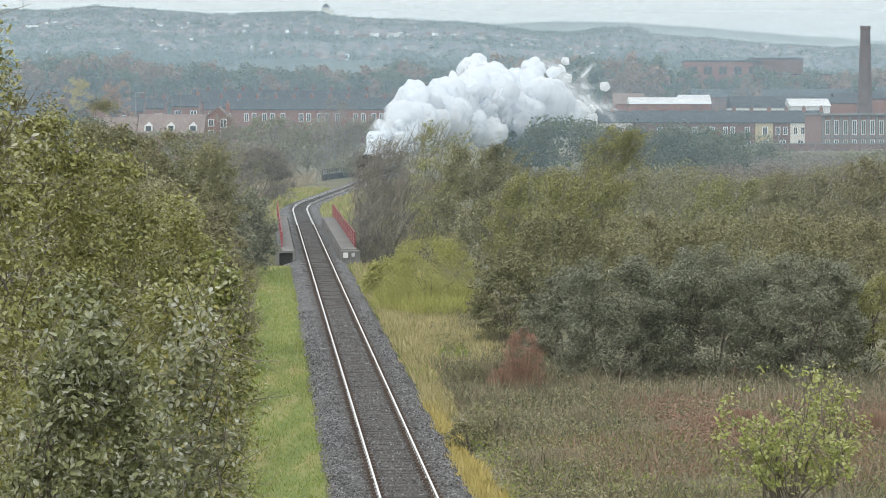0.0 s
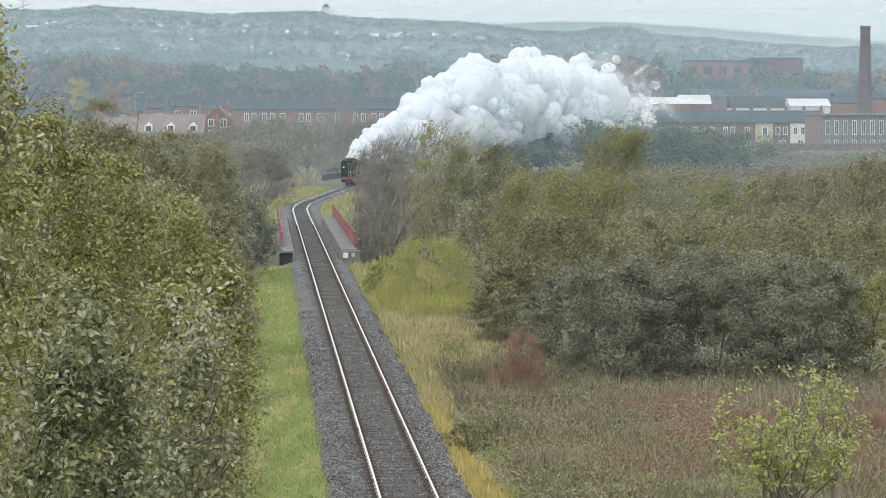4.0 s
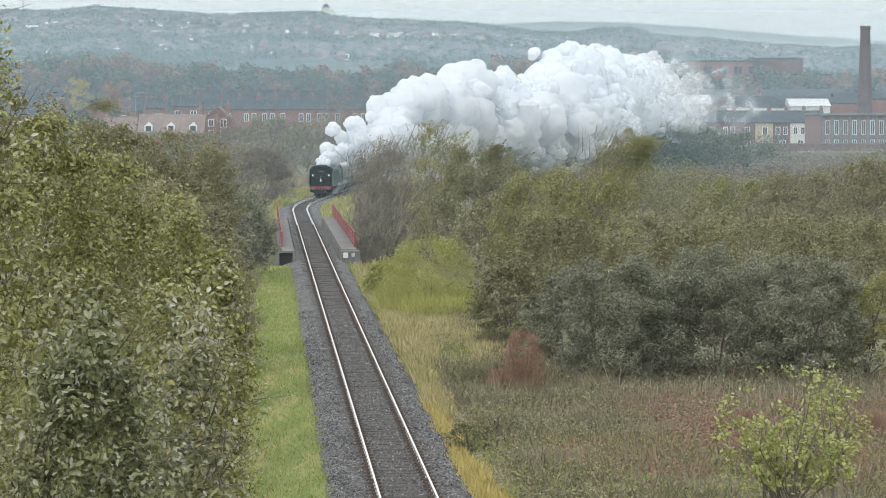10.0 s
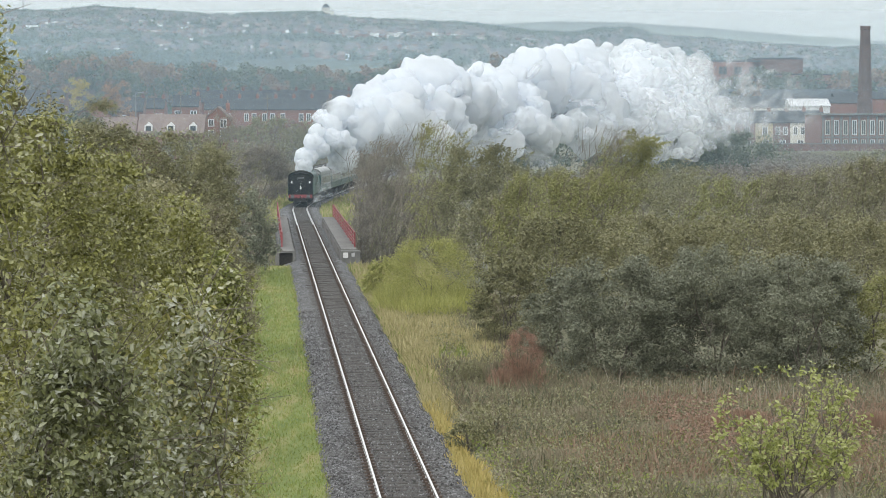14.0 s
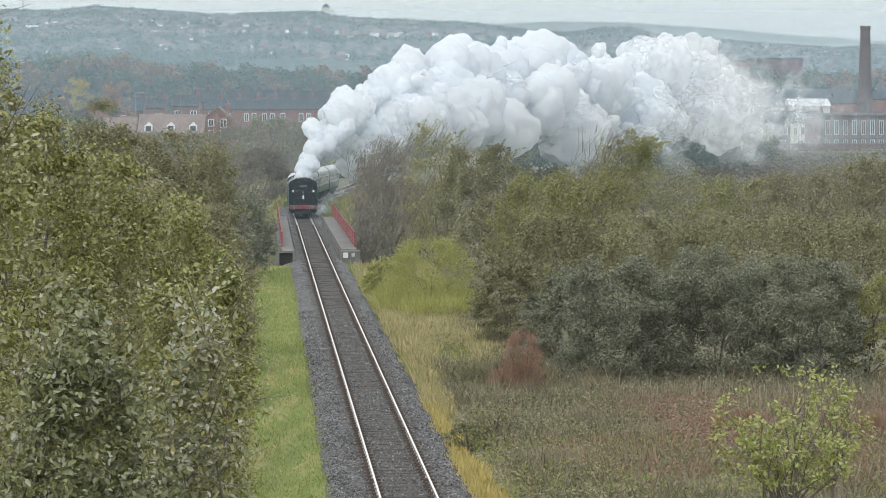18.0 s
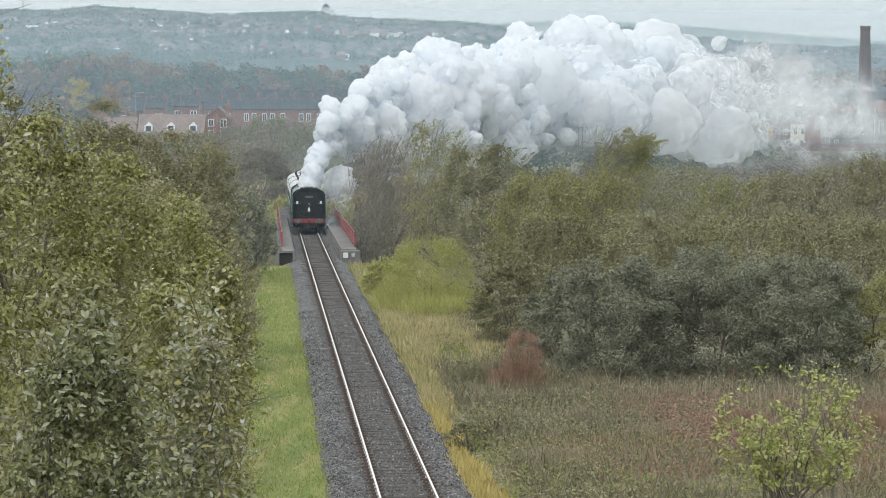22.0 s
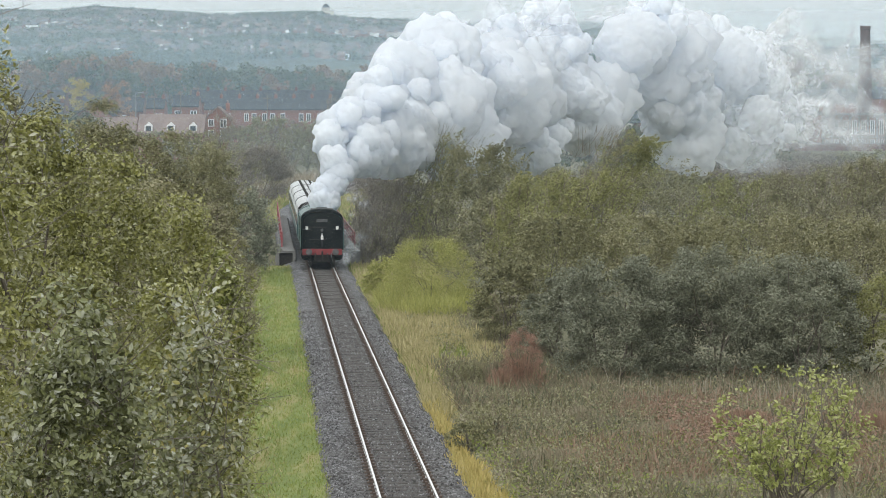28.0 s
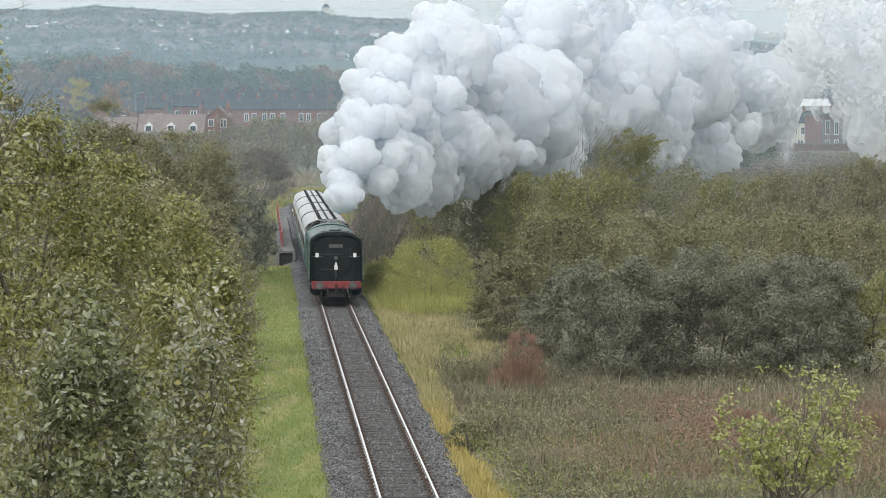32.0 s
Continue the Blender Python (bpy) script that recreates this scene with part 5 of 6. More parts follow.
def house(name, x, y, z0, w, d, eaves, ridge, wall, roof, windows, label, turn=0.0, gable=False, stack=True, group="", dormers=0):
    """A house with its front towards the line: walls, pitched roof, chimney stack and windows."""
    t = thing(name, pose(x, y, z0, 0, 0, turn), label, "house", group)
    bm = bmesh.new()
    e, r = eaves - z0, ridge - z0
    if gable:
        pts = [(-w / 2, 0), (-w / 2, e), (0, r), (w / 2, e), (w / 2, 0)]
        loft(bm, [[(a_, q, b_) for a_, b_ in pts] for q in (0, d)])
    else:
        pts = [(0, 0), (0, e), (d / 2, r), (d, e), (d, 0)]
        loft(bm, [[(q, a_, b_) for a_, b_ in pts] for q in (-w / 2, w / 2)])
    part("wall", bm, wall, t)
    bm = bmesh.new()
    if gable:
        for s_ in (-1, 1):
            loft(bm, [[(s_ * (w / 2 + 0.3), q, e - 0.15), (s_ * (w / 2 + 0.3), q, e + 0.1), (0, q, r + 0.28), (0, q, r + 0.02)] for q in (-0.3, d + 0.3)])
    else:
        for a_, b_ in ((-0.35, d / 2), (d + 0.35, d / 2)):
            loft(bm, [[(q, a_, e - 0.15), (q, a_, e + 0.1), (q, b_, r + 0.28), (q, b_, r + 0.02)] for q in (-w / 2, w / 2)])
    part("roof", bm, roof, t)
    if stack:
        bm = bmesh.new()
        box(bm, w / 2 - 0.9, w / 2 - 0.1, d / 2 - 0.5, d / 2 + 0.5, r - 0.8, r + 1.0, 0.03)
        st = part("chimney_stack", bm, wall if wall in (BRICK, DARK_BRICK) else BRICK, t)
        bm = bmesh.new()
        for q in (-0.25, 0.25):
            tube(bm, (w / 2 - 0.5, d / 2 + q, r + 1.0), (w / 2 - 0.5, d / 2 + q, r + 1.5), 0.13, n=6)
        part("chimney_pot", bm, TILE, st)
    for wx, wz, ww, wh in windows:
        window_on(t, wx, wz - z0, ww, wh)
    for i in range(dormers):
        dx = -w / 2 + w * (i + 0.5) / dormers
        zz = e + 0.35
        bm = bmesh.new()
        pts = [(-0.75, zz), (-0.75, zz + 1.15), (0, zz + 1.8), (0.75, zz + 1.15), (0.75, zz)]
        loft(bm, [[(dx + a_, q, b_) for a_, b_ in pts] for q in (0.3, d / 2 - 0.5)])
        dm = part("dormer", bm, FRAME_WHITE, t)
        bm = bmesh.new()
        box(bm, dx - 0.5, dx + 0.5, 0.26, 0.29, zz + 0.15, zz + 1.1)
        part("pane", bm, GLASS, dm)
    return t


hr = random.Random(3)
# long brick terrace with slate roofs, east side
for i in range(13):
    w = 4.3
    x = 38 + i * w
    wall, extra = DARK_BRICK, "dark brick"
    if i == 0 or i == 1:
        wall, extra = CREAM, "pale rendered"
    if i == 9:
        wall, extra = YELLOW, "ochre rendered"
    if i == 11:
        wall, extra = CREAM, "cream rendered"
    if i == 12:
        wall, extra = GREY_RENDER, "grey rendered"
    wins = [(-0.9, 5.4, 0.9, 1.7), (0.9, 5.4, 0.9, 1.7)] if i % 3 == 1 or i > 9 else [(0.2, 5.3, 1.1, 1.8)]
    wins += [(0.3, 2.3, 1.3, 1.6)]
    house("terraced_house", x + w / 2, 736, 1.0, w, 9, 8.3, 11.0, wall, SLATE, wins, extra + " terraced house with a slate roof", group="east terrace")
# terrace on the west side
for i in range(11):
    w = 4.8
    x = -63 + i * w
    house("terraced_house", x + w / 2, 790, 1.0, w, 9, 11.6, 14.6, BRICK, SLATE, [(-0.8, 8.6, 1.0, 1.8)] + ([(1.2, 8.6, 1.0, 1.8)] if i % 3 != 1 else []), "red brick terraced house with a slate roof", group="west terrace")
for i in range(10):
    w = 5.2
    x = -74 + i * w
    house("terraced_house", x + w / 2, 880, 1.0, w, 9, 14.0, 17.4, DARK_BRICK, SLATE, [], "brick terraced house with a slate roof behind", group="rear west terrace")
house("house", -50.9, 560, 0.0, 12.5, 9, 6.6, 10.0, BRICK, TILE, [(3.5, 3.6, 1.6, 1.3), (0, 3.6, 1.2, 1.3)], "pink brick house with three white dormers", dormers=3, stack=False)
house("house", -63.5, 575, 0.0, 9, 9, 6.2, 9.4, BRICK, TILE, [], "pink brick house with a brown tiled roof", stack=False)
house("house", -65.3, 680, 1.0, 4.2, 8, 11.6, 13.8, BRICK, SLATE, [(0.9, 8.9, 1.3, 1.4)], "red brick house with white windows")
house("house", -59.3, 690, 1.0, 6.2, 8, 12.1, 14.5, BRICK, SLATE, [(-1.7, 9.7, 1.3, 1.3), (1.9, 9.7, 1.3, 1.3)], "red brick house with two white windows")
house("house", -45.9, 610, 0.5, 4.6, 9, 9.5, 11.6, BRICK, TILE, [(-1.3, 7.9, 1.0, 1.2), (-1.3, 5.8, 1.0, 1.1), (1.2, 7.6, 1.1, 1.6), (1.2, 5.4, 1.1, 1.6)], "brick gabled house with white windows", gable=True)
house("house", -77.0, 660, 1.0, 8.0, 9, 10.0, 12.6, BRICK, SLATE, [], "gabled house among trees", gable=True)
for i, (x, y, w, e, r_) in enumerate([(-96, 700, 14, 9.5, 13), (-84, 760, 16, 11, 14.5), (-108, 760, 16, 12, 15.5), (-116, 840, 20, 14, 17)]):
    house("house", x, y, 1.0, w, 10, e, r_, DARK_BRICK, SLATE, [(-3, e - 2.4, 1.2, 1.4), (3, e - 2.4, 1.2, 1.4)], "slate-roofed brick house among trees")

# mill with its tall chimney
mill = thing("brick_mill", pose(100.5, 670, 0.5), "red brick mill with tall pale window bays", "mill")
bm = bmesh.new()
box(bm, -16, 0, 0, 30, 0, 9.6, 0.05)
part("wall", bm, BRICK, mill)
bm = bmesh.new()
box(bm, 0.0, 20, -1.0, 30, 0, 10.2, 0.05)
part("wall", bm, BRICK, mill)
bm = bmesh.new()
box(bm, -16.2, 20.2, -1.2, 30, 9.61, 10.0)
part("parapet", bm, CONCRETE, mill)
for i in range(8):
    bm = bmesh.new()
    box(bm, -15.75 + i * 2.0, -15.25 + i * 2.0, -0.3, 0, 0.2, 9.3)
    part("pier", bm, CONCRETE, mill)
for i in range(7):
    for z in (1.0, 5.3):
        window_on(mill, -14.5 + i * 2.0, z, 0.85, 3.0, -0.02, FRAME_WHITE if i % 2 else CREAM)
bm = bmesh.new()
box(bm, -16.1, 0, -0.36, -0.02, 4.5, 4.85)
part("string_course", bm, CONCRETE, mill)
for i in range(5):
    for z in (1.2, 5.6):
        window_on(mill, 3 + i * 4.2, z, 1.9, 2.9, -1.02, GREY_RENDER)
stack = thing("mill_chimney", pose(98.5, 700, 0.8), "tall tapering brown brick mill chimney", "chimney")
bm = bmesh.new()
loft(bm, [[(r_ * math.cos(q * math.tau / 16), r_ * math.sin(q * math.tau / 16), z) for q in range(16)] for z, r_ in ((0, 2.35), (10, 1.85), (20, 1.45), (29.2, 1.12), (29.3, 1.24), (30.1, 1.22), (30.1, 0.9), (28, 0.9))], caps=False)
part("shaft", bm, surface("sooty_brick", (0.085, 0.055, 0.05), (0.125, 0.078, 0.07), 0.5, 0.92, bump=0.3, dirt=(0.05, 0.042, 0.04)), stack)

# further blocks
def block(x, y, w, d, top, mat, label, roof=None, pitched=False):
    b_ = thing("building", pose(x, y, 0), label, "building")
    bm = bmesh.new()
    z0 = ground_z(x, y) - 1
    box(bm, -w / 2, w / 2, 0, d, z0, top)
    part("wall", bm, mat, b_)
    bm = bmesh.new()
    if pitched:
        loft(bm, [[(q, -0.4, top), (q, d / 2, top + pitched), (q, d + 0.4, top)] for q in (-w / 2 - 0.3, w / 2 + 0.3)])
    else:
        box(bm, -w / 2 - 0.2, w / 2 + 0.2, -0.2, d + 0.2, top + 0.01, top + 0.6)
    part("roof", bm, roof or SLATE, b_)
    return b_


def with_windows(b_, w, top, rows_, cols, ww, wh, dz):
    for r_ in range(rows_):
        for c_ in range(cols):
            window_on(b_, -w / 2 + w * (c_ + 0.5) / cols, top - (r_ + 1) * dz, ww, wh, 0, DARK_BRICK)


b_ = block(112, 1200, 30, 20, 31.5, BRICK, "large red brick block on the rise")
with_windows(b_, 30, 31.5, 2, 5, 3.2, 3, 5)
b_ = block(134, 1200, 20, 20, 32.5, DARK_BRICK, "dark upper block with a flat roof")
b_ = block(143, 1190, 22, 18, 26, BRICK, "lower red brick wing of the block")
with_windows(b_, 22, 26, 2, 5, 2.2, 2.2, 4.5)
b_ = block(168, 1190, 40, 18, 22, BRICK, "long low red brick range on the rise")
with_windows(b_, 40, 22, 1, 9, 2.2, 2.2, 5)
block(95, 850, 26, 16, 12.2, WHITE, "white walled works building with slate roof", SLATE, 3.4)
block(103, 840, 11, 16, 12.6, PALE_ROOF, "pale metal-roofed shed among the works", PALE_ROOF, 2.2)
block(64, 880, 18, 14, 13.4, BRICK, "long brick shed with a pale roof", PALE_ROOF, 2.0)
block(75, 890, 9, 14, 13.4, BRICK, "brick shed with a white gable", PALE_ROOF, 2.8)
block(56, 900, 9, 14, 13.5, BRICK, "pink brick gabled shed", TILE, 3.2)
block(112, 880, 20, 14, 13.6, BRICK, "low brick works building", SLATE, 2)
block(128, 900, 20, 14, 15.0, BRICK, "brick works building beyond the mill", SLATE, 2)
block(150, 980, 40, 14, 17.0, BRICK, "long brick terrace beyond the mill", SLATE, 2.5)
block(110, 960, 60, 14, 16.0, DARK_BRICK, "long brick terrace beyond the sheds", SLATE, 2.5)

# small things about the town
POLE = surface("grey_pole_paint", (0.28, 0.28, 0.28), (0.2, 0.2, 0.2), 1.0, 0.7)
for x, y, top, lab in ((-62.5, 610, 14.6, "slim grey street lamp post"), (-60.2, 625, 17.2, "dark timber telegraph pole"), (-52.5, 600, 15.0, "dark timber telegraph pole"), (-37.5, 640, 14.5, "dark timber telegraph pole")):
    z0 = ground_z(x, y) - 0.1
    lamp_ = "lamp" in lab
    p_ = thing("street_lamp" if lamp_ else "telegraph_pole", pose(x, y, z0), lab, "street lamp" if lamp_ else "pole")
    bm = bmesh.new()
    tube(bm, (0, 0, 0), (0, 0, top - z0), 0.13, 0.08, n=8)
    part("pole", bm, POLE if lamp_ else BARK, p_)
    bm = bmesh.new()
    if lamp_:
        tube(bm, (0, 0, top - z0 - 0.05), (0.9, 0, top - z0 + 0.1), 0.05, n=6)
        box(bm, 0.8, 1.5, -0.12, 0.12, top - z0, top - z0 + 0.15, 0.03)
        part("lamp_head", bm, POLE, p_)
    else:
        box(bm, -0.8, 0.8, -0.06, 0.06, top - z0 - 0.9, top - z0 - 0.78)
        part("crossarm", bm, BARK, p_)
van = thing("van", pose(-60.5, 600, ground_z(-60.5, 600)), "white panel van parked by the houses", "van")
bm = bmesh.new()
loft(bm, [[(x, y, z) for x, z in ((-2.4, 0.45), (-2.4, 1.2), (-1.7, 1.45), (-1.2, 2.2), (2.4, 2.25), (2.4, 0.45))] for y in (-0.95, 0.95)])
part("body", bm, WHITE, van)
bm = bmesh.new()
box(bm, -1.5, -0.5, -0.97, -0.955, 1.45, 2.0)
part("window", bm, GLASS, van)
for x in (-1.5, 1.5):
    for y in (-0.85, 0.85):
        bm = bmesh.new()
        tube(bm, (x, y - 0.1, 0.33), (x, y + 0.1, 0.33), 0.33, n=14)
        part("wheel", bm, FRAME, van)
mz = ground_z(-2.72, 262)
marker = thing("lineside_marker", pose(-2.72, 262, mz), "small white board on a grey post in the bushes", "sign")
bm = bmesh.new()
tube(bm, (0, 0, 0), (0, 0, 5.1 - mz), 0.03, n=8)
part("post", bm, POLE, marker)
bm = bmesh.new()
box(bm, -0.16, 0.16, -0.1, -0.06, 5.0 - mz, 5.28 - mz, 0.03)
part("board", bm, WHITE, marker)
yard = thing("boundary_wall", pose(86, 652, ground_z(86, 652) - 0.2), "long dark brick boundary wall below the terrace", "wall")
bm = bmesh.new()
box(bm, -16, 14, 0, 0.4, 0, 4.0 - ground_z(86, 652))
part("wall", bm, DARK_BRICK, yard)
bm = bmesh.new()
box(bm, -16.1, 14.1, -0.1, 0.5, 4.01 - ground_z(86, 652), 4.2 - ground_z(86, 652))
part("coping", bm, CONCRETE, yard)
for a_, top in ((-0.14, 0), (0.0117, 24)):
    yy = 3880
    x = a_ * yy
    z0 = ground_z(x, yy) - 1
    m_ = thing("radio_mast", pose(x, yy, z0), "thin lattice radio mast on the ridge", "mast")
    bm = bmesh.new()
    for q in range(3):
        tube(bm, (1.6 * math.cos(q * 2.1), 1.6 * math.sin(q * 2.1), 0), (0.2 * math.cos(q * 2.1), 0.2 * math.sin(q * 2.1), 45 - top), 0.3, 0.15, n=4)
    part("mast", bm, POLE, m_)
    bm = bmesh.new()
    for z in np.arange(4, 44 - top, 5):
        box(bm, -1.2 + z * 0.02, 1.2 - z * 0.02, -0.1, 0.1, z, z + 0.25)
    part("brace", bm, POLE, m_)
hall = thing("ridge_hall", pose(-0.0390 * 3860, 3860, ground_z(-0.0390 * 3860, 3860) - 1), "pale square tower house on the ridge", "building")
bm = bmesh.new()
box(bm, -5, 5, 0, 10, 0, 13)
box(bm, -10, -5, 0, 10, 0, 8)
box(bm, 5, 10, 0, 10, 0, 8)
part("wall", bm, CREAM, hall)
bm = bmesh.new()
loft(bm, [[(-5.5, -0.5, 13), (5.5, -0.5, 13), (5.5, 10.5, 13), (-5.5, 10.5, 13)], [(-1, 4, 18), (1, 4, 18), (1, 6, 18), (-1, 6, 18)]])
part("roof", bm, SLATE, hall)

# wooded belt behind the town: a few tree forms, repeated
FORMS = [plant("tree", 0, 900, 14, 6.5, m_, 1.1, 1300, 60, base=0.0, label="distant tree in the wooded belt", category="tree", group="wooded belt") for m_ in (LEAF_FAR, LEAF_FAR_RED, LEAF_FAR, LEAF_FAR_RED, LEAF_FAR_GOLD)]
for i in range(210):
    if i < 120:
        pxx, yy = hr.uniform(-30, 740), hr.uniform(950, 1120)
        top = np.interp(pxx, (0, 80, 150, 270, 410, 560, 740), (116, 108, 108, 113, 121, 126, 120)) + 14 * noise.noise((pxx * 0.02, yy * 0.01, 2)) + 44 * hr.random() ** 1.2
    else:
        pxx, yy = hr.uniform(900, 1600), hr.uniform(930, 1380)
        top = hr.uniform(105, 165) if pxx < 1200 else hr.uniform(125, 165)
    X = (pxx - 784) / 5300 * yy
    ztop = 10 - (top - 205) / 5300 * yy
    g = ground_z(X, yy) - 0.2
    sc = max(0.7, (ztop - g) / 14.0)
    form = FORMS[hr.randrange(4) if hr.random() < 0.97 else 4]
    copy_thing(form, pose(X, yy, g, 0, 0, hr.uniform(0, 360)) @ Matrix.Diagonal((0.92 * sc, 0.92 * sc, sc, 1)))
for i, f_ in enumerate(FORMS):
    X = (-130, -95, -118, -80, -109)[i]
    f_.matrix_basis = pose(X, 1010, ground_z(X, 1010) - 0.2) @ Matrix.Diagonal((1, 1, 1.1, 1))

HILL_LEAVES = foliage("hillside_leaves", [(0.05, 0.075, 0.06), (0.08, 0.108, 0.08), (0.11, 0.135, 0.1), (0.15, 0.155, 0.115)])
# hillside: woods and houses too far off to count
cent, nor = [], []
hn = np.random.RandomState(8)
tries = 0
while len(cent) < 9500 and tries < 60000:
    tries += 1
    yy = hn.uniform(1500, 3950)
    aa = hn.uniform(-0.165, 0.165)
    X = aa * yy
    dens = noise.noise((X * 0.006, yy * 0.006, 9)) + (0.7 if yy > 3800 else 0)
    if dens < -0.12:
        continue
    cent.append((X, yy, ground_z(X, yy)))
for aa in np.arange(-0.165, 0.165, 0.00022):
    if noise.noise((aa * 90, 0.0, 4)) > -0.28:
        yy = hn.uniform(3830, 3900)
        cent.append((aa * yy, yy, ground_z(aa * yy, yy) - 1.0))
cent = np.array(cent)
per = 11
size = hn.uniform(1.8, 4.6, (len(cent), 1, 1))
u = hn.normal(0, 1, (len(cent), per, 3))
u /= np.linalg.norm(u, axis=2, keepdims=True)
u[:, :, 2] = u[:, :, 2] * 0.8 + 0.9
pts = (cent[:, None, :] + u * size * hn.uniform(0.6, 1.0, (len(cent), per, 1))).reshape(-1, 3)
woods = part("far_woods", leaf_mesh("far_woods", pts, np.tile([[0, -0.5, 0.7]], (len(pts), 1)), 3.2, 2.6), HILL_LEAVES)
tagged(woods, "distant hillside woods and hedges", "woods", kind="stuff")
wv, wf, rv, rf = [], [], [], []
for i in range(4200):
    yy = hn.uniform(1900, 3650)
    X = hn.uniform(-0.16, 0.16) * yy
    if noise.noise((X * 0.004, yy * 0.004, 20)) < -0.12:
        continue
    g = ground_z(X, yy) - 0.5
    w, d, e, r_ = hn.uniform(2.6, 6.5) / 2, 2.2, g + hn.uniform(2.4, 4.4), g + 6.2
    b0 = len(wv)
    wv += [(X - w, yy, g), (X + w, yy, g), (X + w, yy, e), (X - w, yy, e), (X - w, yy + 2 * d, g), (X + w, yy + 2 * d, g), (X + w, yy + 2 * d, e), (X - w, yy + 2 * d, e)]
    wf += [(b0, b0 + 1, b0 + 2, b0 + 3), (b0 + 1, b0 + 5, b0 + 6, b0 + 2), (b0 + 4, b0, b0 + 3, b0 + 7), (b0 + 5, b0 + 4, b0 + 7, b0 + 6)]
    b1 = len(rv)
    rv += [(X - w, yy - 0.4, e), (X + w, yy - 0.4, e), (X + w, yy + d, r_), (X - w, yy + d, r_), (X - w, yy + 2 * d, e), (X + w, yy + 2 * d, e)]
    rf += [(b1, b1 + 1, b1 + 2, b1 + 3), (b1 + 3, b1 + 2, b1 + 5, b1 + 4)]
k = Nodes("far_house_walls")
geo = k.add("ShaderNodeNewGeometry")
k.colour(k.ramp(geo.outputs["Random Per Island"], [(0.0, (0.22, 0.13, 0.11)), (0.5, (0.28, 0.21, 0.185)), (0.68, (0.5, 0.48, 0.45)), (1.0, (0.8, 0.8, 0.78))]))
k.gloss(0.9)
far_h = thing("hillside_houses", label="distant houses scattered over the hillside", category="houses", kind="stuff")
part("wall", np_mesh("far_walls", wv, wf), k.mat, far_h)
k = Nodes("far_house_roofs")
geo = k.add("ShaderNodeNewGeometry")
k.colour(k.ramp(geo.outputs["Random Per Island"], [(0.0, (0.1, 0.1, 0.11)), (0.6, (0.16, 0.15, 0.15)), (1.0, (0.24, 0.19, 0.17))]))
k.gloss(0.7)
part("roof", np_mesh("far_roofs", rv, rf), k.mat, far_h)

# ---- haze painted as upright tinted translucent sheets, from the bank to the far ridge ----
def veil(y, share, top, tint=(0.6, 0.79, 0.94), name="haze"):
    k = Nodes("painted_haze_sheet")
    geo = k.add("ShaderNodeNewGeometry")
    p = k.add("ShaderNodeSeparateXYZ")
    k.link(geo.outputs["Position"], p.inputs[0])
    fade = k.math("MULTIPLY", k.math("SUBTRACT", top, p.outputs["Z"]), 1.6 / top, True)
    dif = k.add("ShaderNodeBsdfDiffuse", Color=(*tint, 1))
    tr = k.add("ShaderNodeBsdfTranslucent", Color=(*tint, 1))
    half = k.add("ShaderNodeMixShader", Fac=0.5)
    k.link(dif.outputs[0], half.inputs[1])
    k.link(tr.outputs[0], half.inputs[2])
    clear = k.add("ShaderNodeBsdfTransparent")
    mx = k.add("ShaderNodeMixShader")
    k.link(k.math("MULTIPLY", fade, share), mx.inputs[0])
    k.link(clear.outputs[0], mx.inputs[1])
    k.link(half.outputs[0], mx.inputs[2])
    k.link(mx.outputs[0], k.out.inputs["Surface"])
    w = 0.6 * y
    ob = part(name, np_mesh(name, [(-w, y, -8), (w, y, -8), (w, y, top), (-w, y, top)], [(0, 1, 2, 3)]), k.mat)
    ob.visible_shadow = False
    return tagged(ob, "upright translucent sheet that paints haze over what lies behind", "haze", kind="structure")


# faint near sheets, added to lift the dark tones behind them
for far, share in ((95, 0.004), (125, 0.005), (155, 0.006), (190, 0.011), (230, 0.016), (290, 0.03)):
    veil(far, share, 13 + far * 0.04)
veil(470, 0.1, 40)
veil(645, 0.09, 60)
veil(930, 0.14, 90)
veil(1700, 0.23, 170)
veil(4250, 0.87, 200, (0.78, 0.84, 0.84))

# ---- grass and weeds ----
def blades(name, n, s0, s1, o0, o1, h0, h1, width, mat, label, keep=None, lean=0.35, seed=1):
    """Blades of grass between two distances along the line and two offsets from it."""
    rs = np.random.RandomState(seed)
    ss, oo = rs.uniform(s0, s1, n), rs.uniform(o0, o1, n)
    base = []
    for s, o in zip(ss, oo):
        if keep is not None and not keep(s, o):
            continue
        x = track_x(s) + o
        base.append((x, s, ground_z(x, s) - 0.02))
    b = np.array(base)
    m = len(b)
    hh = rs.uniform(h0, h1, (m, 1)) * (0.75 + 0.5 * rs.uniform(0, 1, (m, 1)) ** 2)
    ang_ = rs.uniform(-0.9, 0.9, m)
    side = np.stack([np.cos(ang_), np.sin(ang_), np.zeros(m)], 1) * width * rs.uniform(0.6, 1.4, (m, 1)) / 2
    tip = rs.normal(0, lean, (m, 3)) * hh
    tip[:, 2:] = hh
    v = np.stack([b - side, b + side, b + tip + side * 0.25, b + tip - side * 0.25], 1).reshape(-1, 3)
    ob = part(name, np_mesh(name, v, np.arange(m * 4).reshape(m, 4)), mat)
    return tagged(ob, label, "grass", kind="stuff")


def patch(scale, level, seed):
    return lambda s, o: noise.noise((s * scale, o * scale * 1.6, seed)) > level


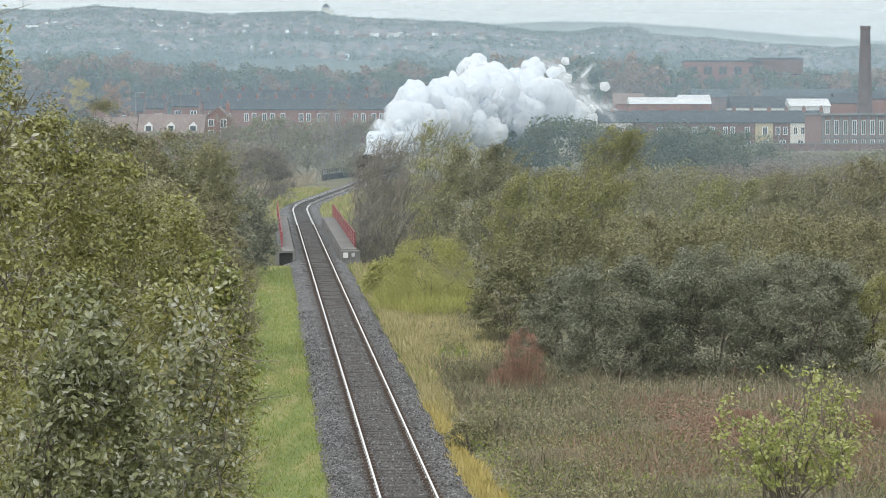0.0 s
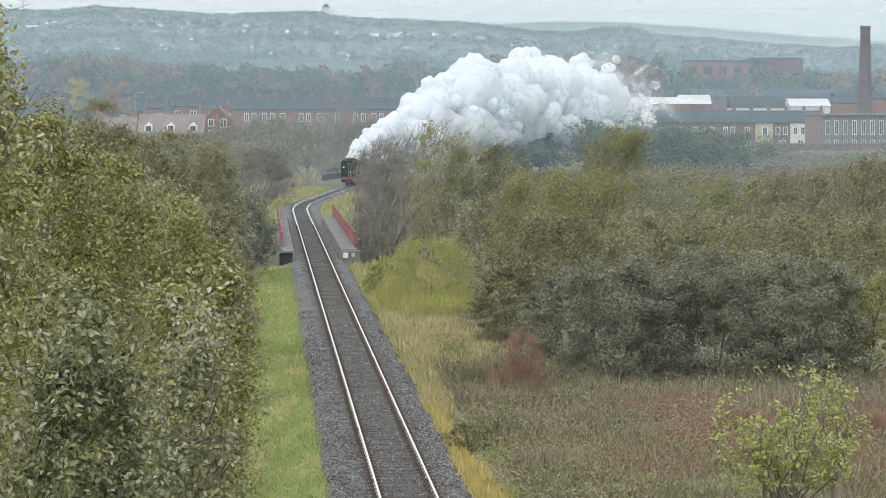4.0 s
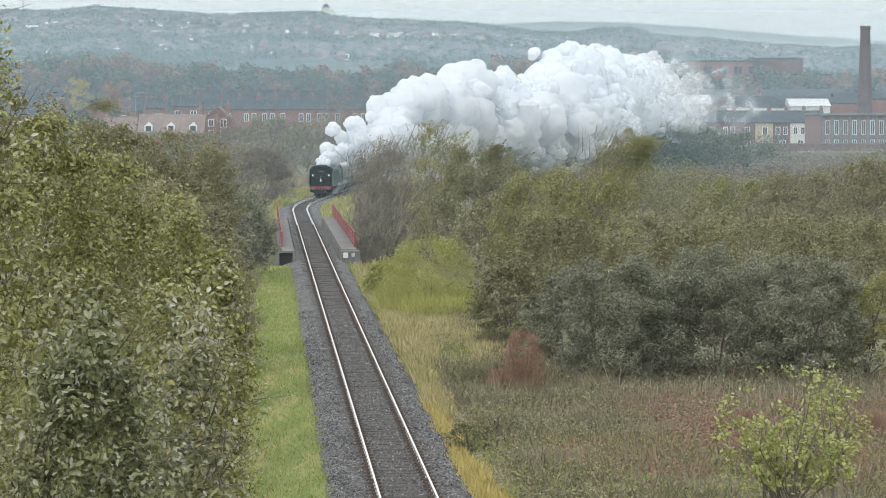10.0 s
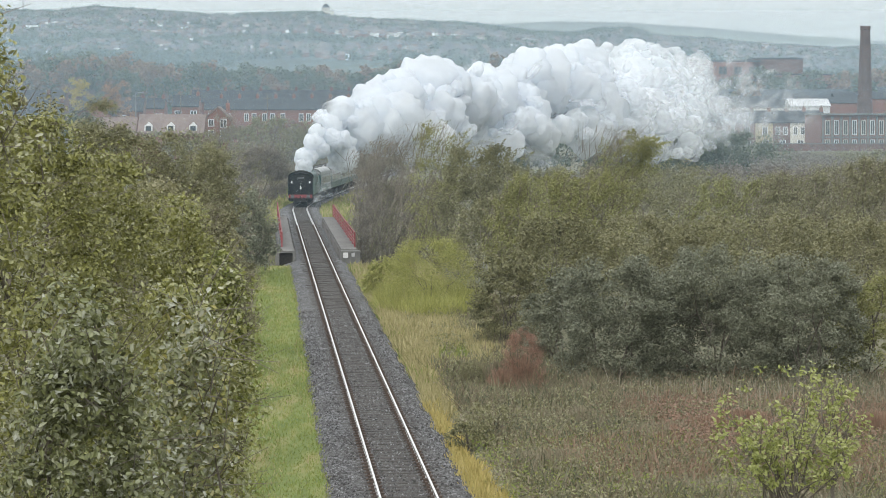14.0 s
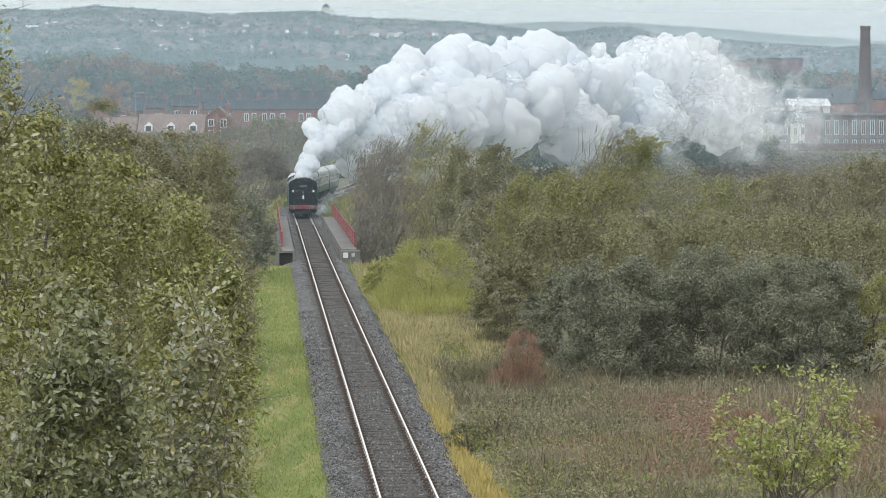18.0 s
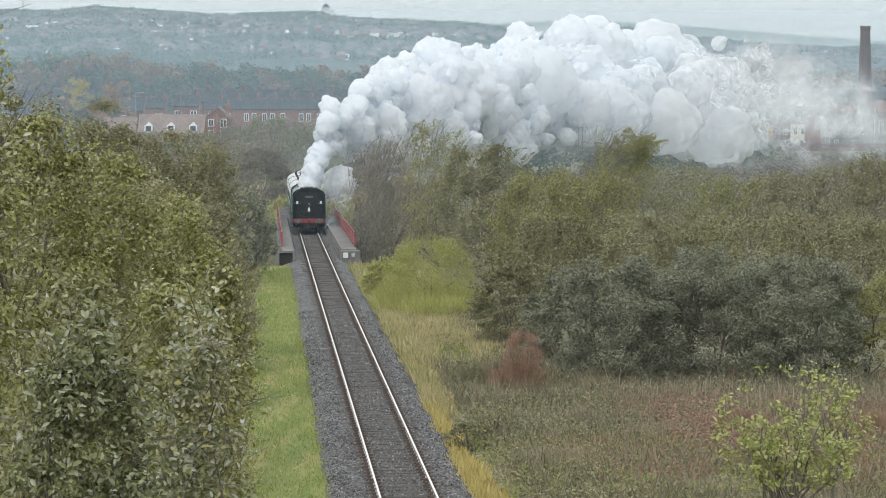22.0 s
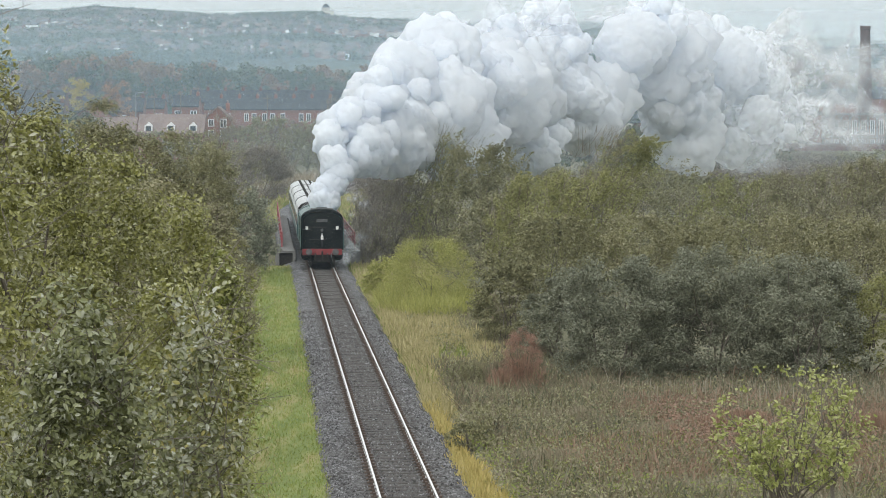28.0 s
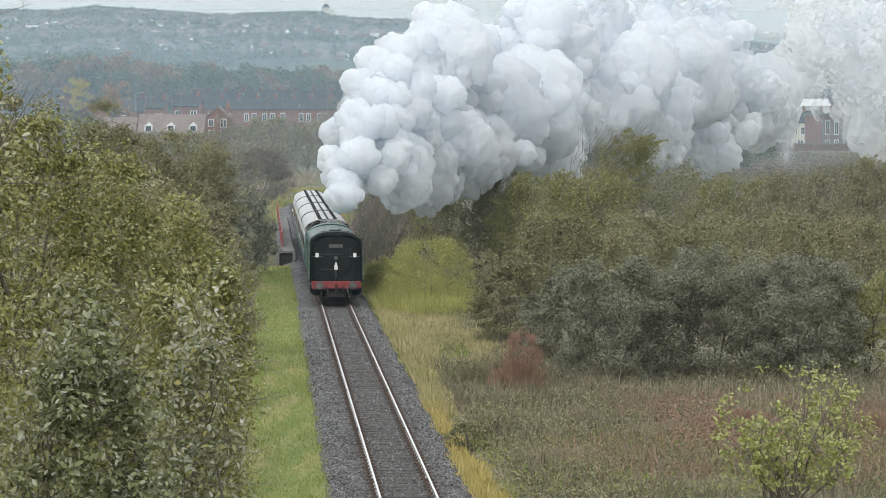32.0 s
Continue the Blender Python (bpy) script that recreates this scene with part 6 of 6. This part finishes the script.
# turf strip on the near side of the ballast
k = Nodes("verge_turf")
co = k.coords("Object")
along = k.add("ShaderNodeVectorMath")
along.operation = "MULTIPLY"
along.inputs[1].default_value = (1.0, 0.14, 1.0)
k.link(co, along.inputs[0])
c = k.ramp(k.noise(0.9, 5.0, 0.65, along.outputs[0]), [(0.3, (0.12, 0.175, 0.042)), (0.5, (0.2, 0.25, 0.07)), (0.62, (0.33, 0.31, 0.13)), (0.72, (0.3, 0.22, 0.11))])
c = k.mix(0.5, c, k.ramp(k.noise(7.0, 5.0, 0.7, co), [(0.3, (0.45, 0.45, 0.4)), (0.7, (1, 1, 1))]), "MULTIPLY")
k.colour(c)
k.gloss(0.95)
k.bump(k.noise(11.0, 4.0, 0.7, co), 0.8, 0.08)
vv = []
offs = np.linspace(-7.5, -2.05, 12)
sts = np.arange(40.0, 209.0, 1.0)
for s in sts:
    for o in offs:
        oo = o + (0.25 * noise.noise((s * 0.3, 0, 7)) if o > -2.2 else 0)
        vv.append((track_x(s) + oo, s, ground_z(track_x(s) + oo, s) + 0.05 + 0.03 * noise.noise((s * 0.12, o * 0.5, 3))))
idx = np.arange(len(vv)).reshape(len(sts), len(offs))
verge = part("grass_verge", np_mesh("grass_verge", vv, np.stack([idx[:-1, :-1], idx[:-1, 1:], idx[1:, 1:], idx[1:, :-1]], -1).reshape(-1, 4), True), k.mat)
tagged(verge, "mown green grass verge beside the ballast", "verge", kind="structure")

blades("verge_grass", 42000, 62, 208, -5.2, -1.95, 0.06, 0.19, 0.035, GRASS_GREEN, "short green verge grass", seed=1)
blades("verge_grass", 10000, 62, 208, -5.2, -2.0, 0.07, 0.2, 0.035, GRASS_YELLOW, "straw-coloured tufts in the verge", lambda s, o: noise.noise((s * 0.05, o * 0.9, 4)) + 0.12 * (o + 3.4) > 0.08, seed=2)
blades("verge_moss", 9000, 62, 208, -5.0, -2.2, 0.05, 0.14, 0.045, LEAF_OLIVE, "darker mossy patches in the verge", lambda s, o: noise.noise((s * 0.09, o * 1.1, 45)) > 0.12, seed=45)
blades("edge_grass", 5000, 62, 205, 1.55, 2.3, 0.06, 0.22, 0.035, GRASS_YELLOW, "grass creeping into the ballast edge", patch(0.5, 0.02, 41), seed=41)
blades("edge_grass", 4500, 62, 205, -2.3, -1.65, 0.05, 0.18, 0.035, GRASS_GREEN, "grass creeping into the ballast edge", patch(0.5, 0.02, 42), seed=42)
blades("dead_weeds", 6000, 62, 208, -6.4, -4.5, 0.4, 1.0, 0.04, SEED, "dead fawn weeds under the trees", seed=3)
blades("yellow_grass", 13000, 60, 106, 1.65, 3.3, 0.1, 0.36, 0.04, GRASS_GOLD, "long golden grass along the ballast", lambda s, o: o < 2.75 - 0.02 * max(0, s - 82) + 0.8 * noise.noise((s * 0.16, 0, 2)) and o > 1.85 + 0.5 * noise.noise((s * 0.3, o, 3)), seed=4)
blades("yellow_grass", 8000, 102, 150, 1.85, 3.4, 0.12, 0.4, 0.045, GRASS_YELLOW, "long yellow grass along the ballast", lambda s, o: o < 3.0 + 0.8 * noise.noise((s * 0.12, 0, 2)) and o > 2.0 + 0.5 * noise.noise((s * 0.3, o, 3)), seed=46)
blades("yellow_grass", 16000, 108, 210, 2.0, 7.5, 0.15, 0.5, 0.06, GRASS_YELLOW, "pale yellow meadow grass", lambda s, o: o < (3.4 + 1.2 * noise.noise((s * 0.15, 0, 5)) if s < 128 else 3.4 + (s - 128) * 0.2) or noise.noise((s * 0.3, o * 0.5, 8)) > 0.28, seed=5)
blades("weeds", 15000, 104, 172, 3.0, 9.0, 0.3, 0.8, 0.045, WEEDS, "brown and olive weeds by the meadow", lambda s, o: not (122 < s < 152 and o < 5.6) and noise.noise((s * 0.2, o * 0.4, 61)) > -0.12 - (0.2 if s < 128 else 0), lean=0.5, seed=61)
blades("weeds", 5000, 104, 172, 3.2, 9.0, 0.4, 0.95, 0.04, LEAF_BROWN, "fawn dead stems by the meadow", lambda s, o: not (122 < s < 152 and o < 5.6) and noise.noise((s * 0.22, o * 0.35, 62)) > 0.05, lean=0.4, seed=62)
blades("yellow_grass", 12000, 122, 156, 2.1, 6.4, 0.2, 0.55, 0.06, GRASS_YELLOW, "pale straw grass below the yellow bush", lambda s, o: noise.noise((s * 0.18, o * 0.35, 81)) > -0.18, seed=81)
blades("yellow_reeds", 14000, 150, 168, 2.3, 7.6, 0.35, 1.4, 0.03, LEAF_YELLOW, "tall bright yellow-green stems on the bank", lambda s, o: ((s - 159) / 9) ** 2 + ((o - 4.9) / 2.8) ** 2 < 1.0 + 0.5 * noise.noise((s * 0.4, o * 0.8, 15)), lean=0.4, seed=15)
blades("green_grass", 6000, 112, 205, 1.9, 7.0, 0.15, 0.45, 0.06, GRASS_GREEN, "green grass in the meadow", patch(0.15, 0.0, 6), seed=6)
blades("dry_grass", 20000, 56, 118, 3.0, 23, 0.15, 0.5, 0.03, GRASS_DRY, "tall dry fawn grass", lean=0.6, seed=7)
blades("weeds", 26000, 56, 118, 3.2, 23, 0.25, 0.65, 0.04, WEEDS, "brown and olive weeds", patch(0.16, -0.12, 8), lean=0.6, seed=8)
blades("rusty_weeds", 20000, 56, 118, 5, 23, 0.3, 0.75, 0.035, LEAF_RUST, "rust-coloured dock and willowherb", patch(0.13, 0.08, 9), lean=0.5, seed=9)
blades("green_weeds", 9000, 56, 112, 3.0, 20, 0.2, 0.5, 0.06, LEAF_OLIVE, "green brambles and nettles", patch(0.2, 0.15, 11), seed=10)
blades("seed_stalks", 260, 104, 112.5, 9, 20, 0.45, 0.85, 0.06, SEED, "pale seed heads on tall stalks", lean=0.12, seed=11)
blades("far_grass", 6000, 288, 420, -9, 7, 0.25, 0.6, 0.14, GRASS_YELLOW, "pale grass on the inside of the curve", lambda s, o: abs(o) > 2.2, seed=12)
blades("far_grass", 12000, 288, 420, -11, 7, 0.2, 0.5, 0.14, GRASS_GREEN, "green grass round the curve", lambda s, o: abs(o) > 2.2, seed=13)
blades("far_rushes", 7000, 330, 520, -30, -8, 0.8, 1.8, 0.2, SEED, "dead fawn rushes beyond the curve", lambda s, o: track_x(s) + o < -0.042 * s, seed=14)


def weed_leaves(name, n, s0, s1, o0, o1, top, leaf, mat, label, keep, seed):
    """Leaves of low weeds, thickest near the ground."""
    rs = np.random.RandomState(seed)
    pts_ = []
    for s, o, z in zip(rs.uniform(s0, s1, n), rs.uniform(o0, o1, n), rs.uniform(0, 1, n) ** 1.5):
        if keep(s, o):
            x = track_x(s) + o
            pts_.append((x, s, ground_z(x, s) + z * top * (0.6 + 0.8 * abs(noise.noise((s * 0.5, o * 0.5, seed)))) + 0.02))
    pts_ = np.array(pts_)
    ob = part(name, leaf_mesh(name, pts_, np.tile([[0.0, -0.3, 0.8]], (len(pts_), 1)), leaf, leaf * 0.5), mat)
    return tagged(ob, label, "weeds", kind="stuff")


weed_leaves("low_weeds", 30000, 56, 118, 2.9, 23, 0.75, 0.13, WEEDS, "tangled brown and olive low weeds", patch(0.25, -0.2, 21), 21)
weed_leaves("low_weeds", 22000, 56, 116, 2.7, 23, 0.6, 0.13, LEAF_OLIVE, "low green brambles and nettles", patch(0.22, -0.02, 22), 22)
weed_leaves("low_weeds", 9000, 60, 116, 2.4, 23, 0.5, 0.11, GRASS_DRY, "bleached dead leaves and stems", patch(0.3, 0.0, 23), 23)

weed_leaves("low_weeds", 12000, 104, 168, 3.2, 8.5, 0.8, 0.14, LEAF_OLIVE, "low green brambles by the meadow", patch(0.25, 0.02, 63), 63)
weed_leaves("low_weeds", 22000, 58, 96, 2.6, 17, 0.5, 0.11, GRASS_GREEN, "fresh green weeds and grass", patch(0.2, -0.05, 24), 24)

weed_leaves("low_weeds", 9000, 91, 106, 9.0, 13.0, 0.75, 0.12, LEAF_RUST, "rust-coloured patch of dead dock", lambda s, o: ((s - 98) / 7) ** 2 + ((o - 11) / 2.0) ** 2 + 0.9 * noise.noise((s * 0.4, o * 0.6, 71)) < 1, 71)
weed_leaves("low_weeds", 5000, 88, 104, 14.0, 18.5, 0.7, 0.12, LEAF_RUST, "rust-coloured patch of dead dock", patch(0.3, 0.0, 72), 72)
weed_leaves("low_weeds", 9000, 62, 102, 2.5, 6.5, 0.6, 0.13, LEAF_OLIVE, "grey-green nettles and brambles", patch(0.25, -0.05, 73), 73)
weed_leaves("low_weeds", 7000, 100, 110, 5.0, 14.0, 0.7, 0.12, LEAF_OLIVE, "green nettles below the sallows", patch(0.3, 0.05, 74), 74)
weed_leaves("low_weeds", 6000, 84, 108, 4.5, 9.5, 0.7, 0.12, LEAF_BROWN, "fawn dead willowherb", patch(0.3, 0.0, 75), 75)

# rust-coloured clump, brambles and the lime-leaved saplings


def stalk_clump(x, y, r, h, n, mat, label, seed):
    """A clump of upright dead stalks with feathery tops."""
    rs = np.random.RandomState(seed)
    z0 = ground_z(x, y) - 0.03
    t = thing("weed_clump", pose(x, y, z0), label, "weeds")
    a_ = rs.uniform(0, 6.28, n)
    q = r * np.minimum(1.6, np.abs(rs.normal(0, 0.55, n)))
    b = np.stack([q * np.cos(a_), q * np.sin(a_), np.zeros(n)], 1)
    hh = (h * (1 - 0.3 * np.minimum(1.3, q / r) ** 2) * (1 - 0.7 * rs.uniform(0, 1, n) ** 1.3))[:, None]
    yaw = rs.uniform(-0.8, 0.8, n)
    side = np.stack([np.cos(yaw), np.sin(yaw), np.zeros(n)], 1) * 0.006
    tip = rs.normal(0, 0.13, (n, 3)) * hh + b * 0.25
    tip[:, 2:] = hh
    v = np.stack([b - side, b + side, b + tip + side * 1.6, b + tip - side * 1.6], 1).reshape(-1, 3)
    part("dead_growth", np_mesh("dead_growth", v, np.arange(n * 4).reshape(n, 4)), mat, t)["kind"] = "stuff"
    return t


stalk_clump(2.95, 111, 0.7, 1.55, 380, LEAF_RUST, "rust-brown clump of dead willowherb", 31)
plant("bush", 3.0, 111.1, 2.0, 0.92, LEAF_RUSSET, 0.05, 12000, 160, label="rust-brown feathery seeding willowherb", category="weeds", low=0.05, puff=0.2, aspect=0.35)
stalk_clump(2.2, 110.5, 0.5, 1.1, 500, LEAF_RUST, "rust-brown clump of dead willowherb", 36)
stalk_clump(10.0, 98, 1.3, 0.75, 900, LEAF_RUST, "rusty patch of dead dock", 37)
stalk_clump(8.9, 97, 1.1, 0.7, 600, LEAF_RUST, "rusty patch of dead dock", 38)
stalk_clump(13.9, 96, 1.2, 0.9, 700, LEAF_RUST, "rusty patch of dead dock", 39)
stalk_clump(4.6, 100, 1.0, 0.7, 300, GRASS_DRY, "bleached tuft of tall dead grass", 40)
stalk_clump(7.4, 96, 1.2, 0.65, 300, GRASS_DRY, "bleached tuft of tall dead grass", 43)
stalk_clump(3.4, 88, 1.3, 0.6, 500, GRASS_DRY, "bleached tuft of tall dead grass", 44)
stalk_clump(2.1, 112, 0.6, 1.2, 700, WEEDS, "brown dead weeds in the grass", 32)
stalk_clump(1.2, 113, 0.7, 1.1, 500, LEAF_BROWN, "brown dead dock in the yellow grass", 33)

plant("bush", 0.75, 112, 0.75, 0.7, LEAF_BROWN, 0.08, 1400, 50, label="brown bramble clump in the grass")
plant("bush", 1.35, 97, 0.65, 1.0, LEAF_OLIVE, 0.09, 1800, 60, label="olive bramble mound by the ballast")
plant("bush", 0.9, 92, 0.5, 0.8, LEAF_OLIVE, 0.09, 1500, 50, label="olive bramble mound by the ballast")


def sapling(x, y, z_fork, crown_z, rx, rz, limbs, tufts, leaf, label, seed):
    """A young tree: forked grey stems, thin twigs and tufts of leaves at their ends."""
    rs = np.random.RandomState(seed)
    z0 = ground_z(x, y) - 0.05
    t = thing("tree", pose(x, y, z0), label, "tree")
    bm = bmesh.new()
    fork = Vector((0.0, 0.0, z_fork - z0))
    limb(bm, (0.1, 0.05, 0), fork, 0.04, 0.03, 0.03, n=7)
    pts_, nrm = [], []
    for i in range(limbs):
        a_ = 6.283 * (i + rs.uniform(0.2, 0.8)) / limbs
        f_ = rs.uniform(-0.55, 1.0)
        out = math.sqrt(max(0.05, 1 - f_ * f_)) * rs.uniform(0.55, 1.0)
        end = Vector((rx * out * math.cos(a_), rx * 0.8 * out * math.sin(a_), crown_z - z0 + rz * f_))
        mid = fork.lerp(end, 0.5) + Vector((0, 0, -0.08 * f_))
        limb(bm, fork, mid, 0.016, 0.011, 0.12, n=5)
        limb(bm, mid, end, 0.01, 0.004, 0.1, n=4)
        for j in range(tufts):
            q = mid.lerp(end, rs.uniform(0.0, 1.0))
            tip = q + Vector((rs.normal(0, 0.17), rs.normal(0, 0.17), rs.uniform(-0.05, 0.3)))
            limb(bm, q, tip, 0.005, 0.0025, 0.12, n=3)
            bare = rs.uniform() < (0.6 if tip.z > crown_z - z0 + 0.15 * rz else 0.2)
            for _ in range(rs.randint(0, 2) if bare else rs.randint(8, 17)):
                pts_.append(np.array(tip) + rs.normal(0, 0.05, 3))
                nrm.append((rs.normal(0, 0.3), -0.3 + rs.normal(0, 0.3), 0.8))
    part("trunk", bm, BARK, t, "forked grey stems and thin twigs")
    crown = part("crown", shaped_leaves("crown", np.array(pts_), np.array(nrm), leaf, leaf * 0.62), LEAF_LIME, t)
    SWAY.append((crown, 0.5))


sapling(5.1, 44, 4.0, 5.25, 1.2, 1.12, 26, 9, 0.08, "young tree with lime-green leaves and grey twigs", 51)
sapling(6.0, 46, 4.3, 5.5, 0.6, 0.95, 10, 8, 0.07, "sparse young tree with lime-green leaves", 52)

# ---- sleepers and chairs ----
WOOD = surface("weathered_sleeper_wood", (0.065, 0.06, 0.054), (0.1, 0.092, 0.083), 2.5, 0.95, bump=0.6, dirt=(0.035, 0.032, 0.03))
bm = bmesh.new()
box(bm, -1.3, 1.3, -0.127, 0.127, -0.28, -0.152, 0.012)
sleeper = mesh_of("sleeper", bm)
sleeper.materials.append(WOOD)
bm = bmesh.new()
for sd in (-1, 1):
    box(bm, sd * 0.7535 - 0.2, sd * 0.7535 + 0.2, -0.1, 0.1, -0.152, -0.12)
    for q in (-1, 1):
        box(bm, sd * 0.7535 + q * 0.095 - 0.045, sd * 0.7535 + q * 0.095 + 0.045, -0.08, 0.08, -0.12, -0.035)
chair = mesh_of("rail_chair", bm)
chair.materials.append(IRON)
s = 56.0
i = 0
while i < 290:
    h = rail_heading(s)
    m = Matrix.Translation(rail_point(s, 0.0, 0.012 * noise.noise((s, 0, 0)))) @ Matrix.Rotation(-h + 0.01 * noise.noise((s * 3, 1, 0)), 4, "Z")
    ob = part("sleeper", sleeper, None, railway)
    ob.matrix_basis = m
    ob = part("rail_chair", chair, None, ob)
    s += JOINT / 18
    i += 1
rest = bmesh.new()
while s < 600:
    m = Matrix.Translation(rail_point(s)) @ Matrix.Rotation(-rail_heading(s), 4, "Z")
    bmesh.ops.create_cube(rest, size=1, matrix=m @ Matrix.Translation((0, 0, -0.215)) @ Matrix.Diagonal((2.6, 0.254, 0.127, 1)))
    s += JOINT / 18
tagged(part("far_sleepers", rest, WOOD, railway), kind="stuff")


# ---- what moves ----
def motions():
    times = [32.0 * i / 32 for i in range(33)]
    walk(ENGINE, [(t, vehicle_pose(front_s(t), 2.5, 17.0)) for t in times])
    for i, c_ in enumerate(COACHES):
        walk(c_, [(t, vehicle_pose(front_s(t) + 20.6 + 17.65 * i, 2.9, 14.6)) for t in times])
    for wheel, r in TURNING:
        frames_ = max(1, int(radians(84) * r / SPEED * FPS))
        times_ = [i / FPS for i in range(0, 32 * FPS + 1, frames_)]
        if times_[-1] < 32.0:
            times_.append(32.0)
        base = wheel.location.copy()
        walk(wheel, [(t, Matrix.Translation(base) @ Matrix.Rotation(SPEED * t / r, 4, "X")) for t in times_])
    move_steam()
    # the wind rocks the crowns a little
    for i, (crown, most) in enumerate(SWAY):
        rows = []
        for t in times[::1]:
            a_ = most * (0.6 * math.sin(1.9 * t + i * 1.7) + 0.4 * math.sin(3.1 * t + i))
            bent = float(np.interp(t, (5, 10), (0, 6))) if crown in WILLOW else 0.0
            rows.append((t, pose(0, 0, 0, 0.4 * a_, a_ + bent + (most if most > 1 else 0), 0)))
        walk(crown, rows)


motions()
